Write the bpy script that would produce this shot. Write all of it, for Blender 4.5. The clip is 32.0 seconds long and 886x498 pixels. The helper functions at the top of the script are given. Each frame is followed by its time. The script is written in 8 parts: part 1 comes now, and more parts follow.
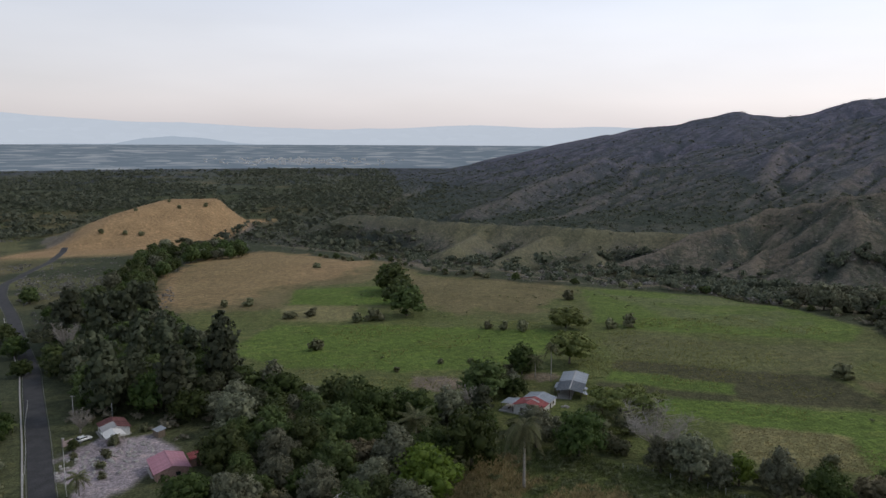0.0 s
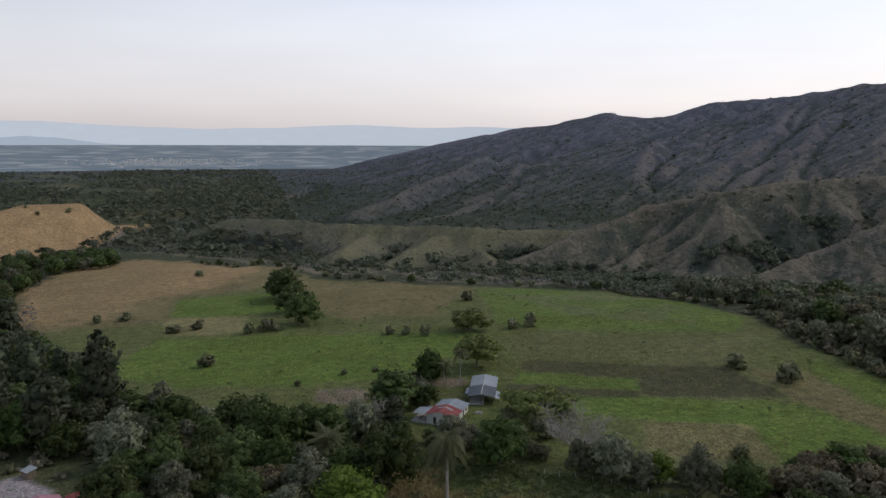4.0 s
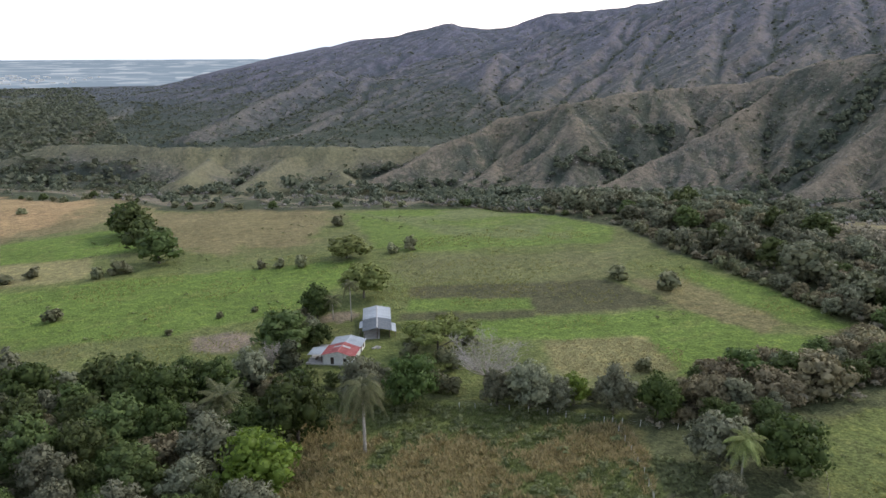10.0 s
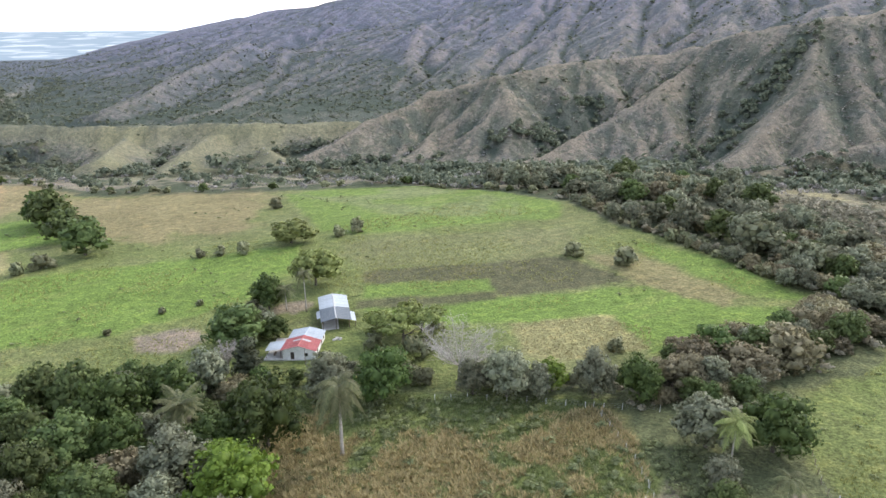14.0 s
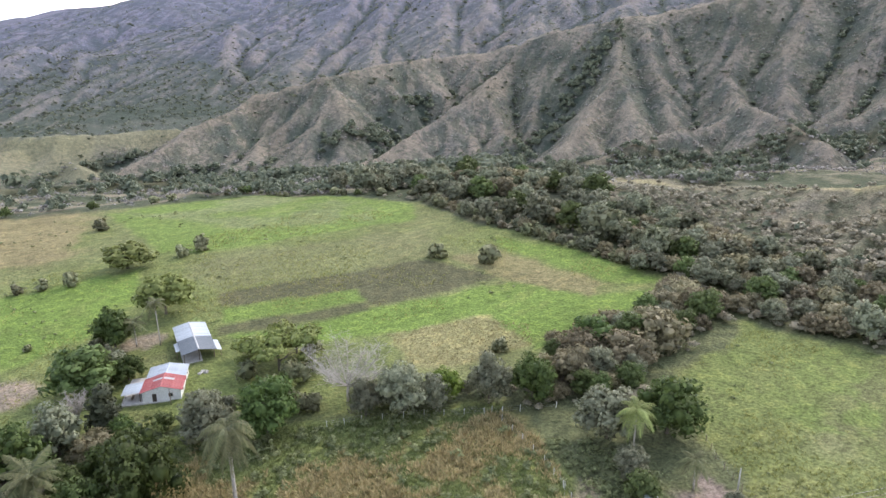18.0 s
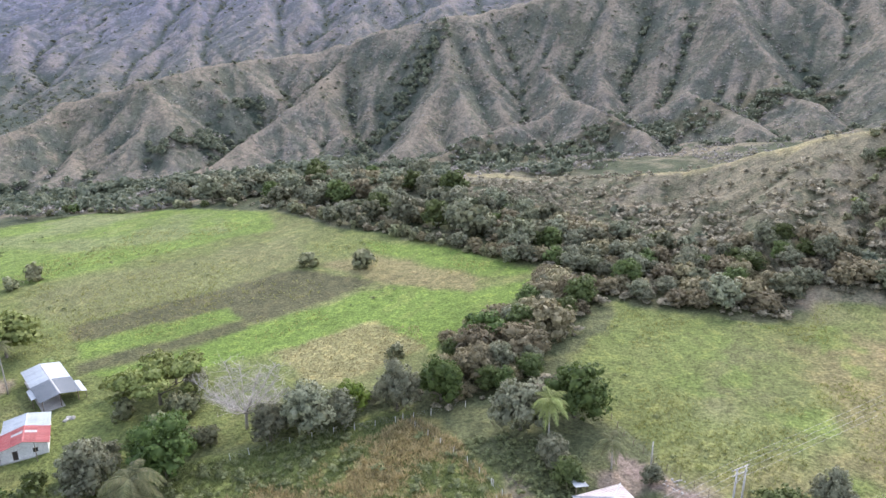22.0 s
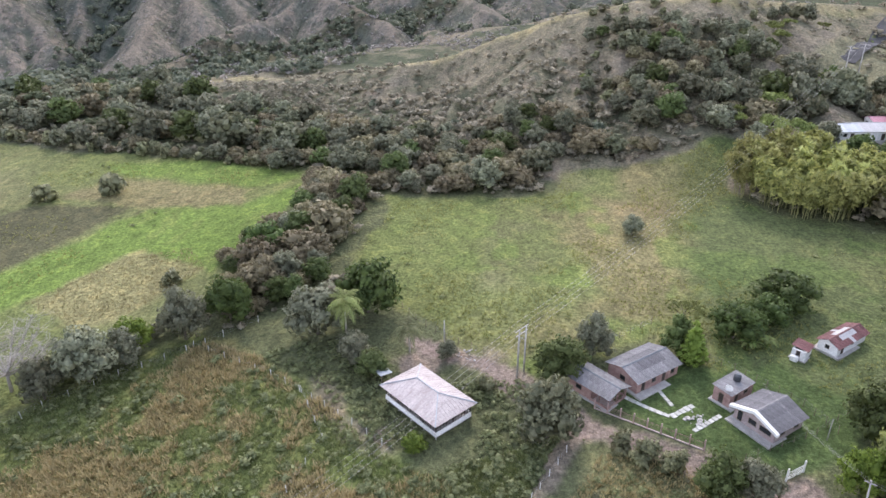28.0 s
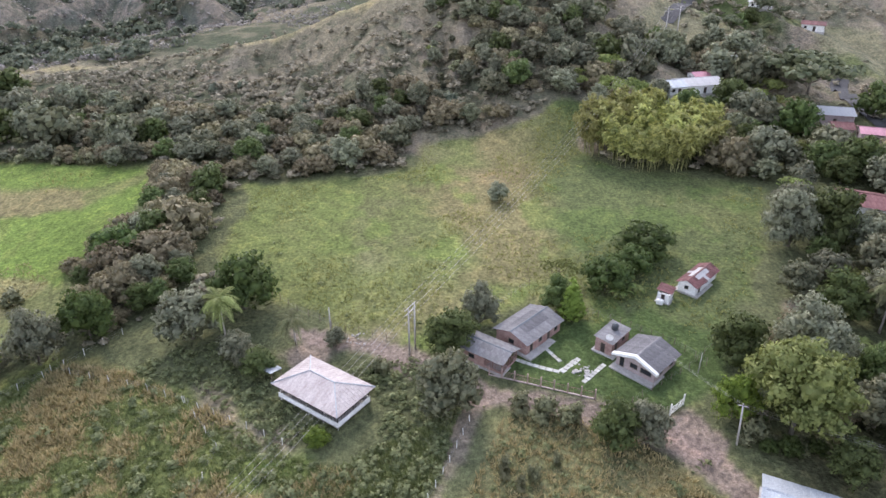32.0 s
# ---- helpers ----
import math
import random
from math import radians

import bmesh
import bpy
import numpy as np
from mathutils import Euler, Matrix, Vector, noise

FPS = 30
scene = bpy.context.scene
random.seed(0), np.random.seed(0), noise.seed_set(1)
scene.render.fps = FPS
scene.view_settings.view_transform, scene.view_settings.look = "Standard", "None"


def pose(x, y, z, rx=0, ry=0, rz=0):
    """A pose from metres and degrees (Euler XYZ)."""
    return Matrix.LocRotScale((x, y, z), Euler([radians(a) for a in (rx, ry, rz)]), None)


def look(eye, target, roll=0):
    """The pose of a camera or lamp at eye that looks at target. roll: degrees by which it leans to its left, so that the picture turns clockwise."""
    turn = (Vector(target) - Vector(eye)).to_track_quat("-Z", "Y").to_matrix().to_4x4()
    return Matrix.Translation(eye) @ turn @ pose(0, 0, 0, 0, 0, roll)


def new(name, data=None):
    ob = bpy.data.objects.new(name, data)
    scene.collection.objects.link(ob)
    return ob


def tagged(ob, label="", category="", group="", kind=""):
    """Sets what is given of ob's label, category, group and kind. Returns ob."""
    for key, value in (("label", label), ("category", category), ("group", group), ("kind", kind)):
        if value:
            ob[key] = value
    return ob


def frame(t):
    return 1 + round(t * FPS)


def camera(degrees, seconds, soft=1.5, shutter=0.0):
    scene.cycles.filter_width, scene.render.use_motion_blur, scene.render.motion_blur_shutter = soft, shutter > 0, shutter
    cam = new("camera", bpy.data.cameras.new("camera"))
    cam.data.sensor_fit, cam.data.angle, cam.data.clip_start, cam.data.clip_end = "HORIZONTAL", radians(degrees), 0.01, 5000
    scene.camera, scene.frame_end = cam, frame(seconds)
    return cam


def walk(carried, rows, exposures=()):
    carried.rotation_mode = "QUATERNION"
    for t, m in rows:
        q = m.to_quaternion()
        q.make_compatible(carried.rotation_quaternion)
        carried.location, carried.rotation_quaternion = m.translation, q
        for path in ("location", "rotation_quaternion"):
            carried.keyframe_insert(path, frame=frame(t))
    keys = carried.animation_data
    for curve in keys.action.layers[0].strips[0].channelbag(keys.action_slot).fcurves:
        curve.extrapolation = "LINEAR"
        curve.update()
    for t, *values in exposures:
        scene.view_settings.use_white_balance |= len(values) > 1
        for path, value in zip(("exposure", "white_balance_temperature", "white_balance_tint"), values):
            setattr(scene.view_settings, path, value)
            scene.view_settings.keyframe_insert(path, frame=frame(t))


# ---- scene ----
# A drone's flight over farmland at the foot of a mountain range, turning to the right.
EXPOSURES = [(0, -0.5, 6500, 10), (6, -0.55, 6500, 10), (8, -0.18, 6500, 10), (9, 0.22, 6500, 10), (10, 0.62, 6500, 10), (11, 1.2, 6500, 10), (15, 1.48, 6450, 10), (17.5, 1.48, 6450, 12), (18.1, 1.55, 6450, 14), (18.7, 1.75, 6450, 34), (19.5, 1.78, 6450, 30), (20.4, 1.72, 6250, 12), (21.5, 1.70, 6250, 14),
             (23, 1.62, 6350, 18), (25, 1.58, 6350, 18), (28, 1.46, 6350, 18), (32, 1.42, 6350, 18)]
SUN_POWER, SKY_VEIL = 1.05, 0.86
cam = camera(64.69, 32.0)
# seconds, place, heading (clockwise from +y), tilt, lean
PATH = [
    (0.0, 0.00, 0.00, 55.00, 0.000, -8.918, 0.286),
    (0.5, -0.61, 0.92, 54.84, 1.083, -8.902, 0.236),
    (1.0, -1.29, 2.13, 54.88, 2.330, -8.897, 0.250),
    (1.5, -1.95, 3.14, 54.91, 3.575, -8.902, 0.232),
    (2.0, -2.85, 4.36, 54.99, 4.796, -8.931, 0.261),
    (2.5, -3.56, 5.60, 54.86, 5.989, -8.909, 0.259),
    (3.0, -4.30, 6.93, 54.78, 7.178, -8.908, 0.265),
    (3.5, -5.14, 8.16, 54.81, 8.408, -8.908, 0.253),
    (5.5, -8.51, 13.23, 54.90, 13.335, -8.946, 0.270),
    (6.0, -9.17, 14.55, 54.88, 14.490, -9.165, 0.234),
    (6.5, -9.88, 16.17, 54.95, 15.678, -9.785, 0.185),
    (7.0, -10.66, 17.55, 54.99, 16.838, -10.513, 0.210),
    (7.5, -11.25, 18.96, 54.85, 17.989, -11.331, 0.159),
    (8.0, -11.90, 20.17, 54.69, 19.118, -12.165, 0.090),
    (8.5, -12.62, 21.45, 54.73, 20.301, -13.043, 0.065),
    (9.0, -13.16, 22.94, 54.88, 21.271, -13.945, -0.016),
    (9.5, -13.82, 24.31, 54.92, 21.966, -14.812, -0.045),
    (10.0, -14.53, 25.73, 55.14, 22.510, -15.713, -0.058),
    (10.5, -15.27, 27.11, 55.21, 23.049, -16.555, -0.055),
    (11.0, -16.15, 28.53, 55.28, 23.701, -17.323, -0.035),
    (11.5, -16.84, 29.86, 55.42, 24.264, -17.810, -0.057),
    (12.0, -17.51, 31.29, 55.58, 24.891, -17.948, -0.081),
    (12.5, -18.21, 32.68, 55.89, 25.635, -18.015, -0.095),
    (13.0, -18.80, 34.08, 55.89, 26.572, -17.993, -0.104),
    (13.5, -19.33, 35.55, 55.82, 27.746, -17.950, -0.145),
    (14.0, -19.94, 37.01, 55.81, 28.930, -17.925, -0.113),
    (14.5, -20.23, 38.63, 55.76, 29.918, -17.914, -0.165),
    (15.0, -20.79, 40.02, 55.85, 32.849, -17.939, -0.179),
    (15.5, -21.32, 41.76, 55.75, 35.107, -17.952, -0.210),
    (17.5, -23.88, 47.48, 56.00, 41.317, -17.991, -0.286),
    (18.0, -24.60, 48.92, 56.04, 43.495, -17.993, -0.282),
    (18.5, -25.40, 50.32, 56.13, 45.680, -18.000, -0.331),
    (19.0, -26.17, 51.79, 56.16, 47.838, -18.057, -0.357),
    (19.5, -27.04, 53.27, 56.24, 49.323, -18.077, -0.285),
    (20.0, -27.82, 54.80, 56.26, 50.963, -18.084, -0.302),
    (20.5, -28.56, 56.20, 56.37, 52.601, -18.111, -0.317),
    (21.0, -29.25, 57.70, 56.39, 54.313, -18.110, -0.336),
    (21.5, -29.96, 59.19, 56.41, 56.074, -18.113, -0.335),
    (22.0, -30.69, 60.47, 56.65, 57.852, -18.157, -0.402),
    (22.5, -31.28, 61.63, 56.58, 59.653, -18.191, -0.385),
    (23.0, -31.74, 62.45, 56.75, 61.404, -19.078, -0.356),
    (23.5, -31.67, 62.66, 56.72, 63.198, -20.258, -0.409),
    (24.0, -31.73, 62.89, 56.70, 65.050, -21.499, -0.245),
    (24.5, -31.68, 62.96, 56.73, 66.929, -22.727, -0.221),
    (25.0, -31.74, 63.02, 56.83, 68.852, -23.840, -0.190),
    (25.5, -31.75, 63.04, 56.91, 70.536, -24.536, -0.199),
    (27.5, -31.59, 63.39, 57.05, 77.041, -26.107, -0.236),
    (28.0, -31.50, 63.60, 57.00, 78.576, -26.475, -0.246),
    (28.5, -31.42, 64.02, 57.05, 80.092, -26.862, -0.242),
    (29.0, -31.32, 64.43, 57.05, 81.595, -27.214, -0.268),
    (29.5, -31.21, 64.91, 57.04, 83.273, -27.587, -0.245),
    (30.0, -31.02, 65.50, 57.02, 85.232, -27.972, -0.233),
    (30.5, -30.78, 66.21, 56.82, 87.388, -28.229, -0.184),
    (31.0, -30.56, 66.96, 56.80, 89.357, -28.382, -0.115),
    (31.5, -30.34, 67.67, 56.88, 90.882, -28.465, -0.081),
    (32.0, -30.18, 68.42, 56.94, 92.157, -28.509, -0.061),
]
walk(cam, [(t, pose(x, y, z, 90 + tilt, 0, -head) @ pose(0, 0, 0, 0, 0, lean)) for t, x, y, z, head, tilt, lean in PATH], EXPOSURES)

# ================================================================ light: a bright veiled evening sky, the sun behind thin cloud
SUN_HIGH, SUN_TURN = radians(42), radians(80)      # height, and turn clockwise from +y
world = bpy.data.worlds.new("evening_sky")
scene.world = world
world.use_nodes = True
wn = world.node_tree
wn.nodes.clear()
sky = wn.nodes.new("ShaderNodeTexSky")
sky.sky_type, sky.sun_disc = "NISHITA", False
sky.sun_elevation, sky.sun_rotation = SUN_HIGH, SUN_TURN
sky.air_density, sky.dust_density, sky.ozone_density = 1.0, 2.0, 1.0
wcoord = wn.nodes.new("ShaderNodeTexCoord")
wsep = wn.nodes.new("ShaderNodeSeparateXYZ")
wn.links.new(wcoord.outputs["Generated"], wsep.inputs[0])
wband = wn.nodes.new("ShaderNodeValToRGB")          # cloud veil: rosy at the horizon, white, then pale blue
for at, col in ((0.0, (0.90, 0.84, 0.88)), (0.05, (1.02, 0.95, 0.985)), (0.14, (1.03, 1.02, 1.08)), (0.24, (0.86, 0.93, 1.08)), (0.42, (0.40, 0.44, 0.52)), (0.99, (0.24, 0.28, 0.34))):
    e = wband.color_ramp.elements.new(at)
    e.color = (*col, 1)
for e in list(wband.color_ramp.elements)[::-1]:
    if e.position in (0.0, 1.0) and e.color[0] in (0.0, 1.0):
        wband.color_ramp.elements.remove(e)
wn.links.new(wsep.outputs[2], wband.inputs[0])
wcloud = wn.nodes.new("ShaderNodeTexNoise")
wcloud.inputs["Scale"].default_value, wcloud.inputs["Detail"].default_value = 2.2, 5
wmap = wn.nodes.new("ShaderNodeMapping")
wmap.inputs["Scale"].default_value = (1, 1, 5)
wn.links.new(wcoord.outputs["Generated"], wmap.inputs[0])
wn.links.new(wmap.outputs[0], wcloud.inputs["Vector"])
wvar = wn.nodes.new("ShaderNodeMapRange")
wvar.inputs["From Min"].default_value, wvar.inputs["From Max"].default_value = 0.3, 0.7
wvar.inputs["To Min"].default_value, wvar.inputs["To Max"].default_value = 0.93, 1.05
wn.links.new(wcloud.outputs[0], wvar.inputs[0])
wglow = wn.nodes.new("ShaderNodeMapRange")          # the sky is brighter on the sun's side
wdir = wn.nodes.new("ShaderNodeVectorMath")
wdir.operation = "DOT_PRODUCT"
wdir.inputs[1].default_value = (math.sin(SUN_TURN), math.cos(SUN_TURN), 0.35)
wn.links.new(wcoord.outputs["Generated"], wdir.inputs[0])
wn.links.new(wdir.outputs["Value"], wglow.inputs[0])
wglow.inputs["From Min"].default_value, wglow.inputs["From Max"].default_value = -0.6, 0.9
wglow.inputs["To Min"].default_value, wglow.inputs["To Max"].default_value = 0.90, 1.35
wmul = wn.nodes.new("ShaderNodeMath")
wmul.operation = "MULTIPLY"
wn.links.new(wvar.outputs[0], wmul.inputs[0])
wn.links.new(wglow.outputs[0], wmul.inputs[1])
wscale = wn.nodes.new("ShaderNodeVectorMath")
wscale.operation = "SCALE"
wn.links.new(wband.outputs[0], wscale.inputs[0])
wn.links.new(wmul.outputs[0], wscale.inputs["Scale"])
bg_veil, bg_sky = wn.nodes.new("ShaderNodeBackground"), wn.nodes.new("ShaderNodeBackground")
bg_veil.inputs[1].default_value, bg_sky.inputs[1].default_value = SKY_VEIL, 0.05
wn.links.new(wscale.outputs[0], bg_veil.inputs[0])
wn.links.new(sky.outputs[0], bg_sky.inputs[0])
wsum = wn.nodes.new("ShaderNodeAddShader")
wn.links.new(bg_veil.outputs[0], wsum.inputs[0])
wn.links.new(bg_sky.outputs[0], wsum.inputs[1])
wout = wn.nodes.new("ShaderNodeOutputWorld")
wn.links.new(wsum.outputs[0], wout.inputs[0])

sun = new("sun", bpy.data.lights.new("sun", "SUN"))
sun.data.energy, sun.data.angle, sun.data.color = SUN_POWER, radians(14), (1.0, 0.93, 0.84)
sun.matrix_world = look((60 * math.sin(SUN_TURN) * math.cos(SUN_HIGH), 60 * math.cos(SUN_TURN) * math.cos(SUN_HIGH), 200 + 60 * math.sin(SUN_HIGH)), (0, 0, 200))

# ================================================================ materials
def material(name, colours, size=1.0, rough=0.9, metal=0.0, bump=0.3, stretch=(1, 1, 1), fine=8.0, spread=0.12, spec=0.3, sub=None, trans=0.0):
    """A surface that wavers between its colours at two scales, with a fine relief."""
    m = bpy.data.materials.new(name)
    m.use_nodes = True
    nt = m.node_tree
    b = nt.nodes["Principled BSDF"]
    b.inputs["Roughness"].default_value, b.inputs["Metallic"].default_value = rough, metal
    b.inputs["Specular IOR Level"].default_value = spec
    tc = nt.nodes.new("ShaderNodeTexCoord")
    mp = nt.nodes.new("ShaderNodeMapping")
    mp.inputs["Scale"].default_value = stretch
    nt.links.new(tc.outputs["Object"], mp.inputs[0])
    big, small = nt.nodes.new("ShaderNodeTexNoise"), nt.nodes.new("ShaderNodeTexNoise")
    big.inputs["Scale"].default_value, big.inputs["Detail"].default_value = 1.0 / size, 4
    small.inputs["Scale"].default_value, small.inputs["Detail"].default_value = fine / size, 3
    nt.links.new(mp.outputs[0], big.inputs["Vector"])
    nt.links.new(mp.outputs[0], small.inputs["Vector"])
    rampn = nt.nodes.new("ShaderNodeValToRGB")
    els = rampn.color_ramp.elements
    els[0].position, els[1].position = 0.32, 0.68
    els[0].color, els[1].color = (*colours[0], 1), (*colours[-1], 1)
    for k, c in enumerate(colours[1:-1]):
        e = els.new(0.32 + 0.36 * (k + 1) / (len(colours) - 1))
        e.color = (*c, 1)
    nt.links.new(big.outputs[0], rampn.inputs[0])
    info = nt.nodes.new("ShaderNodeObjectInfo")
    rnd = nt.nodes.new("ShaderNodeMapRange")
    rnd.inputs["To Min"].default_value, rnd.inputs["To Max"].default_value = 1 - spread, 1 + spread
    nt.links.new(info.outputs["Random"], rnd.inputs[0])
    gr = nt.nodes.new("ShaderNodeMapRange")
    gr.inputs["From Min"].default_value, gr.inputs["From Max"].default_value = 0.3, 0.7
    gr.inputs["To Min"].default_value, gr.inputs["To Max"].default_value = 0.82, 1.18
    nt.links.new(small.outputs[0], gr.inputs[0])
    mu = nt.nodes.new("ShaderNodeMath")
    mu.operation = "MULTIPLY"
    nt.links.new(rnd.outputs[0], mu.inputs[0])
    nt.links.new(gr.outputs[0], mu.inputs[1])
    sc = nt.nodes.new("ShaderNodeVectorMath")
    sc.operation = "SCALE"
    nt.links.new(rampn.outputs[0], sc.inputs[0])
    nt.links.new(mu.outputs[0], sc.inputs["Scale"])
    nt.links.new(sc.outputs[0], b.inputs["Base Color"])
    if bump:
        bp = nt.nodes.new("ShaderNodeBump")
        bp.inputs["Strength"].default_value, bp.inputs["Distance"].default_value = bump, size / fine
        nt.links.new(small.outputs[0], bp.inputs["Height"])
        nt.links.new(bp.outputs[0], b.inputs["Normal"])
    return m


def leaf_material(name, dark, light, spread=0.36, glow=0.35):
    """Foliage: each clump a little different, some light let through."""
    dark, light = [(c[0] * 1.42, c[1] * 1.25, c[2] * 1.52) for c in (dark, light)]
    m = bpy.data.materials.new(name)
    m.use_nodes = True
    nt = m.node_tree
    b = nt.nodes["Principled BSDF"]
    out = nt.nodes["Material Output"]
    b.inputs["Roughness"].default_value, b.inputs["Specular IOR Level"].default_value = 0.6, 0.25
    geo, info = nt.nodes.new("ShaderNodeNewGeometry"), nt.nodes.new("ShaderNodeObjectInfo")
    tc = nt.nodes.new("ShaderNodeTexCoord")
    no = nt.nodes.new("ShaderNodeTexNoise")
    no.inputs["Scale"].default_value, no.inputs["Detail"].default_value = 0.45, 2
    nt.links.new(tc.outputs["Object"], no.inputs["Vector"])
    add = nt.nodes.new("ShaderNodeMath")
    add.operation = "MULTIPLY_ADD"
    add.inputs[1].default_value = 0.62
    nt.links.new(geo.outputs["Random Per Island"], add.inputs[0])
    nt.links.new(no.outputs[0], add.inputs[2])
    rp = nt.nodes.new("ShaderNodeValToRGB")
    rp.color_ramp.elements[0].position, rp.color_ramp.elements[1].position = 0.35, 1.0
    rp.color_ramp.elements[0].color, rp.color_ramp.elements[1].color = (*dark, 1), (*light, 1)
    nt.links.new(add.outputs[0], rp.inputs[0])
    hs = nt.nodes.new("ShaderNodeHueSaturation")
    for inp, lo, hi in (("Hue", 0.5 - spread * 0.05, 0.5 + spread * 0.03), ("Value", 1 - spread * 0.8, 1 + spread * 0.8)):
        mr = nt.nodes.new("ShaderNodeMapRange")
        mr.inputs["To Min"].default_value, mr.inputs["To Max"].default_value = lo, hi
        nt.links.new(info.outputs["Random"], mr.inputs[0])
        nt.links.new(mr.outputs[0], hs.inputs[inp])
    nt.links.new(rp.outputs[0], hs.inputs["Color"])
    nt.links.new(hs.outputs[0], b.inputs["Base Color"])
    tr = nt.nodes.new("ShaderNodeBsdfTranslucent")
    nt.links.new(hs.outputs[0], tr.inputs[0])
    mx = nt.nodes.new("ShaderNodeMixShader")
    mx.inputs[0].default_value = glow
    nt.links.new(b.outputs[0], mx.inputs[1])
    nt.links.new(tr.outputs[0], mx.inputs[2])
    nt.links.new(mx.outputs[0], out.inputs[0])
    return m


def cover_material(name):
    """Ground whose plant cover is laid down in the mesh, with grain, tussocks and relief."""
    m = bpy.data.materials.new(name)
    m.use_nodes = True
    nt = m.node_tree
    b = nt.nodes["Principled BSDF"]
    b.inputs["Roughness"].default_value, b.inputs["Specular IOR Level"].default_value = 0.95, 0.1
    att = nt.nodes.new("ShaderNodeVertexColor")
    att.layer_name = "cover"
    tc = nt.nodes.new("ShaderNodeTexCoord")
    prod = None
    noises = []
    for size, detail, lo, hi in ((0.7, 3, 0.70, 1.32), (2.8, 4, 0.76, 1.24), (22.0, 4, 0.88, 1.12), (0.2, 2, 0.7, 1.3)):
        no = nt.nodes.new("ShaderNodeTexNoise")
        no.inputs["Scale"].default_value, no.inputs["Detail"].default_value = 1 / size, detail
        nt.links.new(tc.outputs["Object"], no.inputs["Vector"])
        noises.append(no)
        mr = nt.nodes.new("ShaderNodeMapRange")
        mr.inputs["From Min"].default_value, mr.inputs["From Max"].default_value = 0.3, 0.7
        mr.inputs["To Min"].default_value, mr.inputs["To Max"].default_value = lo, hi
        nt.links.new(no.outputs[0], mr.inputs[0])
        if prod is None:
            prod = mr.outputs[0]
        else:
            mu = nt.nodes.new("ShaderNodeMath")
            mu.operation = "MULTIPLY"
            nt.links.new(prod, mu.inputs[0])
            nt.links.new(mr.outputs[0], mu.inputs[1])
            prod = mu.outputs[0]
    sc = nt.nodes.new("ShaderNodeVectorMath")
    sc.operation = "SCALE"
    nt.links.new(att.outputs[0], sc.inputs[0])
    nt.links.new(prod, sc.inputs["Scale"])
    dry = nt.nodes.new("ShaderNodeMix")          # yellowed tips among the green
    dry.data_type = "RGBA"
    mr = nt.nodes.new("ShaderNodeMapRange")
    mr.inputs["From Min"].default_value, mr.inputs["From Max"].default_value = 0.52, 0.75
    mr.inputs["To Min"].default_value, mr.inputs["To Max"].default_value = 0.0, 0.35
    nt.links.new(noises[1].outputs[0], mr.inputs[0])
    nt.links.new(mr.outputs[0], dry.inputs["Factor"])
    nt.links.new(sc.outputs[0], dry.inputs["A"])
    warm = nt.nodes.new("ShaderNodeVectorMath")
    warm.operation = "MULTIPLY"
    warm.inputs[1].default_value = (1.35, 1.1, 0.9)
    nt.links.new(sc.outputs[0], warm.inputs[0])
    nt.links.new(warm.outputs[0], dry.inputs["B"])
    shrub = []                                   # low bushes dotted over the slopes, of two sizes
    for size, cut in ((4.2, 0.16), (12.0, 0.20)):
        no = nt.nodes.new("ShaderNodeTexNoise")
        no.inputs["Scale"].default_value, no.inputs["Detail"].default_value = 1 / size, 3
        nt.links.new(tc.outputs["Object"], no.inputs["Vector"])
        edge = nt.nodes.new("ShaderNodeMath")
        edge.operation = "MULTIPLY_ADD"
        edge.inputs[1].default_value = 0.42
        nt.links.new(att.outputs["Alpha"], edge.inputs[0])
        nt.links.new(no.outputs[0], edge.inputs[2])
        mr = nt.nodes.new("ShaderNodeMapRange")
        mr.inputs["From Min"].default_value, mr.inputs["From Max"].default_value = 0.67, 0.67 + cut
        mr.inputs["To Min"].default_value, mr.inputs["To Max"].default_value = 0.0, 0.85
        nt.links.new(edge.outputs[0], mr.inputs[0])
        shrub.append(mr.outputs[0])
    most = nt.nodes.new("ShaderNodeMath")
    most.operation = "MAXIMUM"
    nt.links.new(shrub[0], most.inputs[0])
    nt.links.new(shrub[1], most.inputs[1])
    leafy = nt.nodes.new("ShaderNodeMix")
    leafy.data_type = "RGBA"
    deep = nt.nodes.new("ShaderNodeVectorMath")
    deep.operation = "MULTIPLY"
    deep.inputs[1].default_value = (0.50, 0.60, 0.54)
    nt.links.new(sc.outputs[0], deep.inputs[0])
    nt.links.new(deep.outputs[0], leafy.inputs["B"])
    nt.links.new(most.outputs[0], leafy.inputs["Factor"])
    nt.links.new(dry.outputs["Result"], leafy.inputs["A"])
    nt.links.new(leafy.outputs["Result"], b.inputs["Base Color"])
    bp = nt.nodes.new("ShaderNodeBump")
    bp.inputs["Strength"].default_value, bp.inputs["Distance"].default_value = 0.7, 0.5
    nt.links.new(noises[0].outputs[0], bp.inputs["Height"])
    bq = nt.nodes.new("ShaderNodeBump")          # hummocks
    bq.inputs["Strength"].default_value, bq.inputs["Distance"].default_value = 0.5, 0.9
    nt.links.new(noises[1].outputs[0], bq.inputs["Height"])
    bs = nt.nodes.new("ShaderNodeBump")
    bs.inputs["Strength"].default_value, bs.inputs["Distance"].default_value = 0.45, 1.4
    nt.links.new(most.outputs[0], bs.inputs["Height"])
    nt.links.new(bs.outputs[0], bq.inputs["Normal"])
    nt.links.new(bq.outputs[0], bp.inputs["Normal"])
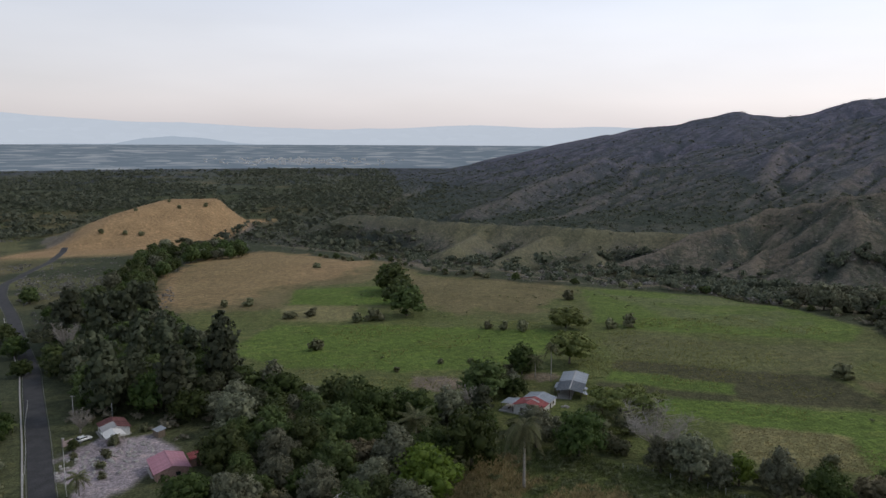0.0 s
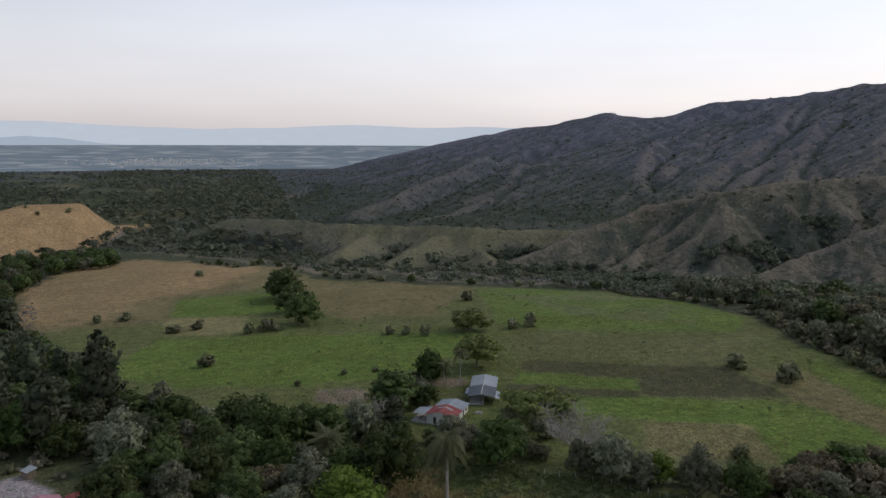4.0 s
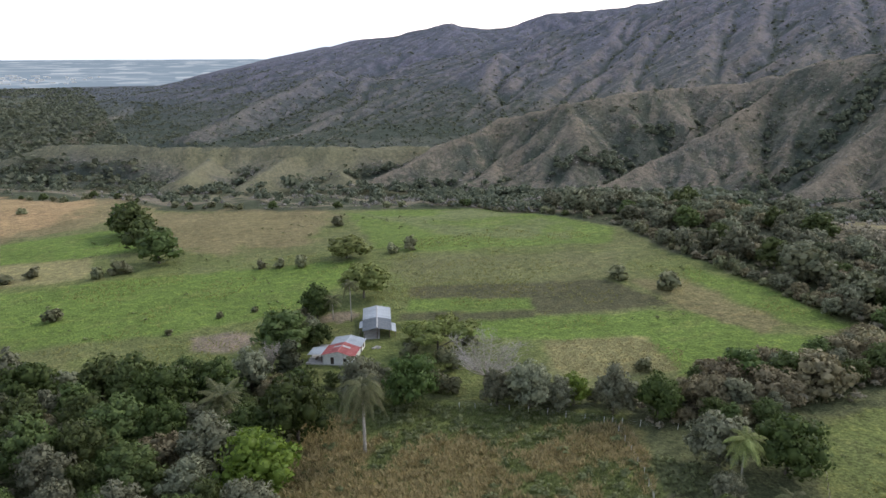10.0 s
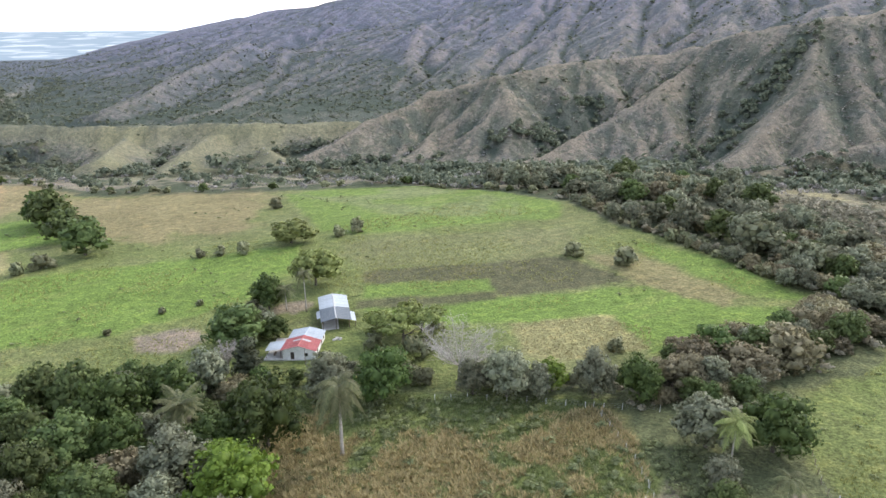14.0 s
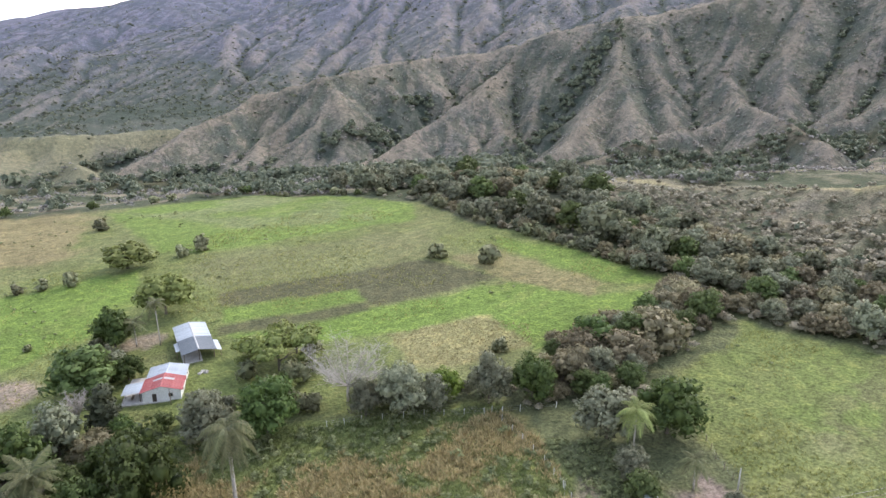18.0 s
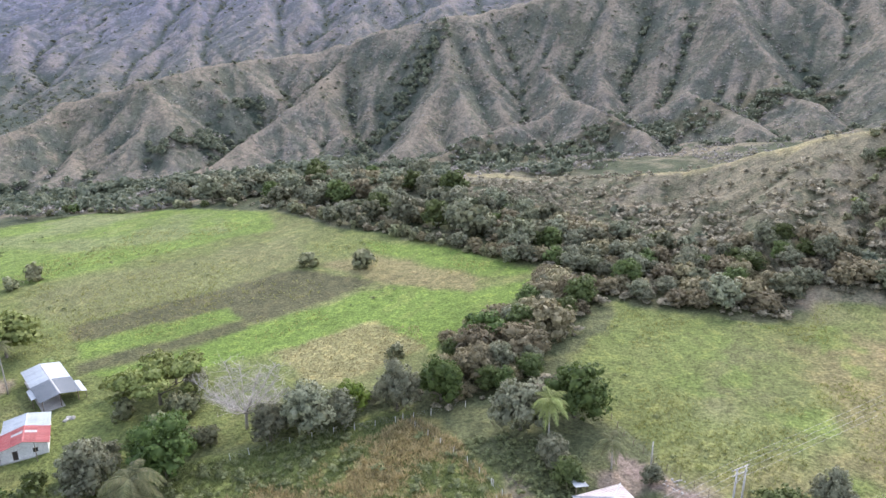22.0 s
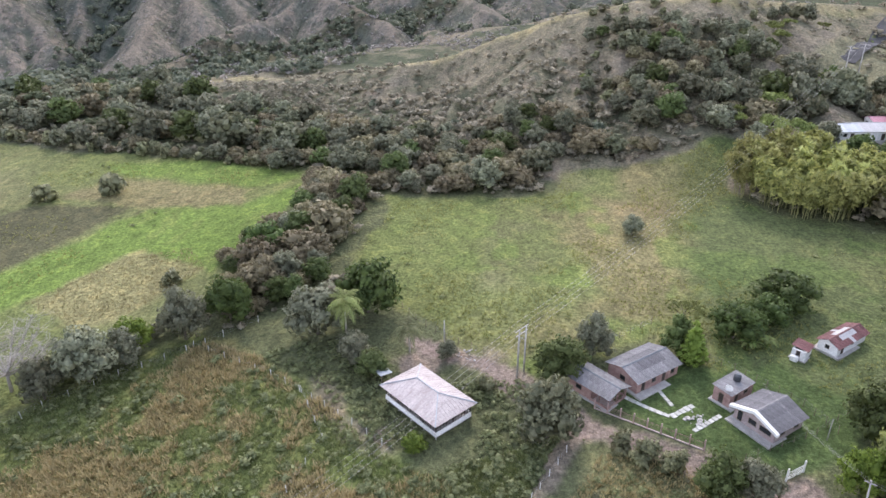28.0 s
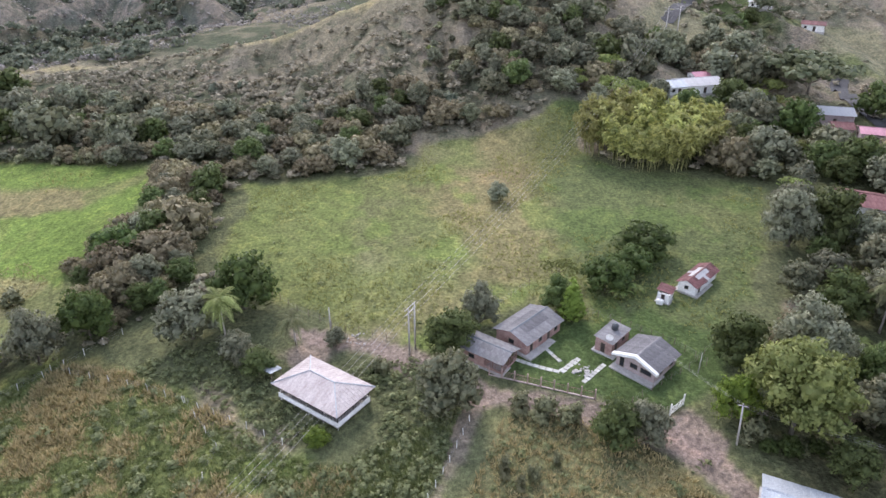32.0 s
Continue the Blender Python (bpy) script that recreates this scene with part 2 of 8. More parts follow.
    nt.links.new(bp.outputs[0], b.inputs["Normal"])
    return m


# ================================================================ the lie of the land
def hash2(i, j, seed):
    n = (i.astype(np.int64) * 374761393 + j.astype(np.int64) * 668265263 + seed * 1446647) & 0xFFFFFFFF
    n = ((n ^ (n >> 13)) * 1274126177) & 0xFFFFFFFF
    return ((n ^ (n >> 16)) & 0xFFFFFF) / 16777215.0


def vnoise(x, y, seed=0):
    xi, yi = np.floor(x), np.floor(y)
    u, v = x - xi, y - yi
    u, v = u * u * (3 - 2 * u), v * v * (3 - 2 * v)
    a, b = hash2(xi, yi, seed), hash2(xi + 1, yi, seed)
    c, d = hash2(xi, yi + 1, seed), hash2(xi + 1, yi + 1, seed)
    return a + (b - a) * u + (c - a) * v + (a - b - c + d) * u * v


def fbm(x, y, size, seed=0, octaves=4):
    """Noise of mean 0 and about +-1, with features of that size in metres."""
    out, amp, total = 0.0, 1.0, 0.0
    for k in range(octaves):
        out = out + amp * (vnoise(x / size + 17.3 * k, y / size - 9.1 * k, seed + k) * 2 - 1)
        total += amp
        amp *= 0.5
        size *= 0.47
    return out / total * 1.6


def ramp(e0, e1, v):
    t = np.clip((v - e0) / (e1 - e0), 0, 1)
    return t * t * (3 - 2 * t)


def along(pts, x, y):
    """Distance to a line, its third value at the nearest place, the length run and the side."""
    best = np.full(x.shape, 1e9)
    val, run, side = np.zeros(x.shape), np.zeros(x.shape), np.zeros(x.shape)
    length = 0.0
    for (x0, y0, z0), (x1, y1, z1) in zip(pts[:-1], pts[1:]):
        dx, dy = x1 - x0, y1 - y0
        seg = math.hypot(dx, dy)
        t = np.clip(((x - x0) * dx + (y - y0) * dy) / seg ** 2, 0, 1)
        d = np.hypot(x - x0 - t * dx, y - y0 - t * dy)
        near = d < best
        best = np.where(near, d, best)
        val = np.where(near, z0 + t * (z1 - z0), val)
        run = np.where(near, length + t * seg, run)
        side = np.where(near, np.sign(dx * (y - y0) - dy * (x - x0)), side)
        length += seg
    return best, val, run, side


def crest_height(pts, x, y, nearest):
    """Height of a crest as felt from its flanks: the stretches of the line blend where two are about as near."""
    total, weight = np.zeros(x.shape), np.zeros(x.shape)
    soft = 1.0 + 0.22 * nearest
    for (x0, y0, z0), (x1, y1, z1) in zip(pts[:-1], pts[1:]):
        dx, dy = x1 - x0, y1 - y0
        t = np.clip(((x - x0) * dx + (y - y0) * dy) / (dx * dx + dy * dy), 0, 1)
        w = np.exp(np.maximum((nearest - np.hypot(x - x0 - t * dx, y - y0 - t * dy)) / soft, -40))
        total, weight = total + w * (z0 + t * (z1 - z0)), weight + w
    return total / weight


def inside(poly, x, y):
    """Signed distance to an outline, positive within."""
    best = np.full(x.shape, 1e9)
    odd = np.zeros(x.shape, bool)
    for (x0, y0), (x1, y1) in zip(poly, poly[1:] + poly[:1]):
        dx, dy = x1 - x0, y1 - y0
        t = np.clip(((x - x0) * dx + (y - y0) * dy) / (dx * dx + dy * dy), 0, 1)
        best = np.minimum(best, np.hypot(x - x0 - t * dx, y - y0 - t * dy))
        if y0 != y1:
            odd ^= ((y0 > y) != (y1 > y)) & (x < dx * (y - y0) / dy + x0)
    return np.where(odd, best, -best)


def smin(a, b, k):
    h = np.clip(0.5 + 0.5 * (b - a) / k, 0, 1)
    return b + (a - b) * h - k * h * (1 - h)


STREAM = [(560, 110, -20), (440, 225, -32), (372, 320, -40), (300, 400, -41), (203, 480, -46), (120, 560, -51), (0, 640, -56), (-120, 745, -59),
          (-165, 950, -60), (-120, 1300, -60), (-60, 1800, -60)]

# crest lines: name, points, fall, rounding, gully depth, gully spacing
RIDGES = []
RIDGES.append(("range", [(500, 4300, -20), (610, 3548, 15), (707, 3223, 76), (752, 2904, 92), (828, 2570, 109), (857, 2295, 120), (859, 2069, 137), (938, 2056, 130),
               (1035, 2054, 126), (1108, 2072, 144), (1243, 2111, 175), (1470, 2092, 191), (1825, 2196, 252), (1857, 2102, 237), (2008, 1956, 267),
               (2042, 1600, 268), (2050, 1000, 255), (1950, 400, 225), (1750, -300, 200)], 0.20, 6, 14, 175))
RIDGES.append(("middle", [(125, 2024, -62), (325, 1898, -27), (480, 1707, 17), (619, 1551, 51), (686, 1444, 66), (796, 1360, 97), (926, 1272, 143), (1150, 1100, 195),
                (1400, 900, 225), (1500, 500, 225)], 0.19, 5, 8, 105))
RIDGES.append(("apron", [(60, 1800, -52), (270, 1500, -14), (420, 1280, 6), (560, 1130, 18)], 0.15, 20, 6, 90))
RIDGES.append(("middle_a", [(686, 1444, 66), (600, 1250, 30), (500, 1080, 0), (420, 930, -22)], 0.34, 3, 6, 70))
RIDGES.append(("middle_b", [(926, 1272, 143), (800, 1080, 70), (645, 1036, 10), (560, 860, -8)], 0.36, 3, 6, 70))
RIDGES.append(("middle_c", [(480, 1707, 17), (382, 1400, -12), (344, 1126, -30), (260, 960, -38)], 0.28, 4, 6, 75))
RIDGES.append(("front", [(250, 655, -44), (267, 624, -17), (290, 621, -4), (313, 599, 2), (336, 578, 10), (409, 581, 19), (465, 572, 24), (504, 549, 27), (529, 529, 36), (541, 515, 46), (562, 489, 54), (582, 444, 60), (613, 413, 62), (630, 404, 74), (760, 200, 118), (900, 0, 160), (1000, -300, 190)], 0.42, 2, 5, 60))
RIDGES.append(("front_a", [(290, 621, -6), (252, 609, -17), (217, 598, -23), (178, 576, -37), (141, 562, -45), (116, 553, -52)], 0.5, 2, 3, 40))
RIDGES.append(("front_b", [(290, 621, -6), (279, 578, -26), (270, 549, -41), (261, 525, -53)], 0.55, 1.5, 3, 40))
RIDGES.append(("front_c", [(333, 574, 10), (327, 530, -12), (303, 504, -31)], 0.55, 1.5, 3, 40))
RIDGES.append(("front_d", [(531, 516, 40), (490, 505, 18), (447, 492, 3), (396, 494, -8), (357, 488, -19), (334, 474, -28), (303, 467, -39), (274, 457, -46)], 0.55, 1.5, 3, 40))
RIDGES.append(("front_e", [(447, 492, 3), (434, 448, -14), (418, 427, -25)], 0.55, 1.5, 3, 40))
RIDGES.append(("front_f", [(576, 434, 57), (516, 390, 29), (475, 379, 4), (436, 365, -15), (394, 355, -31), (369, 354, -38)], 0.5, 2, 3, 40))
RIDGES.append(("front_g", [(630, 404, 74), (628, 325, 54), (571, 308, 26), (517, 281, 4), (457, 293, -10), (413, 302, -22), (379, 310, -30), (348, 321, -35)], 0.5, 2, 3, 40))
RIDGES.append(("front_h", [(517, 281, 4), (471, 233, -8), (431, 195, -14), (405, 175, -18), (382, 163, -23)], 0.5, 2, 3, 40))
RIDGES.append(("front_i", [(628, 325, 54), (581, 251, 22), (544, 199, 8), (502, 157, -4), (465, 132, -9)], 0.45, 2, 3, 40))
RIDGES.append(("front_j", [(760, 200, 118), (633, 212, 44), (565, 140, 14), (509, 100, 1)], 0.45, 2, 3, 40))
RIDGES.append(("front_k", [(830, 100, 138), (700, 90, 80), (600, 60, 36), (520, 30, 8)], 0.45, 2, 3, 40))
RIDGES.append(("terrace", [(-149, 830, -46), (-106, 800, -31), (-41, 785, -32.5), (15, 750, -32.5), (85, 725, -33), (141, 680, -30), (230, 660, -33)], 0.72, 9, 3, 48))
RIDGES.append(("terrace_a", [(155, 734, -36), (136, 703, -39), (98, 670, -38), (58, 606, -46), (27, 539, -48)], 0.5, 3, 4, 30))
RIDGES.append(("terrace_b", [(54, 778, -38), (28, 700, -41), (3, 631, -44)], 0.5, 3, 4, 30))
RIDGES.append(("terrace_c", [(136, 703, -39), (141, 660, -46), (137, 620, -51)], 0.5, 3, 4, 30))
RIDGES.append(("shoulder", [(300, 262, -32), (268, 214, -17), (258, 160, -9), (253, 126, -1), (253, 98, 10), (249, 78, 17), (252, 48, 23), (264, 10, 24), (282, -40, 19),
                  (300, -110, 16), (330, -220, 20)], 0.265, 2.5, 6, 34))
RIDGES.append(("shoulder_a", [(249, 78, 17), (222, 92, -1), (196, 96, -11)], 0.33, 3, 3, 30))
RIDGES.append(("foot_a", [(365, 1314, 15), (284, 1130, -23), (228, 1031, -33), (166, 952, -44), (111, 891, -46)], 0.42, 2, 6, 40))
RIDGES.append(("foot_b", [(312, 1401, 24), (224, 1267, -2), (147, 1159, -18), (89, 1055, -34), (39, 990, -42)], 0.42, 2, 6, 40))
RIDGES.append(("foot_c", [(382, 1400, -12), (220, 1200, -29), (100, 1080, -41), (20, 1000, -50)], 0.25, 2, 12, 50))
RIDGES.append(("foot_d", [(575, 1185, 56), (470, 1025, 8), (452, 922, -11)], 0.42, 2, 6, 40))
RIDGES.append(("foot_e", [(763, 1028, 83), (702, 844, 40), (669, 709, 19)], 0.42, 2, 6, 40))
RIDGES.append(("golden", [(-352, 640, -46), (-330, 710, -20), (-305, 776, -12), (-262, 800, -13), (-236, 806, -34), (-205, 812, -54)], 0.37, 10, 3, 50))

CREST = {row[0]: row[1] for row in RIDGES}


def lie(x, y, wet=None):
    """Height of the ground before the water has cut it; fills wet with how deep in a gully each place lies."""
    x, y = np.asarray(x, float), np.asarray(y, float)
    r = np.hypot(x, y)
    if wet is not None:
        wet[...] = -1.0
    wx, wy = x + 9 * fbm(x, y, 90, 40, 3), y + 9 * fbm(x, y, 90, 50, 3)
    shelf = -15 + 0.035 * (x - 65) - 0.035 * (y - 70) - 2.5 * np.exp(-((x - 15) ** 2 + (y - 165) ** 2) / 5000)
    shelf = np.maximum(shelf, -50) + fbm(x, y, 60, 3, 3) * np.clip(r / 900, 0.12, 4.0)
    shelf = np.where(x > 180, smin(shelf, np.full(x.shape, -9.0), 6), shelf)
    shelf = shelf + 6 * np.maximum(fbm(x, y, 240, 13, 3), -0.3) * ramp(760, 980, y) * ramp(1900, 1500, r)
    shelf = shelf + 3.5 * np.exp(-((x + 95) ** 2 / 9000 + (y - 505) ** 2 / 2500))
    d, z, s, side = along(STREAM, wx, wy)
    low = z + np.where(side > 0, 0.165 * np.maximum(0, d - 14), 0.07 * np.maximum(0, d - 45) - 8 * ramp(8, 45, d)) + 2.0 * fbm(x, y, 45, 7, 3)
    h = smin(shelf, low, 5.0)
    # the wide plain beyond, seen towards its end
    plain = -58 + 69 * ramp(1900, 4900, r) ** 1.25
    h = np.where(r > 1300, h + (plain - h) * ramp(1300, 2100, r), h)
    for name, pts, fall, round_, deep, wide in RIDGES:
        xs = [p[0] for p in pts]
        ys = [p[1] for p in pts]
        reach = max(p[2] + 62 for p in pts) / fall * 1.1 + 30
        near = (x > min(xs) - reach) & (x < max(xs) + reach) & (y > min(ys) - reach) & (y < max(ys) + reach)
        if not near.any():
            continue
        px, py = (wx[near], wy[near]) if deep < 30 else (x[near] + 30 * fbm(x[near], y[near], 300, 61, 3), y[near] + 30 * fbm(x[near], y[near], 300, 71, 3))
        px, py = px * 0.5 + x[near] * 0.5, py * 0.5 + y[near] * 0.5
        d, z, s, side = along(pts, px, py)
        z = crest_height(pts, px, py, d)
        if name in ("range", "middle"):
            z = z + 7 * fbm(s, 0 * s, 150, 37, 3) * np.clip(1 - d / 200, 0, 1)
        bend = 0.6 * fbm(x[near], y[near], wide * 2.6, 11 + len(name), 3) + 3.7 * side
        rib = 1 - np.abs(((s / wide + bend) % 1.0) * 2 - 1)
        fine = 1 - np.abs(((s / (wide * 0.31) + 1.7 * bend + 0.9 * fbm(x[near], y[near], wide * 0.9, 31, 2) + 0.8 * d / wide) % 1.0) * 2 - 1)
        keen = 0.65 + 0.7 * vnoise(s / wide * 0.7 + 9, d / (wide * 6) + side, 23)
        gully = (0.78 * rib ** 0.95 + 0.22 * fine * (0.4 + 0.6 * np.clip(1.4 - d / (wide * 2), 0, 1))) * keen
        cut = deep * (0.8 * np.clip(d / (wide * 1.5), 0, 1) + 0.2 * np.clip(d / (wide * 0.4), 0, 1)) * gully
        up = z - fall * (np.hypot(d, round_) - round_) - cut + (deep * 0.06) * fbm(x[near], y[near], wide * 0.5, 5, 3)
        if wet is not None:
            over = up > h[near] - 2
            wet[near] = np.where(over, np.clip(d / (wide * 0.8), 0, 1) * gully, wet[near])
        h[near] = -smin(-h[near], -up, 1.5 + round_ * 0.25)
    return h


FIELD = [(-98, 548), (-38, 492), (-14, 444), (30, 411), (72, 385), (142, 358), (153, 326), (172, 270), (163, 240), (160, 212), (158, 180), (152, 142), (120, 136),
         (100, 138), (85, 134), (53, 149), (36, 165), (19, 178), (2, 192), (-34, 203), (-62, 216), (-92, 262), (-128, 330), (-172, 440), (-190, 530), (-145, 588)]
PASTURE = [(137, 111), (136.5, 92), (141.5, 70), (155, 67.5), (160.5, 58), (162, 41), (170, 24), (168, 14), (160, 24), (150, 25), (143, 22), (134, 15), (130, 3), (121, -15), (98, -4), (76, 8), (66, 20), (62, 30), (80, 48), (71, 62),
           (66, 70), (73, 83), (85, 96), (103, 112), (121, 110)]
LOT = [(17, 176), (36, 162), (53, 147), (70, 132), (66, 118), (58, 104), (46, 88), (40, 76), (20, 88), (2, 108), (0, 135), (6, 160)]
SOUTH_LOT = [(44, 76), (52, 62), (38, 66), (20, 80)]
DRY_LOT = [(50, 57), (49, 42), (40, 34), (30, 28), (20, 45), (30, 66)]
GARDEN = [(62, 60), (76, 50), (72, 40), (74, 27), (66, 15), (55, 22), (49, 32), (53, 44)]
YARD = [(-97, 170), (-92, 177), (-77, 178), (-68, 168), (-68, 156), (-72, 145), (-82, 142), (-92, 158)]


def carve(x0, y0, x1, y1, step, rounds, power, seed, steepest, deepest, fall=None):
    """Gullies that running water cuts into the slopes: what is taken off, and how much water gathers at each place."""
    gx, gy = np.meshgrid(np.arange(x0, x1, step), np.arange(y0, y1, step))
    wet = np.zeros(gx.shape)
    start = lie(gx, gy, wet) if fall is None else fall(gx, gy, wet)
    soft = ramp(-0.6, 0.0, wet) * ramp(-54, -42, start) * ramp(0, -25, inside(FIELD, gx, gy)) * ramp(0, -15, inside(PASTURE, gx, gy)) * ramp(150, 200, np.hypot(gx, gy))
    h = start + 0.05 * step * fbm(gx, gy, step * 3, seed, 2) * soft + 0.16 * step * fbm(gx, gy, step * 9, seed + 5, 2) * soft
    rows, cols = h.shape
    index = np.arange(h.size).reshape(rows, cols)
    soft1 = soft.ravel().tolist()
    for turn in range(rounds):
        # hollows filled, so that all water finds its way out
        full = np.where(np.pad(np.zeros((rows - 2, cols - 2), bool), 1, constant_values=True), h, 1e6)
        for k in range(700):
            p = np.pad(full, 1, mode="edge")
            low = np.minimum.reduce([p[1 + a:rows + 1 + a, 1 + b:cols + 1 + b] + 0.003 * math.hypot(a, b) for a in (-1, 0, 1) for b in (-1, 0, 1) if a or b])
            after = np.maximum(h, np.minimum(full, low))
            if k % 20 == 19 and np.abs(after - full).max() < 1e-4:
                break
            full = after
        h = full
        best, rec, far = np.zeros(h.shape), index.copy(), np.full(h.shape, step)
        for a in (-1, 0, 1):
            for b in (-1, 0, 1):
                if a or b:
                    p = np.pad(h, 1, constant_values=1e6)[1 + a:rows + 1 + a, 1 + b:cols + 1 + b]
                    run = step * math.hypot(a, b)
                    drop = (h - p) / run
                    better = drop > best
                    best, far = np.where(better, drop, best), np.where(better, run, far)
                    rec = np.where(better, index + a * cols + b, rec)
        order = np.argsort(h.ravel(), kind="stable").tolist()
        to, area = rec.ravel().tolist(), [1.0] * h.size
        for i in reversed(order):
            if to[i] != i:
                area[to[i]] += area[i]
        force = (power * np.sqrt(np.maximum(np.array(area) - 1, 0)) * soft.ravel() / far.ravel()).tolist()
        z = h.ravel().tolist()
        dist = far.ravel().tolist()
        for i in order:
            j = to[i]
            if j != i:
                f = force[i]
                z[i] = (z[i] + f * z[j]) / (1 + f)
                top = z[j] + steepest * dist[i]
                if z[i] > top and soft1[i] > 0.5:
                    z[i] = top
        h = np.array(z).reshape(rows, cols)
    water = np.log2(np.array(area)).reshape(rows, cols)
    edge = np.minimum.reduce([gx - x0, x1 - step - gx, gy - y0, y1 - step - gy])
    cut = np.where(h < start, -deepest * np.tanh((start - h) / deepest), np.minimum(h - start, 1.0)) * np.clip(soft * 3, 0, 1) * ramp(0, step * 8, edge)
    return (x0, y0, step, cut, water, ramp(0, step * 8, edge) * soft)


def sample(grid, field, x, y):
    """Reads a grid between its points."""
    x0, y0, step = grid[:3]
    f = grid[field]
    u, v = (x - x0) / step, (y - y0) / step
    ok = (u >= 0) & (v >= 0) & (u < f.shape[1] - 1.001) & (v < f.shape[0] - 1.001)
    u, v = np.where(ok, u, 0), np.where(ok, v, 0)
    i, j = u.astype(int), v.astype(int)
    u, v = u - i, v - j
    out = (f[j, i] * (1 - u) + f[j, i + 1] * u) * (1 - v) + (f[j + 1, i] * (1 - u) + f[j + 1, i + 1] * u) * v
    return np.where(ok, out, 0.0)


FAR_CUT = carve(-260, 60, 2120, 2700, 7.5, 13, 0.24, 7, 0.8, 22)


def half_cut(x, y, wet=None):
    return lie(x, y, wet) + sample(FAR_CUT, 3, x, y)


NEAR_CUT = carve(-60, -80, 720, 800, 4.0, 10, 0.16, 9, 0.9, 15, half_cut)


def ground(x, y, wet=None):
    """Height of the ground; fills wet with how much water gathers there (-1 off the slopes, 0 on crests, 1 in the draws)."""
    x, y = np.asarray(x, float), np.asarray(y, float)
    h = half_cut(x, y, wet) + sample(NEAR_CUT, 3, x, y)
    if wet is not None:
        near = sample(NEAR_CUT, 5, x, y)
        gather = np.where(near > 0.3, sample(NEAR_CUT, 4, x, y) / 9.0, sample(FAR_CUT, 4, x, y) / 7.5)
        wet[...] = np.where(wet > -0.5, np.clip(gather, 0, 1), wet)
    return h


def ground1(x, y):
    return float(ground(np.array([float(x)]), np.array([float(y)]))[0])


# ================================================================ what covers the ground
COVERS = {
    "dry": (0.158, 0.158, 0.090),    "garden": (0.054, 0.092, 0.026),    "sward": (0.085, 0.104, 0.044), "wood": (0.068, 0.086, 0.060), "crest": (0.165, 0.158, 0.104),
    "grass": (0.112, 0.150, 0.042), "lush": (0.110, 0.185, 0.034), "olive": (0.134, 0.150, 0.062), "straw": (0.240, 0.236, 0.100), "fallow": (0.074, 0.080, 0.038),
    "tan": (0.188, 0.168, 0.078), "dirt": (0.215, 0.185, 0.135), "floor": (0.060, 0.066, 0.030), "hay": (0.185, 0.172, 0.068), "hill": (0.172, 0.168, 0.100),
    "rust": (0.150, 0.138, 0.100), "haze_slate": (0.134, 0.148, 0.178), "scrub": (0.054, 0.072, 0.036), "pale": (0.150, 0.162, 0.084), "gold": (0.345, 0.262, 0.120), "rubble": (0.40, 0.385, 0.35),
}


# wooded draws that climb between the spurs
DRAWS = [[(300, 352, 0), (323, 367, 0), (372, 393, 0), (407, 408, 0), (457, 416, 0), (508, 426, 0), (560, 432, 0)], [(290, 508, 0), (325, 509, 0), (357, 511, 0), (402, 530, 0)]]


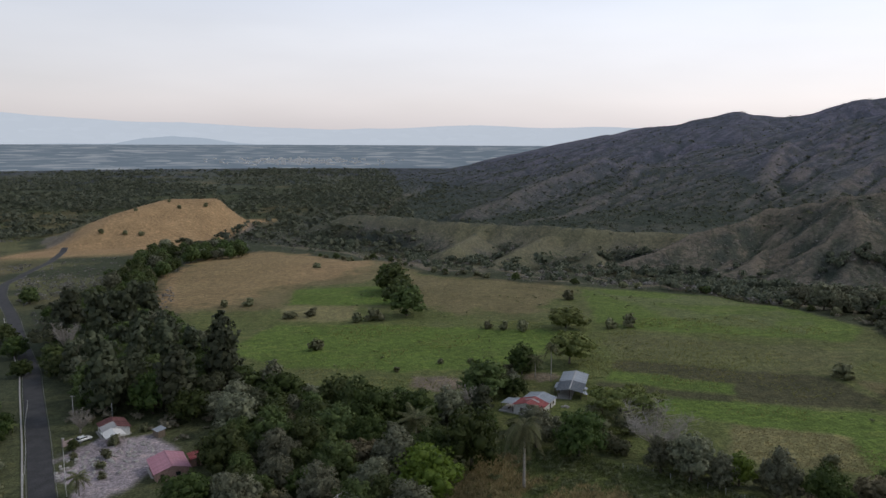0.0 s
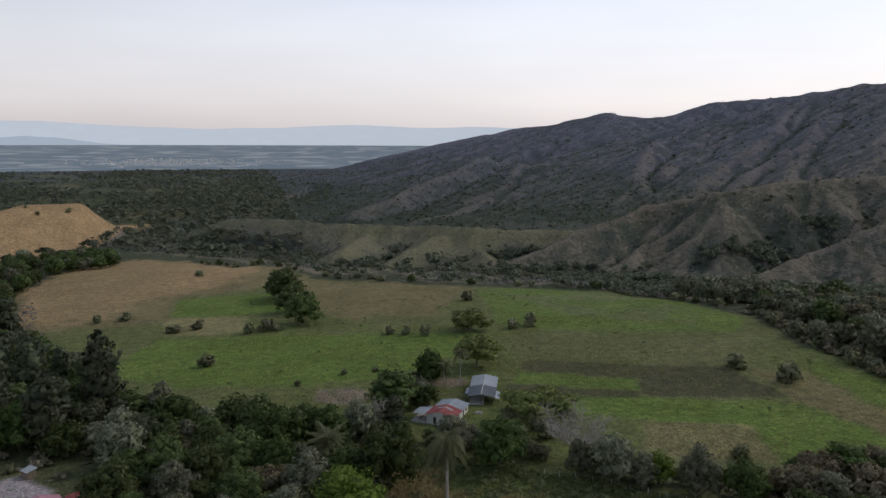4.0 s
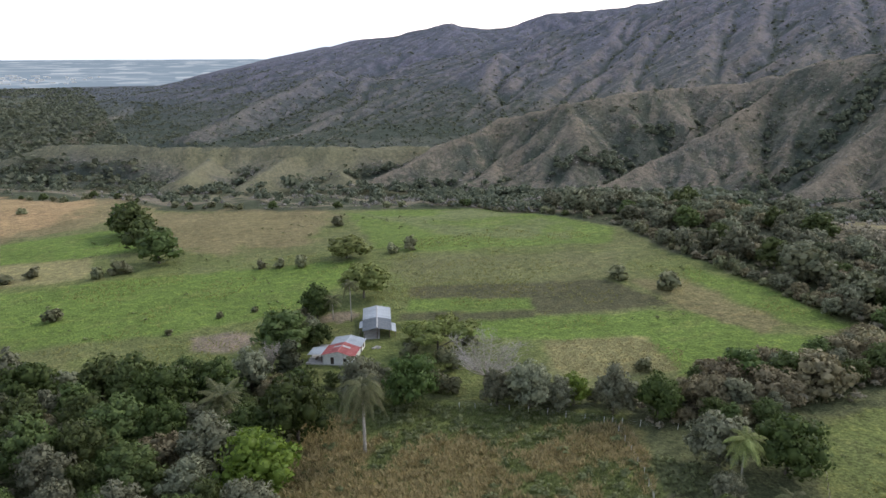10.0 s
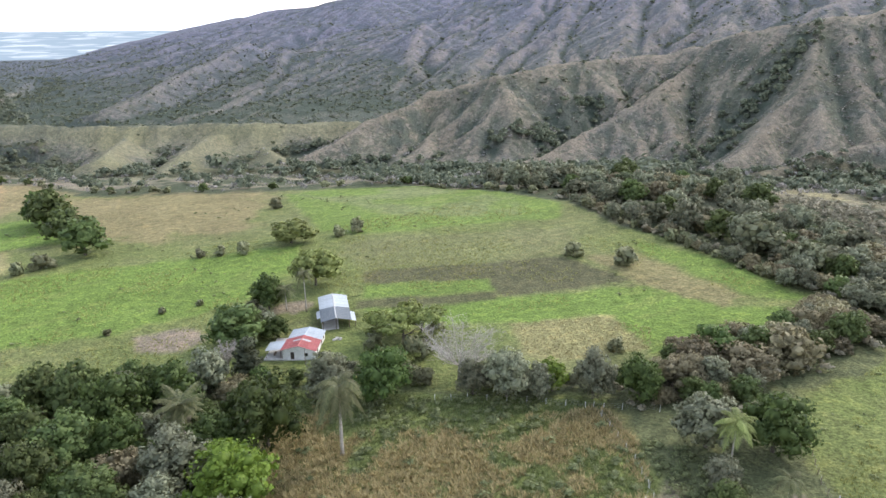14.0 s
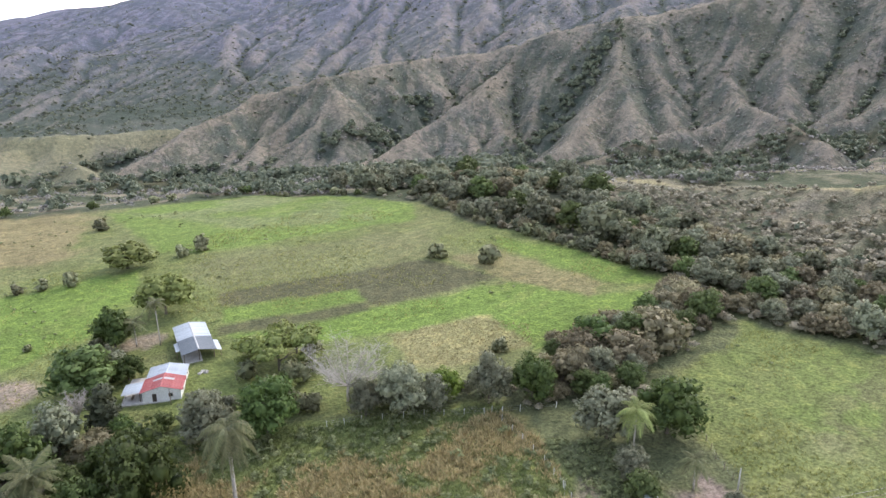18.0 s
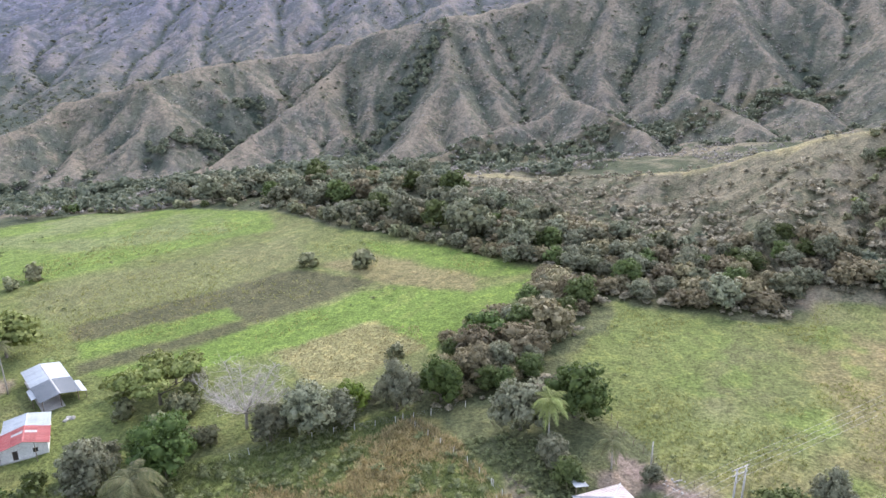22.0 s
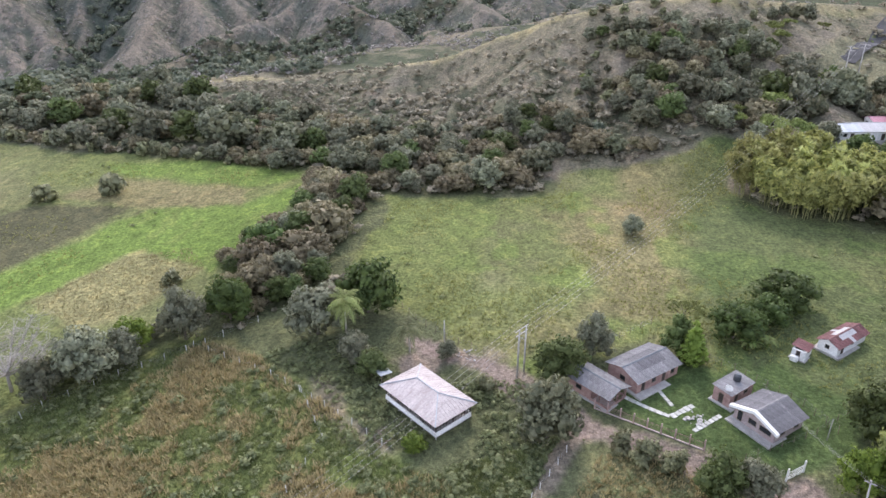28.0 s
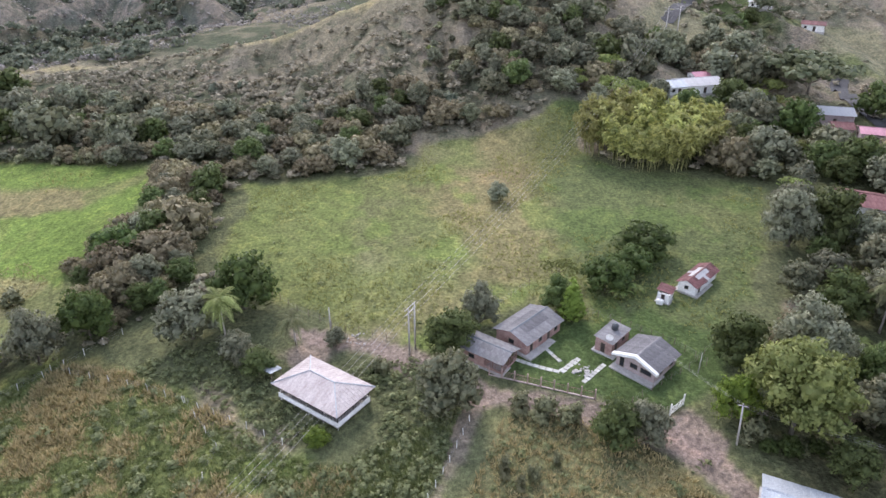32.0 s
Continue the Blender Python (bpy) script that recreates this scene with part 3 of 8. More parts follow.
def cover(x, y, z, slope, wet):
    """Base colour of the ground's plant cover at each place, with distance haze mixed in far off."""
    n1, n2, n3 = fbm(x, y, 26, 101, 4), fbm(x, y, 7, 121, 3), fbm(x, y, 95, 141, 3)
    jx, jy = x + 2.2 * n2, y + 2.2 * fbm(x, y, 8, 131, 3)
    col = np.zeros(x.shape + (3,)) + COVERS["sward"]
    bushy = np.zeros(x.shape)

    def put(name, w):
        col[:] = col + (np.array(COVERS[name]) - col) * np.clip(w, 0, 1)[..., None]

    r = np.hypot(x, y)
    put("scrub", ramp(190, 300, r) * 0.9)
    hills = (wet > -0.5) * ramp(90, 150, r)
    high = ramp(0.06, 0.14, slope) * np.maximum(hills, ramp(0.1, 0.2, slope))
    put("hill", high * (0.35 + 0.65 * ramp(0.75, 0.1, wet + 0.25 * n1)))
    bushy = np.maximum(bushy, high * hills * (0.52 + 0.5 * wet + 0.25 * n1) * ramp(220, 300, r))
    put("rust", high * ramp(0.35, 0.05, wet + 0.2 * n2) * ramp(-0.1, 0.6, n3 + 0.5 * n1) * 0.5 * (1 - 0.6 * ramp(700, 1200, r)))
    put("wood", high * hills * ramp(0.05, 0.5, n2 + 0.5 * n1) * 0.55 * ramp(280, 340, r))
    # bluish haze painted into the slopes' colour, stronger with distance
    put("haze_slate", (0.16 * ramp(260, 520, r) + 0.62 * ramp(650, 1400, r)) * high * hills)
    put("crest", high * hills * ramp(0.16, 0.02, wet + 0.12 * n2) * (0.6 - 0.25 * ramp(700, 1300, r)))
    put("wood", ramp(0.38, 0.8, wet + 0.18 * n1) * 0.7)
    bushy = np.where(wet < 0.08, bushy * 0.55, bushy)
    for line in DRAWS:
        put("wood", (1 - ramp(8, 24, along(line, jx, jy)[0] + 8 * n1)) * 0.9)
    d, zs, s, side = along(STREAM, jx, jy)
    put("floor", (1 - ramp(10, 26, d + 10 * n1)) * 0.8)
    # open grass on the shoulder, the terrace and its ribs
    for name, pts, fall, round_, deep, wide in RIDGES:
        if name.startswith("terrace") or name.startswith("shoulder"):
            d, zs, s, side = along(pts, jx, jy)
            reach = 22 if name.startswith("terrace") else 13
            put("pale" if not name.startswith("shoulder") else "dry", (1 - ramp(reach * 0.5, reach * 1.4, d + 8 * n1)) * 0.8)
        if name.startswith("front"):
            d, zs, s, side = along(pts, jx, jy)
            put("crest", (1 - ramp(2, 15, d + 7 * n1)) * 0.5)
    far_flat = (r > 700) * ramp(0.3, 0.18, slope) * ramp(-210, -150, x + 0.03 * y) * (y > 650)
    put("wood", far_flat * 0.75)
    bushy = np.where((r > 850) & (slope < 0.14), 0.6, bushy)
    put("wood", (y > 760) * ramp(30, -15, z) * ramp(620, 420, x) * ramp(-210, -150, x + 0.03 * y) * 0.35)
    # the same painted haze over all land towards the plain
    put("haze_slate", ramp(1200, 2300, r) * 0.55)
    for rib in ("terrace", "terrace_a", "terrace_b", "terrace_c"):
        bushy = bushy * (0.2 + 0.8 * ramp(10, 30, along(CREST[rib], x, y)[0]))
    near_hill = (1 - ramp(70, 135, along(CREST["shoulder"], x, y)[0])) * (x > 132)
    bushy = np.maximum(bushy, near_hill * (0.40 + 0.35 * n1) * ramp(6, 16, along(CREST["shoulder"], jx, jy)[0]))
    far_left = ramp(-130, -230, x + 0.03 * y) * ramp(680, 800, y) * (1 - ramp(2300, 2600, r))
    put("olive", far_left * ramp(0.05, 0.35, fbm(x, y, 150, 77, 3)) * 0.5)
    put("tan", far_left * ramp(0.3, 0.6, fbm(x, y, 120, 78, 3)) * 0.8)
    sh = along(CREST["shoulder"], x, y)[0]
    put("dry", (1 - ramp(70, 135, sh)) * ramp(60, 110, r) * (x > 132) * 0.75 * ramp(-0.4, 0.3, n2 + 0.6 * n1))
    put("straw", (1 - ramp(1.5, 5, along(CREST["shoulder"], jx, jy)[0] + 3 * n1)) * (x > 150) * 0.55)
    for lawn in ([(197, 28), (207, 29), (218, 15), (209, 9)], [(203, 4), (236, -14), (262, -34), (266, -66), (240, -74), (214, -56), (204, -30)], [(256, -78), (246, -116), (190, -96), (204, -80)]):
        put("pale", ramp(-2, 3, inside(lawn, jx, jy)) * 0.9)
        put("grass", ramp(-2, 3, inside(lawn, jx, jy)) * ramp(-0.3, 0.4, n1) * 0.7)
    left = ramp(-120, -220, x + 0.25 * y - 60) * ramp(250, 420, y) * (1 - ramp(900, 1500, r))
    put("olive", left * ramp(-0.2, 0.35, n1 + n3 * 0.7) * 0.9)
    put("tan", left * ramp(0.2, 0.7, n3) * 0.7)
    d, zs, s, side = along(CREST["golden"], x, y)
    put("gold", (1 - ramp(115, 140, d + 12 * n1)) * ramp(575, 615, y - 0.15 * (x + 300)) * (1 - ramp(-232, -216, x + 6 * n1)) * ramp(-392, -372, x - 0.3 * (y - 632) * 0.8 + 5 * n1))
    bushy = bushy * (1 - (1 - ramp(90, 122, d)) * (x < -200))
    f = ramp(-1.5, 1.5, inside(FIELD, jx, jy))
    bushy = bushy * (1 - f)
    put("grass", f)
    put("olive", f * (0.15 + 0.40 * ramp(-0.2, 0.6, n1 + 0.3 * n3)))

    def patch(name, poly, soft, w):
        kx, ky = x + (jx - x) * 0.5 * soft, y + (jy - y) * 0.5 * soft
        put(name, ramp(-soft, soft, inside(poly, kx, ky)) * w)

    patch("tan", [(-18, 445), (72, 390), (66, 357), (40, 318), (3, 322), (-14, 345), (-36, 430), (-40, 500), (-20, 460)], 7, 0.75)
    patch("tan", [(-181, 452), (-190, 535), (-155, 590), (-95, 550), (-38, 500), (-31, 426), (-87, 403), (-81, 343), (-146, 338)], 5, 0.8)
    patch("gold", [(-181, 452), (-190, 535), (-155, 590), (-95, 550), (-50, 500), (-60, 440), (-100, 410), (-110, 360), (-150, 350)], 9, 0.75)
    put("hay", f * ramp(-75, -120, x + 14 * n1) * ramp(300, 380, y) * 0.35)
    patch("lush", [(-86, 398), (-34, 404), (-20, 341), (-45, 346), (-79, 351)], 1.2, 0.9)
    patch("straw", [(-82, 349), (-42, 345), (-41, 309), (-74, 311)], 2.0, 0.75)
    patch("lush", [(-84, 262), (-76, 304), (-32, 301), (17, 288), (53, 280), (44, 252), (16, 234), (-11, 232), (-54, 240)], 2.2, 0.85)
    patch("lush", [(76, 375), (120, 368), (146, 356), (155, 326), (169, 271), (149, 250), (120, 265), (80, 278), (66, 290)], 1.6, 0.72)
    put("pale", ramp(-0.1, 0.5, n1) * ramp(-3, 3, inside([(80, 372), (146, 354), (160, 290), (140, 262), (100, 300)], jx, jy)) * 0.45)
    patch("olive", [(65, 271), (95, 266), (147, 236), (126, 210), (62, 240)], 3.0, 0.6)
    patch("fallow", [(61, 239), (121, 211), (123, 180), (85, 192), (90, 208), (57, 228)], 0.8, 0.9)
    patch("lush", [(57, 227), (90, 208), (87, 197), (53, 217)], 0.8, 0.75)
    patch("fallow", [(51, 217), (87, 196), (82, 191), (47, 211)], 0.8, 0.85)
    patch("lush", [(48, 209), (84, 191), (122, 176), (128, 152), (145, 139), (138, 136), (121, 137), (93, 142), (101, 163), (77, 176), (59, 190)], 1.2, 0.85)
    patch("tan", [(126, 207), (141, 198), (139, 152), (128, 152), (123, 178)], 1.5, 0.6)
    patch("lush", [(152, 212), (157, 175), (150, 141), (140, 151), (144, 196)], 1.5, 0.75)
    patch("straw", [(76, 176), (100, 164), (95, 144), (78, 149), (70, 158)], 1.4, 0.62)
    patch("dirt", [(-11, 226), (4, 225), (9, 214), (-1, 210), (-10, 218)], 1.2, 0.75)
    put("hay", f * ramp(0.35, 0.7, fbm(x, y * 2.5, 9, 171, 3)) * 0.15)
    p = ramp(-1.5, 1.5, inside(PASTURE, jx, jy))
    bushy = bushy * (1 - p)
    put("olive", p)
    put("grass", p * ramp(0.0, 0.5, n1 + 0.3) * 0.7)
    put("tan", p * ramp(0.2, 0.7, n3 + n1 * 0.7) * 0.6)
    put("lush", p * ramp(0.2, 0.6, n2 + 0.6 * fbm(x, y, 15, 161, 3)) * 0.45)
    put("tan", p * ramp(-3, 3, 13 + 8 * n1 - np.hypot((x - 150) * 0.8, y - 38)) * 0.6)
    put("grass", p * ramp(72, 96, y + 8 * n1) * 0.75)
    put("garden", p * ramp(36, 18, y - 0.1 * x + 8 * n1) * 0.6)
    w = ramp(-1.5, 1.5, inside(LOT, jx, jy))
    put("grass", w * 0.85)
    put("hay", w * ramp(-0.05, 0.45, n1 + 0.5 * n2 + 0.17 - 0.6 * ramp(132, 150, y + 0.5 * x - 20)) * 0.8)
    put("lush", w * ramp(0.3, 0.8, -n1) * 0.5)
    put("grass", ramp(-1, 2, inside(SOUTH_LOT, jx, jy)) * 0.8)
    put("olive", ramp(-1, 2, inside(DRY_LOT, jx, jy)) * 0.9)
    put("hay", ramp(-1, 2, inside(DRY_LOT, jx, jy)) * ramp(-0.2, 0.5, n1) * 0.6)
    put("garden", ramp(-1, 2, inside(GARDEN, jx, jy)) * 0.9)
    put("rubble", ramp(-1.5, 1.5, inside(YARD, jx, jy) + 3 * n2) * 0.85)
    put("dirt", ramp(-0.4, 0.8, 2.6 + 1.2 * n2 - along([(73, 90, 0), (68, 76, 0), (60, 66, 0), (54.5, 58, 0), (51, 48, 0), (47, 38, 0), (41, 31, 0), (34, 27, 0), (20, 20, 0)], x, y)[0]) * 0.8)
    put("dirt", ramp(-0.4, 0.8, 1.3 + 1.0 * n2 - along([(54, 60, 0), (46, 63, 0), (38, 66, 0), (25, 72, 0)], x, y)[0]) * 0.6)
    put("dirt", ramp(-0.5, 1, 4.0 + 2 * n2 - np.hypot(x - 43, y - 30)) * 0.8)
    put("dirt", ramp(-1, 1, 3.5 + 3 * n2 - np.hypot(x - 70, y - 77)) * 0.5)
    put("dirt", ramp(-1, 1, 5.5 + 3 * n2 - np.hypot(x - 66, y - 89)) * 0.7)
    put("dirt", ramp(-1, 1.5, 3.0 + 2 * n2 - along([(46, 90, 0), (52, 99, 0), (60, 104, 0)], x, y)[0]) * 0.45)
    put("floor", ramp(-1, 2, 9 + 3 * n2 - np.hypot(x - 38, y - 12)) * 0.8)
    put("dirt", ramp(-1, 2, 5 + 3 * n2 - np.hypot(x - 70, y + 1)) * 0.5)
    put("dirt", ramp(-1, 1, 5 + 3 * n2 - np.hypot(x - 84, y - 128)) * 0.6)
    put("grass", ramp(-1, 2, 13 + 3 * n2 - np.hypot(x - 30, y - 188)) * 0.8)
    put("dirt", ramp(-1, 1, 5 + 3 * n2 - np.hypot(x - 33, y - 222)) * 0.7)
    return np.concatenate([col * np.array([1.10, 0.98, 1.15]), np.clip(bushy, 0, 1)[..., None]], -1)


CX, CY = -12.0, 40.0
turns = np.concatenate([np.radians(np.arange(-40, 130, 0.25)), np.radians(np.arange(136, 314, 4.0))])
rings = [0.02, 2.0, 4.0]
while rings[-1] < 4880:
    rings.append(rings[-1] * 1.0 + max(1.4, min(0.0105 * rings[-1], 30.0)))
rings = np.array(rings)
RR, TT = np.meshgrid(rings, turns, indexing="ij")
GX, GY = CX + RR * np.sin(TT), CY + RR * np.cos(TT)
WET = np.zeros(GX.shape)
GZ = ground(GX, GY, WET)
gx_r = np.gradient(GZ, axis=0) / np.maximum(np.gradient(RR, axis=0), 0.5)
gx_t = np.gradient(GZ, axis=1) / np.maximum(RR * np.gradient(TT, axis=1), 0.5)
GS = np.hypot(gx_r, gx_t)
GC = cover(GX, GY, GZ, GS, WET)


def sheet(name, X, Y, Z, C, mat, wrap=True):
    """A mesh over a grid of places, with the cover's colour at each."""
    n, k = X.shape
    co = np.stack([X, Y, Z], -1).reshape(-1, 3)
    i, j = np.meshgrid(np.arange(n - 1), np.arange(k if wrap else k - 1), indexing="ij")
    jn = (j + 1) % k
    quads = np.stack([i * k + j, i * k + jn, (i + 1) * k + jn, (i + 1) * k + j], -1).reshape(-1, 4)
    me = bpy.data.meshes.new(name)
    me.vertices.add(len(co))
    me.vertices.foreach_set("co", co.ravel())
    me.loops.add(quads.size)
    me.loops.foreach_set("vertex_index", quads.ravel().astype(np.int32))
    me.polygons.add(len(quads))
    me.polygons.foreach_set("loop_start", np.arange(0, quads.size, 4, dtype=np.int32))
    me.polygons.foreach_set("loop_total", np.full(len(quads), 4, dtype=np.int32))
    me.update(calc_edges=True)
    if C is not None:
        at = me.color_attributes.new("cover", "FLOAT_COLOR", "POINT")
        at.data.foreach_set("color", C.reshape(-1, 4).ravel())
    me.polygons.foreach_set("use_smooth", np.ones(len(quads), bool))
    me.materials.append(mat)
    return new(name, me)


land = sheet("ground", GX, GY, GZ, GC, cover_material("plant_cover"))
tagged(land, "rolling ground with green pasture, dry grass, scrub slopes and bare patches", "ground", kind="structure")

# ================================================================ plants
def mesh_of(name, verts, faces, mat, smooth=False):
    me = bpy.data.meshes.new(name)
    me.from_pydata([tuple(v) for v in verts], [], [tuple(f) for f in faces])
    me.materials.append(mat)
    if smooth:
        me.polygons.foreach_set("use_smooth", np.ones(len(me.polygons), bool))
    return me


def part(name, bm, mat, parent, label="", smooth=False):
    """One mesh object under a thing or under a part."""
    if isinstance(bm, bpy.types.Mesh):
        me = bm
    else:
        me = bpy.data.meshes.new(name)
        bm.to_mesh(me)
        bm.free()
        me.materials.append(mat)
        if smooth:
            me.polygons.foreach_set("use_smooth", np.ones(len(me.polygons), bool))
    ob = new(name, me)
    ob.parent = parent
    return tagged(ob, label) if label else ob


def ico_arrays(sub):
    bm = bmesh.new()
    bmesh.ops.create_icosphere(bm, subdivisions=sub, radius=1)
    v = np.array([x.co[:] for x in bm.verts])
    fc = np.array([[q.index for q in f.verts] for f in bm.faces])
    bm.free()
    return v, fc


ICO0 = ico_arrays(1)


def leaf_quads(rng, centres, normals, size, tilt=0.6, long=1.3):
    """Small leaf sprays: one bent pair of triangles each."""
    n = len(centres)
    d = normals + rng.normal(0, tilt, (n, 3))
    d *= np.where((d * normals).sum(1, keepdims=True) < 0, -1, 1)
    d /= np.linalg.norm(d, axis=1, keepdims=True)
    a = np.cross(d, rng.normal(0, 1, (n, 3)))
    a /= np.linalg.norm(a, axis=1, keepdims=True)
    b = np.cross(d, a)
    s = size * rng.uniform(0.6, 1.35, (n, 1))
    p0, p1 = centres - a * s * long * 0.5, centres + b * s * 0.42 + d * s * 0.12
    p2, p3 = centres + a * s * long * 0.5, centres - b * s * 0.42 + d * s * 0.12
    v = np.stack([p0, p1, p2, p3], 1).reshape(-1, 3)
    k = np.arange(n)[:, None] * 4
    return v, np.concatenate([k + 3, k + 2, k + 1, k], 1)


def lumps(rng, lobes, sub=ICO0, shrink=0.84, rough=0.16):
    """Uneven dark hearts of the foliage."""
    vs, fs, off = [], [], 0
    for cx, cy, cz, rx, ry, rz in lobes:
        v = sub[0] * (1 + rough * rng.normal(0, 1, (len(sub[0]), 1)))
        vs.append(v * np.array([rx, ry, rz]) * shrink + np.array([cx, cy, cz]))
        fs.append(sub[1] + off)
        off += len(v)
    return np.concatenate(vs), np.concatenate(fs)


def round_shading(me, normals):
    """Leaves take the light of the rounded clump they belong to."""
    normals = normals / np.maximum(np.linalg.norm(normals, axis=1, keepdims=True), 1e-6)
    me.attributes.new("custom_normal", "FLOAT_VECTOR", "POINT").data.foreach_set("vector", normals.astype(np.float32).ravel())
    return me


def crown_mesh(name, rng, lobes, clumps, leaves, size, mat, spread=0.9, down=0.22, long=1.3, core=True, loose=0.5):
    """Foliage over a set of lobes: clumps of small leaf sprays round a dense shaded heart, fewer on the underside."""
    area = np.array([l[3] * l[4] + l[4] * l[5] + l[3] * l[5] for l in lobes])
    pick = rng.choice(len(lobes), clumps, p=area / area.sum())
    L = np.array(lobes)[pick]
    d = rng.normal(0, 1, (clumps, 3))
    d /= np.linalg.norm(d, axis=1, keepdims=True)
    flip = (d[:, 2] < -0.15) & (rng.random(clumps) > down)
    d[flip, 2] *= -1
    c = L[:, :3] + d * L[:, 3:] * rng.uniform(0.82, 1.03, (clumps, 1))
    big = spread * rng.uniform(0.6, 1.3, (clumps, 1, 1))
    e = rng.normal(0, 1, (clumps, leaves, 3))
    e /= np.linalg.norm(e, axis=2, keepdims=True)
    e = e + 0.7 * d[:, None, :] + np.array([0, 0, 0.25])
    e /= np.linalg.norm(e, axis=2, keepdims=True)
    at = (c[:, None, :] + e * big * np.array([1, 1, 0.72]) * rng.uniform(0.5, 1.05, (clumps, leaves, 1))).reshape(-1, 3)
    v, q = leaf_quads(rng, at, e.reshape(-1, 3), size, loose, long)
    faces = q.tolist()
    bend = np.repeat(e.reshape(-1, 3) * 0.6 + np.repeat(d, leaves, 0) * 0.6, 4, 0)
    if core:
        inner = int(clumps * 4.5)
        M = np.array(lobes)[rng.choice(len(lobes), inner, p=area / area.sum())]
        g = rng.normal(0, 1, (inner, 3))
        g /= np.linalg.norm(g, axis=1, keepdims=True)
        v2, q2 = leaf_quads(rng, M[:, :3] + g * M[:, 3:] * rng.uniform(0.66, 0.93, (inner, 1)), g, size * 1.75, 0.45, 1.2)
        faces += (q2 + len(v)).tolist()
        bend = np.concatenate([bend, np.repeat(g + rng.normal(0, 0.25, g.shape), 4, 0)])
        v = np.concatenate([v, v2])
        hv, hf = lumps(rng, lobes, ICO0, 0.6, 0.1)
        faces += (hf + len(v)).tolist()
        mid = np.repeat(np.array(lobes)[:, :3], len(ICO0[0]), 0)
        bend = np.concatenate([bend, hv - mid])
        v = np.concatenate([v, hv])
    me = mesh_of(name, v, faces, mat, True)
    return round_shading(me, bend)


def tube(bm, pts, radii, sides=6):
    """A tapered round stem along points."""
    ringv = []
    for k, (p, r) in enumerate(zip(pts, radii)):
        a = Vector(pts[max(0, k - 1)])
        b = Vector(pts[min(len(pts) - 1, k + 1)])
        ax = (b - a).normalized()
        u = ax.orthogonal().normalized()
        w = ax.cross(u)
        ringv.append([bm.verts.new(Vector(p) + r * (math.cos(2 * math.pi * i / sides) * u + math.sin(2 * math.pi * i / sides) * w)) for i in range(sides)])
    for a, b in zip(ringv[:-1], ringv[1:]):
        for i in range(sides):
            bm.faces.new((a[i], a[(i + 1) % sides], b[(i + 1) % sides], b[i]))
    if radii[-1] > 0.001:
        bm.faces.new(ringv[-1])
    bm.faces.new(ringv[0][::-1])


def stem(rng, tall, radius, limbs, reach, lean=0.0, start=0.45):
    """A trunk that forks into limbs."""
    bm = bmesh.new()
    top = (lean * tall, lean * 0.5 * tall, tall)
    tube(bm, [(0, 0, -0.6), (lean * 0.2 * tall, 0, tall * 0.4), top], [radius * 1.25, radius * 0.9, radius * 0.5], 7)
    for k in range(limbs):
        a = 2 * math.pi * (k + rng.uniform(-0.3, 0.3)) / max(1, limbs)
        z0 = tall * rng.uniform(start, 0.95)
        r1 = reach * rng.uniform(0.6, 1.0)
        base = Vector((lean * z0, lean * 0.5 * z0, z0))
        mid = base + Vector((math.cos(a) * r1 * 0.5, math.sin(a) * r1 * 0.5, r1 * 0.35))
        end = base + Vector((math.cos(a) * r1, math.sin(a) * r1, r1 * rng.uniform(0.45, 0.7)))
        tube(bm, [base, mid, end], [radius * 0.5, radius * 0.34, radius * 0.12], 5)
    return bm


BARK = material("bark", [(0.10, 0.085, 0.065), (0.19, 0.165, 0.135)], 0.6, 0.95, bump=0.6, stretch=(1, 1, 0.25), spread=0.2)
PALE_BARK = material("pale_bark", [(0.30, 0.27, 0.235), (0.44, 0.40, 0.35)], 0.8, 0.9, bump=0.4, stretch=(1, 1, 2.0))
LEAVES = {
    "mango": leaf_material("mango_leaves", (0.022, 0.044, 0.010), (0.074, 0.118, 0.027)),
    "round": leaf_material("broad_leaves", (0.032, 0.055, 0.015), (0.097, 0.142, 0.039)),
    "grey": leaf_material("grey_green_leaves", (0.070, 0.090, 0.048), (0.195, 0.228, 0.122)),
    "russet": leaf_material("russet_leaves", (0.080, 0.086, 0.042), (0.215, 0.214, 0.104)),
    "lime": leaf_material("lime_leaves", (0.050, 0.095, 0.014), (0.135, 0.215, 0.028), 0.12),
    "column": leaf_material("dark_leaves", (0.030, 0.046, 0.024), (0.078, 0.100, 0.046)),
    "saman": leaf_material("feathery_leaves", (0.040, 0.056, 0.026), (0.105, 0.130, 0.058)),
    "acacia": leaf_material("yellow_green_leaves", (0.064, 0.100, 0.024), (0.180, 0.235, 0.060)),
    "bush": leaf_material("bush_leaves", (0.072, 0.092, 0.042), (0.208, 0.238, 0.108)),
    "bigleaf": leaf_material("glossy_leaves", (0.048, 0.064, 0.030), (0.165, 0.190, 0.095)),
    "cypress": leaf_material("cypress_leaves", (0.085, 0.155, 0.020), (0.180, 0.290, 0.045), 0.08),
    "dome": leaf_material("yellowish_leaves", (0.068, 0.104, 0.024), (0.190, 0.245, 0.068)),
    "palm": leaf_material("palm_fronds", (0.038, 0.056, 0.020), (0.120, 0.140, 0.052)),
    "bamboo": leaf_material("bamboo_leaves", (0.078, 0.108, 0.028), (0.275, 0.315, 0.085)),
    "banana": leaf_material("banana_leaves", (0.070, 0.115, 0.026), (0.150, 0.215, 0.055)),
}
SCRUB_A = leaf_material("hill_scrub", (0.080, 0.092, 0.070), (0.205, 0.216, 0.162), 0.1)
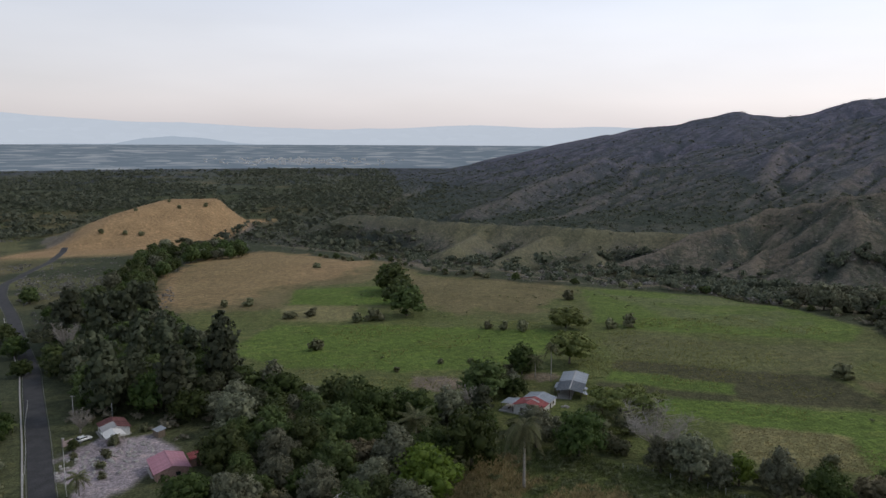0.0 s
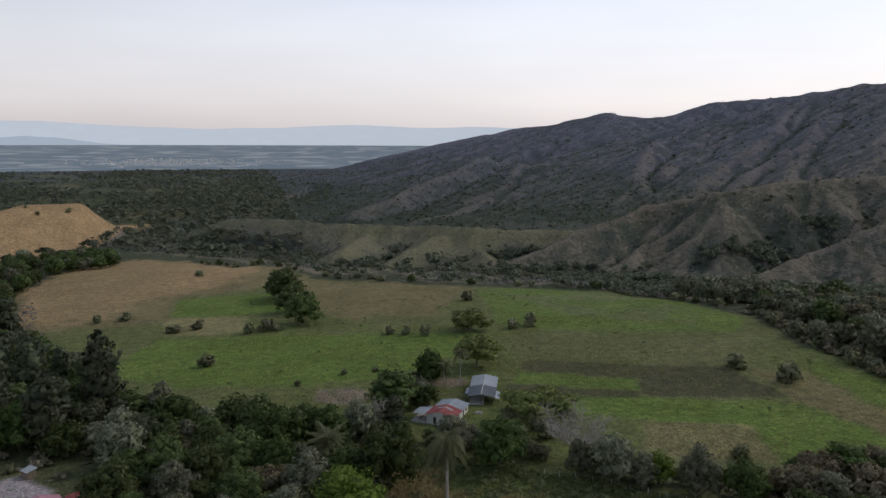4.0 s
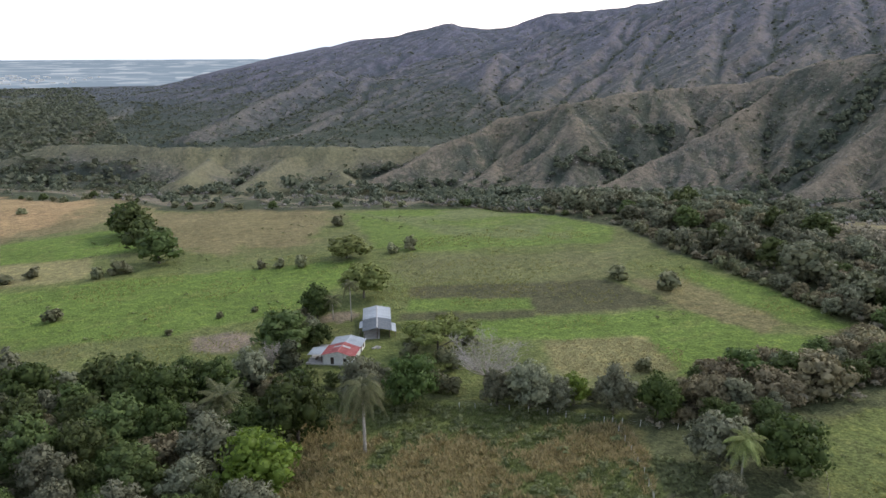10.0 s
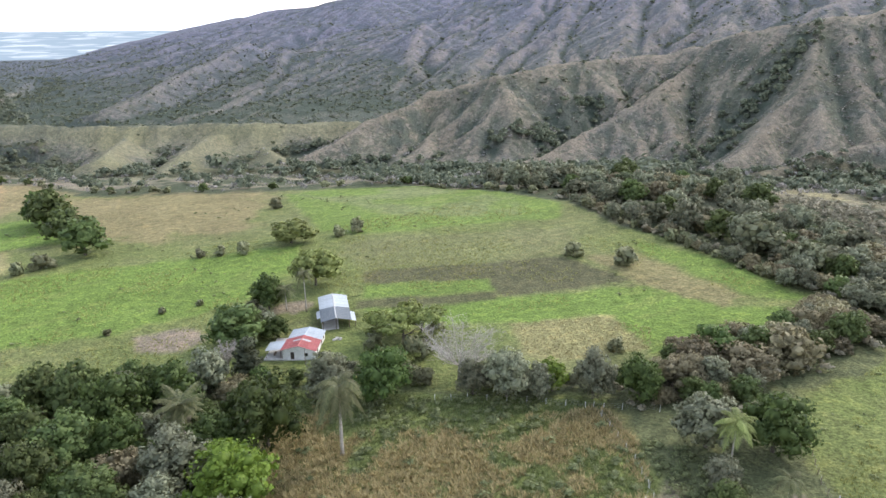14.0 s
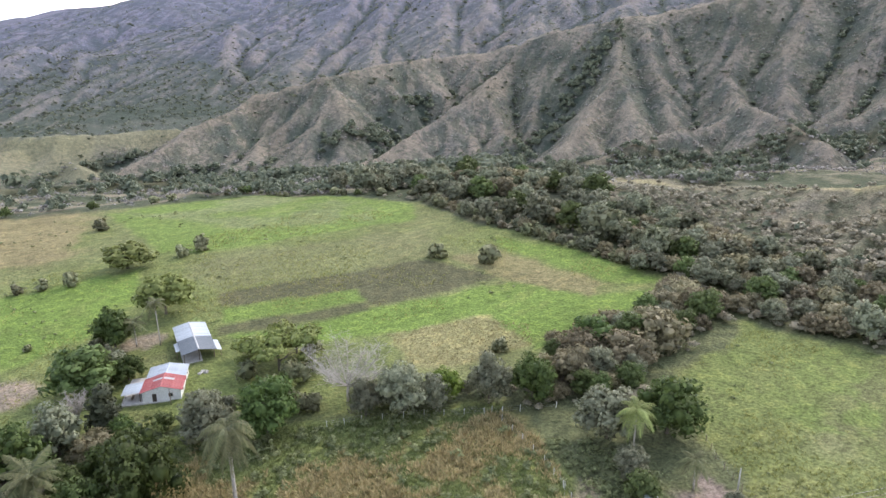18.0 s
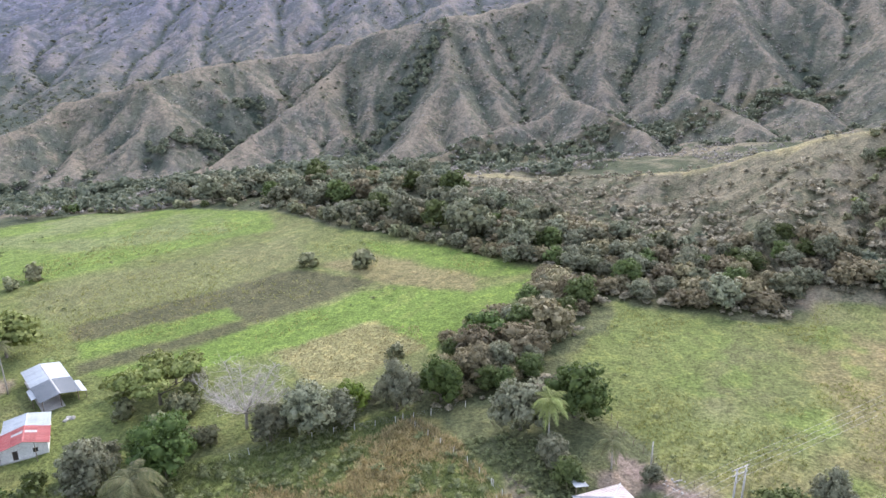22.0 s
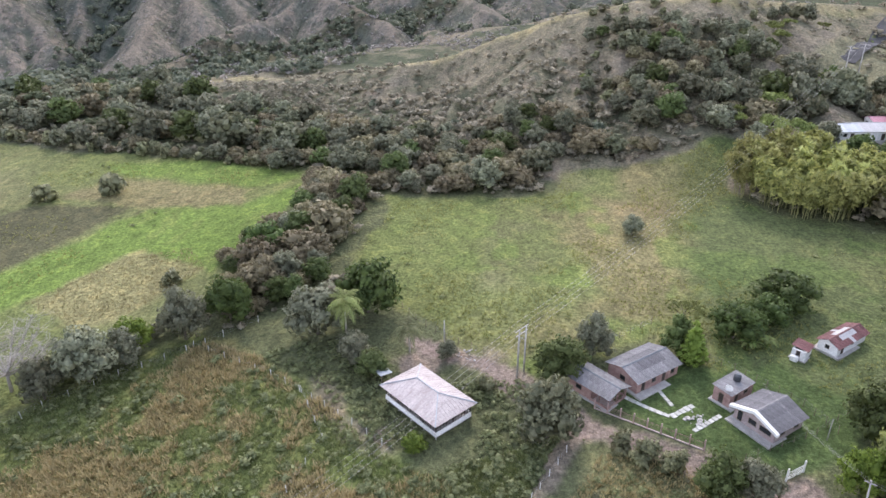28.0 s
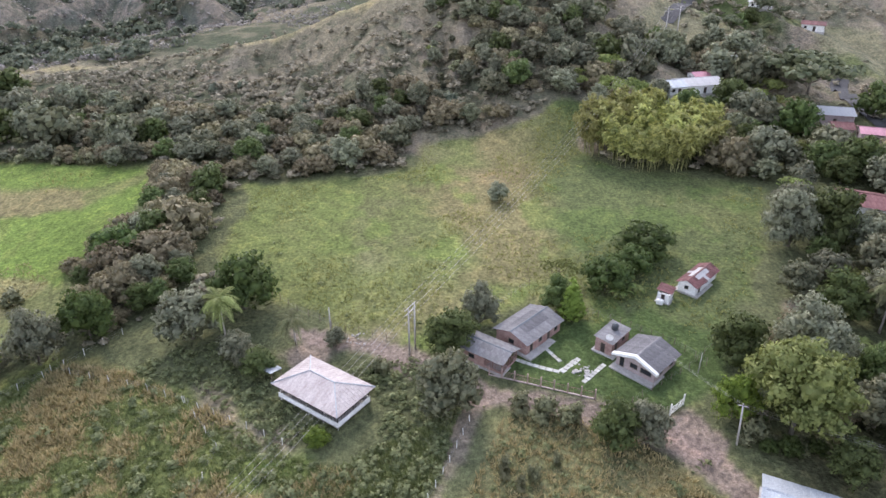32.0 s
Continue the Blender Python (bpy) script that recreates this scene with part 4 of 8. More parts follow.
SCRUB_B = leaf_material("valley_woods", (0.036, 0.052, 0.030), (0.112, 0.138, 0.074))
SCRUB_C = leaf_material("foothill_trees", (0.098, 0.108, 0.062), (0.240, 0.242, 0.142), 0.1)
NICE = {
    "mango": ("dense dark green mango tree with a rounded crown", "tree"), "round": ("leafy green broadleaf tree with an uneven crown", "tree"),
    "grey": ("dusty grey-green broadleaf tree with a loose crown", "tree"), "russet": ("low spreading tree with brownish olive leaves", "tree"),
    "lime": ("bright lime-green leafy tree", "tree"), "column": ("tall narrow dark green tree", "tree"),
    "saman": ("wide umbrella-shaped shade tree with open limbs", "tree"), "acacia": ("flat-topped tree with yellowish green feathery leaves", "tree"),
    "bush": ("small grey-green bush on open grass", "bush"), "bigleaf": ("round tree with large glossy grey-green leaves", "tree"),
    "dome": ("large dome-crowned tree with bright yellow-green leaves", "tree"), "cypress": ("conical bright green garden cypress", "tree"),
}
KIND_NAMES = {"mango": "mango_tree", "round": "broadleaf_tree", "grey": "dusty_tree", "russet": "spreading_tree", "lime": "lime_green_tree", "column": "narrow_tree",
              "saman": "umbrella_tree", "acacia": "flat_topped_tree", "bush": "bush", "bigleaf": "round_tree", "cypress": "garden_cypress", "dome": "dome_tree"}
# nominal height and width of each kind
SHAPES = {"mango": (12, 13), "round": (11, 11), "grey": (11, 11), "russet": (8, 12), "lime": (12, 12), "column": (12, 7), "saman": (14, 19), "acacia": (11, 17),
          "bush": (4, 5), "bigleaf": (11, 10.5), "cypress": (8, 5), "dome": (13, 15)}


def lobes_of(kind, rng, h, w):
    out = []
    r = w / 2
    if kind in ("saman", "acacia"):
        for k in range(11):
            a, d = rng.uniform(0, 6.28), r * math.sqrt(rng.uniform(0, 0.62))
            s = r * rng.uniform(0.26, 0.4)
            out.append((math.cos(a) * d, math.sin(a) * d, h * rng.uniform(0.68, 0.86) - 0.12 * d, s, s, s * 0.42))
    elif kind == "cypress":
        for k in range(5):
            z = h * (0.2 + 0.17 * k)
            s = r * (1.0 - 0.17 * k)
            out.append((rng.uniform(-.1, .1), rng.uniform(-.1, .1), z, s, s, h * 0.17))
    elif kind == "column":
        for k in range(7):
            z = h * (0.25 + 0.1 * k)
            s = r * rng.uniform(0.55, 0.8) * (1.1 - 0.09 * k)
            out.append((rng.uniform(-.3, .3) * r, rng.uniform(-.3, .3) * r, z, s, s, s * 1.1))
    elif kind == "bush":
        for k in range(7):
            a, d = rng.uniform(0, 6.28), r * rng.uniform(0.1, 0.62)
            s = r * rng.uniform(0.3, 0.46)
            out.append((math.cos(a) * d, math.sin(a) * d, h * rng.uniform(0.18, 0.58) * (1.15 - 0.5 * d / r), s, s, h * 0.3))
    else:
        base = {"dome": 0.5, "russet": 0.36}.get(kind, 0.4)
        out.append((0, 0, h * base, r * 0.62, r * 0.62, h * (0.92 - base) * 0.72))
        for k in range(15):
            up = (k + 0.5) / 15
            a = 2.4 * k + rng.uniform(-.35, .35)
            d = r * 0.68 * math.sqrt(1 - (up * 0.97) ** 2) * rng.uniform(0.85, 1.08)
            s = r * rng.uniform(0.26, 0.42)
            out.append((math.cos(a) * d, math.sin(a) * d, h * (base - 0.14 + (1.0 - base) * up * rng.uniform(0.78, 0.98)), s, s, s * rng.uniform(0.7, 0.95)))
    return out


PROTOS = {}


def tree_meshes(kind, variant, rich):
    """Crown and trunk of a kind; rich is 2 for the nearest trees, 1 and 0 for those farther off."""
    key = (kind, variant, rich)
    if key not in PROTOS:
        rng = np.random.default_rng(sum(map(ord, kind)) * 7 + variant)
        h, w = SHAPES[kind]
        lobes = lobes_of(kind, rng, h, w)
        clumps, spread, size = {"bush": (60, 0.55, 0.32), "saman": (240, 0.95, 0.5), "acacia": (260, 0.8, 0.4), "cypress": (150, 0.4, 0.3), "bigleaf": (190, 0.8, 0.55), "column": (150, 0.75, 0.42),
                                "russet": (210, 0.8, 0.42), "dome": (520, 0.85, 0.42)}.get(kind, (220, 0.9, 0.44))
        count, leaves, large = ((100, 14, 0.92), (62, 10, 1.25), (42, 8, 1.7))[2 - rich]
        crown = crown_mesh("crown", rng, lobes, clumps * count // 100, leaves, size * large, LEAVES[kind], spread * (1, 1.06, 1.12)[2 - rich], core=kind not in ("acacia",) or rich < 2)
        bm = stem(rng, h * (0.62 if kind not in ("bush", "cypress") else 0.35), 0.3 if kind != "bush" else 0.08, 9 if kind in ("saman", "acacia") else 5,
                  w * (0.4 if kind in ("saman", "acacia") else 0.25), rng.uniform(-.05, .05), 0.35 if kind in ("saman", "acacia") else 0.5)
        tm = bpy.data.meshes.new("trunk")
        bm.to_mesh(tm)
        bm.free()
        tm.materials.append(BARK)
        PROTOS[key] = (crown, tm)
    return PROTOS[key]


TREE_AT = []          # places already taken: x, y, radius


def plant(kind, x, y, tall, wide, group="", label="", rng=random):
    """A tree or bush, with its trunk and crown, standing on the ground."""
    h, w = SHAPES[kind]
    crown, trunk = tree_meshes(kind, rng.randrange(3), (math.hypot(x + 12, y - 40) < 140) + (math.hypot(x + 12, y - 40) < 195))
    root = new(KIND_NAMES[kind])
    root.matrix_world = pose(x, y, ground1(x, y) - 0.1, 0, 0, rng.uniform(0, 360)) @ Matrix.Diagonal((wide / w, wide / w * rng.uniform(0.92, 1.08), tall / h, 1))
    for nm, me in (("crown", crown), ("trunk", trunk)):
        ob = new(nm, me)
        ob.parent = root
    words, cat = NICE[kind]
    tagged(root, label or words, cat, group)
    TREE_AT.append((x, y, wide / 2))
    return root


def palm(x, y, tall, spread, fronds=22, droop=1.0, trunk_r=0.22, name="palm_tree", label="tall palm with a pale trunk and drooping fronds", seed=1, mat="palm", dead=0):
    rng = np.random.default_rng(seed)
    root = new(name)
    root.matrix_world = pose(x, y, ground1(x, y) - 0.1, 0, 0, rng.uniform(0, 360))
    crown_z = tall - spread * 0.15
    bm = bmesh.new()
    bend = rng.uniform(-0.04, 0.04)
    tube(bm, [(bend * crown_z * (k / 6) ** 2, 0, crown_z * k / 6) for k in range(7)], [trunk_r * (1.25 if k == 0 else 1 - 0.04 * k) for k in range(7)], 8)
    part("trunk", bm, PALE_BARK, root, smooth=True)
    top = np.array([bend * crown_z, 0, crown_z])
    for k in range(fronds):
        a = 2.39996 * k
        rise = 0.95 - 1.35 * k / fronds + rng.uniform(-.1, .1)
        L = spread * 0.56 * rng.uniform(0.85, 1.1)
        verts, faces = [], []
        pts = []
        for i in range(9):
            u = i / 8
            out = L * u
            zz = L * (rise * u - droop * 0.75 * u * u)
            pts.append(np.array([math.cos(a) * out * (1 - 0.12 * u), math.sin(a) * out * (1 - 0.12 * u), zz]))
        side = np.array([-math.sin(a), math.cos(a), 0])
        for i in range(1, 9):
            for j in range(4):
                f = (i - 1 + j / 4) / 8
                p = pts[i - 1] + (pts[i] - pts[i - 1]) * (j / 4)
                ln = L * 0.26 * math.sin(math.pi * min(1, 0.18 + 0.8 * f)) * rng.uniform(0.8, 1.1)
                fw = (pts[i] - pts[i - 1]) * 0.55
                for sgn in (-1, 1):
                    tip = p + side * sgn * ln * 0.85 + fw * 1.1 + np.array([0, 0, -ln * 0.42])
                    n = len(verts)
                    verts += [p, p + fw * 0.4, tip + fw * 0.2, tip + fw * 0.04]
                    faces.append((n, n + 1, n + 2, n + 3))
            n = len(verts)
            w = side * 0.05
            verts += [pts[i - 1] - w, pts[i - 1] + w, pts[i] + w, pts[i] - w]
            faces.append((n, n + 1, n + 2, n + 3))
        fr = part("frond", mesh_of("frond", [v + top for v in verts], faces, LEAVES[mat]), None, root)
    tagged(root, label, "palm")
    TREE_AT.append((x, y, spread / 2))
    return root


def bare_tree(x, y, tall, spread, seed=5, name="bare_tree", label="leafless grey tree with a fine spreading crown of twigs"):
    rng = np.random.default_rng(seed)
    root = new(name)
    root.matrix_world = pose(x, y, ground1(x, y) - 0.1)
    bm = bmesh.new()
    tube(bm, [(0, 0, -0.3), (0.1, 0, tall * 0.18), (0.3, 0.1, tall * 0.32)], [0.36, 0.3, 0.22], 7)
    part("trunk", bm, PALE_BARK, root, smooth=True)
    bm = bmesh.new()
    tw = bmesh.new()
    for k in range(13):
        a = 2.4 * k
        p0 = Vector((0.25, 0.08, tall * rng.uniform(0.22, 0.32)))
        rr = spread * 0.5 * rng.uniform(0.55, 0.95)
        p2 = p0 + Vector((math.cos(a) * rr, math.sin(a) * rr, (tall - p0.z) * rng.uniform(0.5, 0.95)))
        p1 = p0.lerp(p2, 0.5) + Vector((0, 0, -tall * 0.04))
        tube(bm, [p0, p1, p2], [0.17, 0.11, 0.04], 5)
        for j in range(40):
            q = p0.lerp(p2, rng.uniform(0.35, 1.0))
            e = q + Vector((rng.normal(0, 1), rng.normal(0, 1), rng.uniform(0.1, 1.2))) * spread * 0.085
            tube(tw, [q, q.lerp(e, 0.55) + Vector((0, 0, 0.1)), e], [0.04, 0.028, 0.008], 3)
            for i in range(3):
                g = q.lerp(e, rng.uniform(0.4, 1))
                tube(tw, [g, g + Vector((rng.normal(0, 1), rng.normal(0, 1), rng.uniform(0.2, 1))) * spread * 0.04], [0.022, 0.006], 3)
    part("limb", bm, PALE_BARK, root)
    part("branchwork", tw, PALE_BARK, root, "fine pale grey twigs")
    tagged(root, label, "tree")
    TREE_AT.append((x, y, spread / 2))
    return root


def banana(x, y, tall, seed=1):
    rng = np.random.default_rng(seed)
    root = new("banana_plant")
    root.matrix_world = pose(x, y, ground1(x, y) - 0.05, 0, 0, rng.uniform(0, 360))
    bm = bmesh.new()
    tube(bm, [(0, 0, 0), (0.02, 0, tall * 0.3), (0.03, 0, tall * 0.55)], [0.16, 0.13, 0.09], 7)
    part("stalk", bm, LEAVES["banana"], root)
    for k in range(8):
        a = 2.4 * k
        verts, faces = [], []
        L = tall * rng.uniform(0.5, 0.7)
        for i in range(6):
            u = i / 5
            w = 0.34 * math.sin(math.pi * min(0.97, 0.08 + u * 0.92)) * tall / 3.2
            c = np.array([math.cos(a) * L * u, math.sin(a) * L * u, tall * 0.5 + L * (0.9 * u - 0.95 * u * u)])
            s = np.array([-math.sin(a), math.cos(a), 0]) * w
            verts += [c - s, c + np.array([0, 0, -0.04]), c + s]
        for i in range(5):
            faces += [(3 * i, 3 * i + 1, 3 * i + 4, 3 * i + 3), (3 * i + 1, 3 * i + 2, 3 * i + 5, 3 * i + 4)]
        part("leaf", mesh_of("leaf", verts, faces, LEAVES["banana"]), None, root)
    return tagged(root, "banana plant with broad arching green leaves", "plant", "banana plants")


CANE = material("bamboo_cane", [(0.16, 0.17, 0.06), (0.26, 0.25, 0.11)], 0.5)


def bamboo(x, y, tall, spread, seed=1):
    rng = np.random.default_rng(seed)
    root = new("bamboo_clump")
    root.matrix_world = pose(x, y, ground1(x, y) - 0.1, 0, 0, rng.uniform(0, 360))
    cs, ns = [], []
    for k in range(30):
        a, d = rng.uniform(0, 6.28), spread * 0.3 * math.sqrt(rng.uniform(0, 1))
        o = np.array([math.cos(a) * d, math.sin(a) * d, 0])
        out = np.array([math.cos(a), math.sin(a), 0]) * spread * 0.42 * rng.uniform(0.3, 1.1)
        h = tall * rng.uniform(0.68, 1.12)
        pts = [o + out * u ** 2.2 + np.array([0, 0, h * (u - 0.16 * u ** 3)]) for u in (0, 0.3, 0.6, 0.85, 1)]
        cane = bmesh.new()
        tube(cane, [Vector(p) for p in pts], [0.07, 0.065, 0.05, 0.03, 0.01], 4)
        part("cane", cane, CANE, root)
        for j in range(125):
            u = 0.36 + 0.64 * rng.uniform(0, 1) ** 0.75
            p = o + out * u ** 2.2 + np.array([0, 0, h * (u - 0.16 * u ** 3)])
            cs.append(p + rng.normal(0, 0.35 + 0.5 * math.sin(math.pi * min(1, (u - 0.3) / 0.72)), 3) * np.array([1, 1, 0.8]))
            ns.append(out / max(1e-3, np.linalg.norm(out)) * 0.5 + np.array([0, 0, 0.6]))
    v, q = leaf_quads(rng, np.array(cs), np.array(ns), 0.56, 0.5, 2.6)
    part("leaves", mesh_of("leaves", v, q, LEAVES["bamboo"]), None, root)
    TREE_AT.append((x, y, spread / 2))
    return tagged(root, "tall clump of yellow-green bamboo with arching tops", "bamboo", "bamboo grove")


# ---- the single trees, place by place: kind, x, y, height, width
NEAR_WOOD = [
    ("lime", -2.5, 139.6, 14.5, 16.0), ("mango", 7.0, 155.7, 17.0, 16.6), ("mango", -19.1, 176.9, 15.0, 16.5), ("round", -31.4, 193.7, 12.0, 11.3),
    ("mango", -6.3, 179.9, 12.5, 12.1), ("column", 10.9, 185.0, 11.6, 7.8), ("round", -27.8, 167.0, 13.2, 13.8), ("mango", -18.4, 164.4, 11.8, 11.7),
    ("grey", -10.7, 151.5, 12.3, 13.7), ("round", -33.0, 161.8, 11.8, 11.6), ("grey", -38.3, 154.8, 11.6, 11.8), ("round", -24.1, 148.7, 11.2, 12.4),
    ("grey", -15.2, 142.2, 8.9, 11.9), ("mango", 33.1, 159.8, 13.5, 13.7), ("grey", 23.9, 167.6, 11.5, 11.4)]
FARM_TREES = [
    ("round", 13.0, 204.9, 12.5, 16.0), ("mango", 26.6, 225.0, 11.8, 11.3), ("dome", 44.5, 236.0, 12.5, 17.0), ("mango", 22.3, 204.5, 6.8, 8.0),
    ("acacia", 48.8, 182.0, 9.5, 19.0), ("acacia", 56.0, 186.0, 8.0, 13.0), ("bush", 69.7, 281.9, 4.6, 7.1), ("bush", 78.3, 283.8, 6.1, 7.7), ("dome", 51.5, 284.0, 9.0, 17.0),
    ("bush", 64.0, 345.0, 5.5, 9.0), ("round", -27.2, 375.6, 17.6, 20.3), ("round", -16.8, 318.4, 14.9, 17.9), ("mango", -30.7, 387.7, 15.6, 17.6), ("round", -22, 345, 14, 16)]
FIELD_BUSHES = [
    ("bush", -31.4, 310.2, 6.1, 9.5), ("bush", -38.9, 307.6, 5.5, 7.4), ("bush", 33.2, 281.5, 5.4, 7.3), ("bush", 19.2, 288.5, 3.6, 5.7), ("bush", 25.9, 285.9, 4.3, 5.6),
    ("bush", -48.8, 262.5, 4.7, 8.4), ("bush", -0.9, 239.9, 2.3, 3.9), ("bush", 130.3, 191.8, 7.0, 9.2), ("bush", 124.3, 208.7, 5.5, 8.1), ("bush", -16, 232, 2.2, 3.2),
    ("bush", -29, 205, 2.6, 4.2), ("bush", -62, 322, 5, 7), ("bush", -72, 318, 4, 9), ("bush", -100, 352, 5, 8), ("bush", -112, 350, 4.5, 6), ("bush", -86, 470, 4, 7), ("bush", 10, 240, 2.2, 3.4)]
HEDGE_TREES = [
    ("grey", 55.4, 145.6, 12.2, 11.7), ("grey", 69.0, 134.2, 11.5, 9.4), ("lime", 64.3, 141.8, 7.8, 8.7), ("mango", 75.5, 128.0, 10.9, 10.8), ("mango", 101.1, 131.3, 9.7, 12.1),
    ("bush", 87.5, 147.5, 4.0, 5.0), ("grey", 50.1, 150.7, 8.6, 7.5), ("russet", 86.3, 126.0, 8.3, 12.1), ("russet", 100.2, 122.5, 7.5, 15.4), ("russet", 112.6, 121.0, 9.0, 14.0),
    ("grey", 73.6, 109.1, 11.5, 12.0), ("mango", 81.8, 101.7, 13.0, 13.8), ("grey", 60.5, 141.6, 8.5, 7.4)]
HAMLET_TREES = [
    ("bigleaf", 51.8, 64.6, 11.5, 10.8), ("round", 65.8, 63.3, 8.5, 9.3), ("grey", 73.3, 58.1, 8.5, 7.7), ("cypress", 72.8, 41.7, 8.0, 5.2), ("round", 75.6, 43.6, 7.8, 6.3),
    ("acacia", 84.5, 41.8, 5.2, 7.2), ("mango", 81.5, 33.7, 7.6, 10.6), ("mango", 93.5, 22.5, 7.6, 13.4), ("mango", 86.6, 26.6, 6.6, 8.8), ("round", 62.3, 95.2, 5.6, 6.2),
    ("grey", 66.6, 99.6, 6.6, 6.8), ("grey", 64.2, 97.8, 5.6, 5.2), ("grey", 69.2, 83.3, 4.0, 4.2), ("bush", 61.4, 75.3, 3.4, 4.3), ("dome", 43.0, 16.0, 15.5, 16.0), ("round", 58.9, 17.7, 9.8, 9.2), ("lime", 46.8, 23.0, 9.0, 7.3)]
LANE_TREES = [
    ("round", 42.8, 41.5, 8.0, 7.7), ("grey", 43.0, 36.6, 7.0, 6.9), ("bush", 51.0, 53.5, 3.4, 4.6), ("bush", 48.8, 50.0, 4.4, 5.3), ("bush", 47.3, 46.7, 4.6, 4.8),
    ("lime", 46.4, 84.0, 3.4, 4.0), ("grey", 120.5, 49.8, 5.0, 5.7), ("bush", 42.1, 21.0, 4.2, 5.4), ("round", 34.6, 12.3, 7.0, 6.8), ("round", 49.7, 0.7, 10.0, 7.1),
    ("bush", 37.6, 53.6, 3.0, 2.4), ("bush", 38.4, 57.5, 4.0, 2.6), ("grey", 131.2, -18.4, 12.7, 13.4), ("mango", 148.1, -33.5, 12.7, 13.9), ("saman", 178, -52, 16.0, 30.0),
    ("round", 169.8, -24.5, 10.6, 11.1), ("bush", 36, 55.5, 3, 2.2), ("bush", 40, 50, 2.6, 2.0)]
r1 = random.Random(4)
for rows, grp in ((NEAR_WOOD, "trees of the near wood"), (FARM_TREES, "trees round the farm"), (FIELD_BUSHES, "bushes in the fields"), (HEDGE_TREES, "trees of the hedge"),
                  (HAMLET_TREES, "trees of the hamlet"), (LANE_TREES, "trees along the lane")):
    for kind, x, y, tall, wide in rows:
        plant(kind, x, y, tall, wide, grp, rng=r1)

palm(18.2, 145.2, 16.5, 9.5, 34, 1.35, 0.34, "royal_palm", "tall palm with a smooth pale trunk and drooping fronds", 3)
palm(-6.5, 166.2, 10.5, 10.0, 28, 0.6, 0.3, "fan_palm", "broad palm with long upright fronds among the trees", 8)
palm(35.2, 217.5, 13.0, 6.0, 18, 1.1, 0.16, "coconut_palm", "slender coconut palm beside the farm", 9)
palm(30.6, 221.3, 8.0, 7.0, 16, 0.9, 0.18, "coconut_palm", "short coconut palm beside the farm", 10)
palm(73.0, 103.2, 9.8, 7.6, 24, 1.0, 0.17, "coconut_palm", "yellowish coconut palm among trees at the pasture's edge", 11, "dome")
palm(69.9, 90.3, 6.6, 5.6, 18, 1.0, 0.15, "coconut_palm", "young coconut palm beside the track", 12)
palm(24.0, -22.0, 7.5, 5.5, 18, 1.0, 0.15, "coconut_palm", "low coconut palm beside the lane", 13)
palm(64.4, -9.1, 11.0, 7.5, 20, 1.0, 0.2, "coconut_palm", "coconut palm in the woods", 14)
palm(-80, 144, 5.5, 6.0, 18, 0.9, 0.15, "coconut_palm", "young palm at the edge of the stony yard", 15)
bare_tree(51.0, 158.1, 13.0, 20.5)
bare_tree(7.5, 192.5, 9.0, 6.0, 6, label="small leafless grey tree beside the farm")
bare_tree(-144, 258, 15.0, 12.0, 7, label="tall leafless tree standing over the wood by the road")
for k, (x, y, h) in enumerate(((77.9, 31.9, 3.3), (79.3, 28.3, 3.0), (78.6, 30.6, 2.5), (60.0, -3.0, 3.6), (66.0, 2.0, 3.6), (70.0, -1.0, 3.4), (62.5, 4.5, 3.2), (-118, 182, 3.6), (-121, 178, 3.4), (46.5, 221, 3.4))):
    banana(x, y, h, 30 + k)
for k, (x, y, h, s) in enumerate(((146, 21, 13, 10), (139, 16, 14, 11), (135, 10, 13, 10), (134, 3, 13, 10), (140, 6, 15, 12), (147, 13, 15, 12), (153, 17, 14, 11), (143, -2, 14, 11), (150, 4, 15, 12),
                                  (138, -5, 12, 9), (148, -8, 13, 10), (156, 8, 14, 11))):
    bamboo(x, y, h, s, 50 + k)

# ---- woods and hedges filled with trees of their own
CLEAR = [(-62, 149, 8), (-60, 142, 7), (-66, 157, 11), (-90, 180, 9), (-84, 160, 12), (24, 193, 13), (40, 210, 10), (52, 83, 9), (70, 52, 10), (60, 31, 8), (67, 37, 5), (82, 15, 8), (77, 24, 3), (107, -28, 9), (152, -53, 12),
         (178, -20, 9), (186, -12, 7), (33, 22, 5), (70, 77, 7), (30, 220, 7), (42, 30, 5), (35, 27, 6), (205, -62, 12), (190, -68, 9), (175, -68, 8)]
ROAD_LINE = [(-40, 70, 0), (-70, 115, 0), (-88, 143.5, 0), (-107.5, 176, 0), (-135, 220.5, 0), (-147, 240.5, 0), (-178, 285, 0), (-215, 340, 0), (-262, 405, 0), (-288, 450, 0), (-320, 560, 0), (-350, 640, 0)]


def free(x, y, rad, loose=0.6):
    for a, b, c in TREE_AT:
        if (a - x) ** 2 + (b - y) ** 2 < ((c + rad) * loose) ** 2:
            return False
    for a, b, c in CLEAR:
        if (a - x) ** 2 + (b - y) ** 2 < (c + rad * 0.5) ** 2:
            return False
    return True


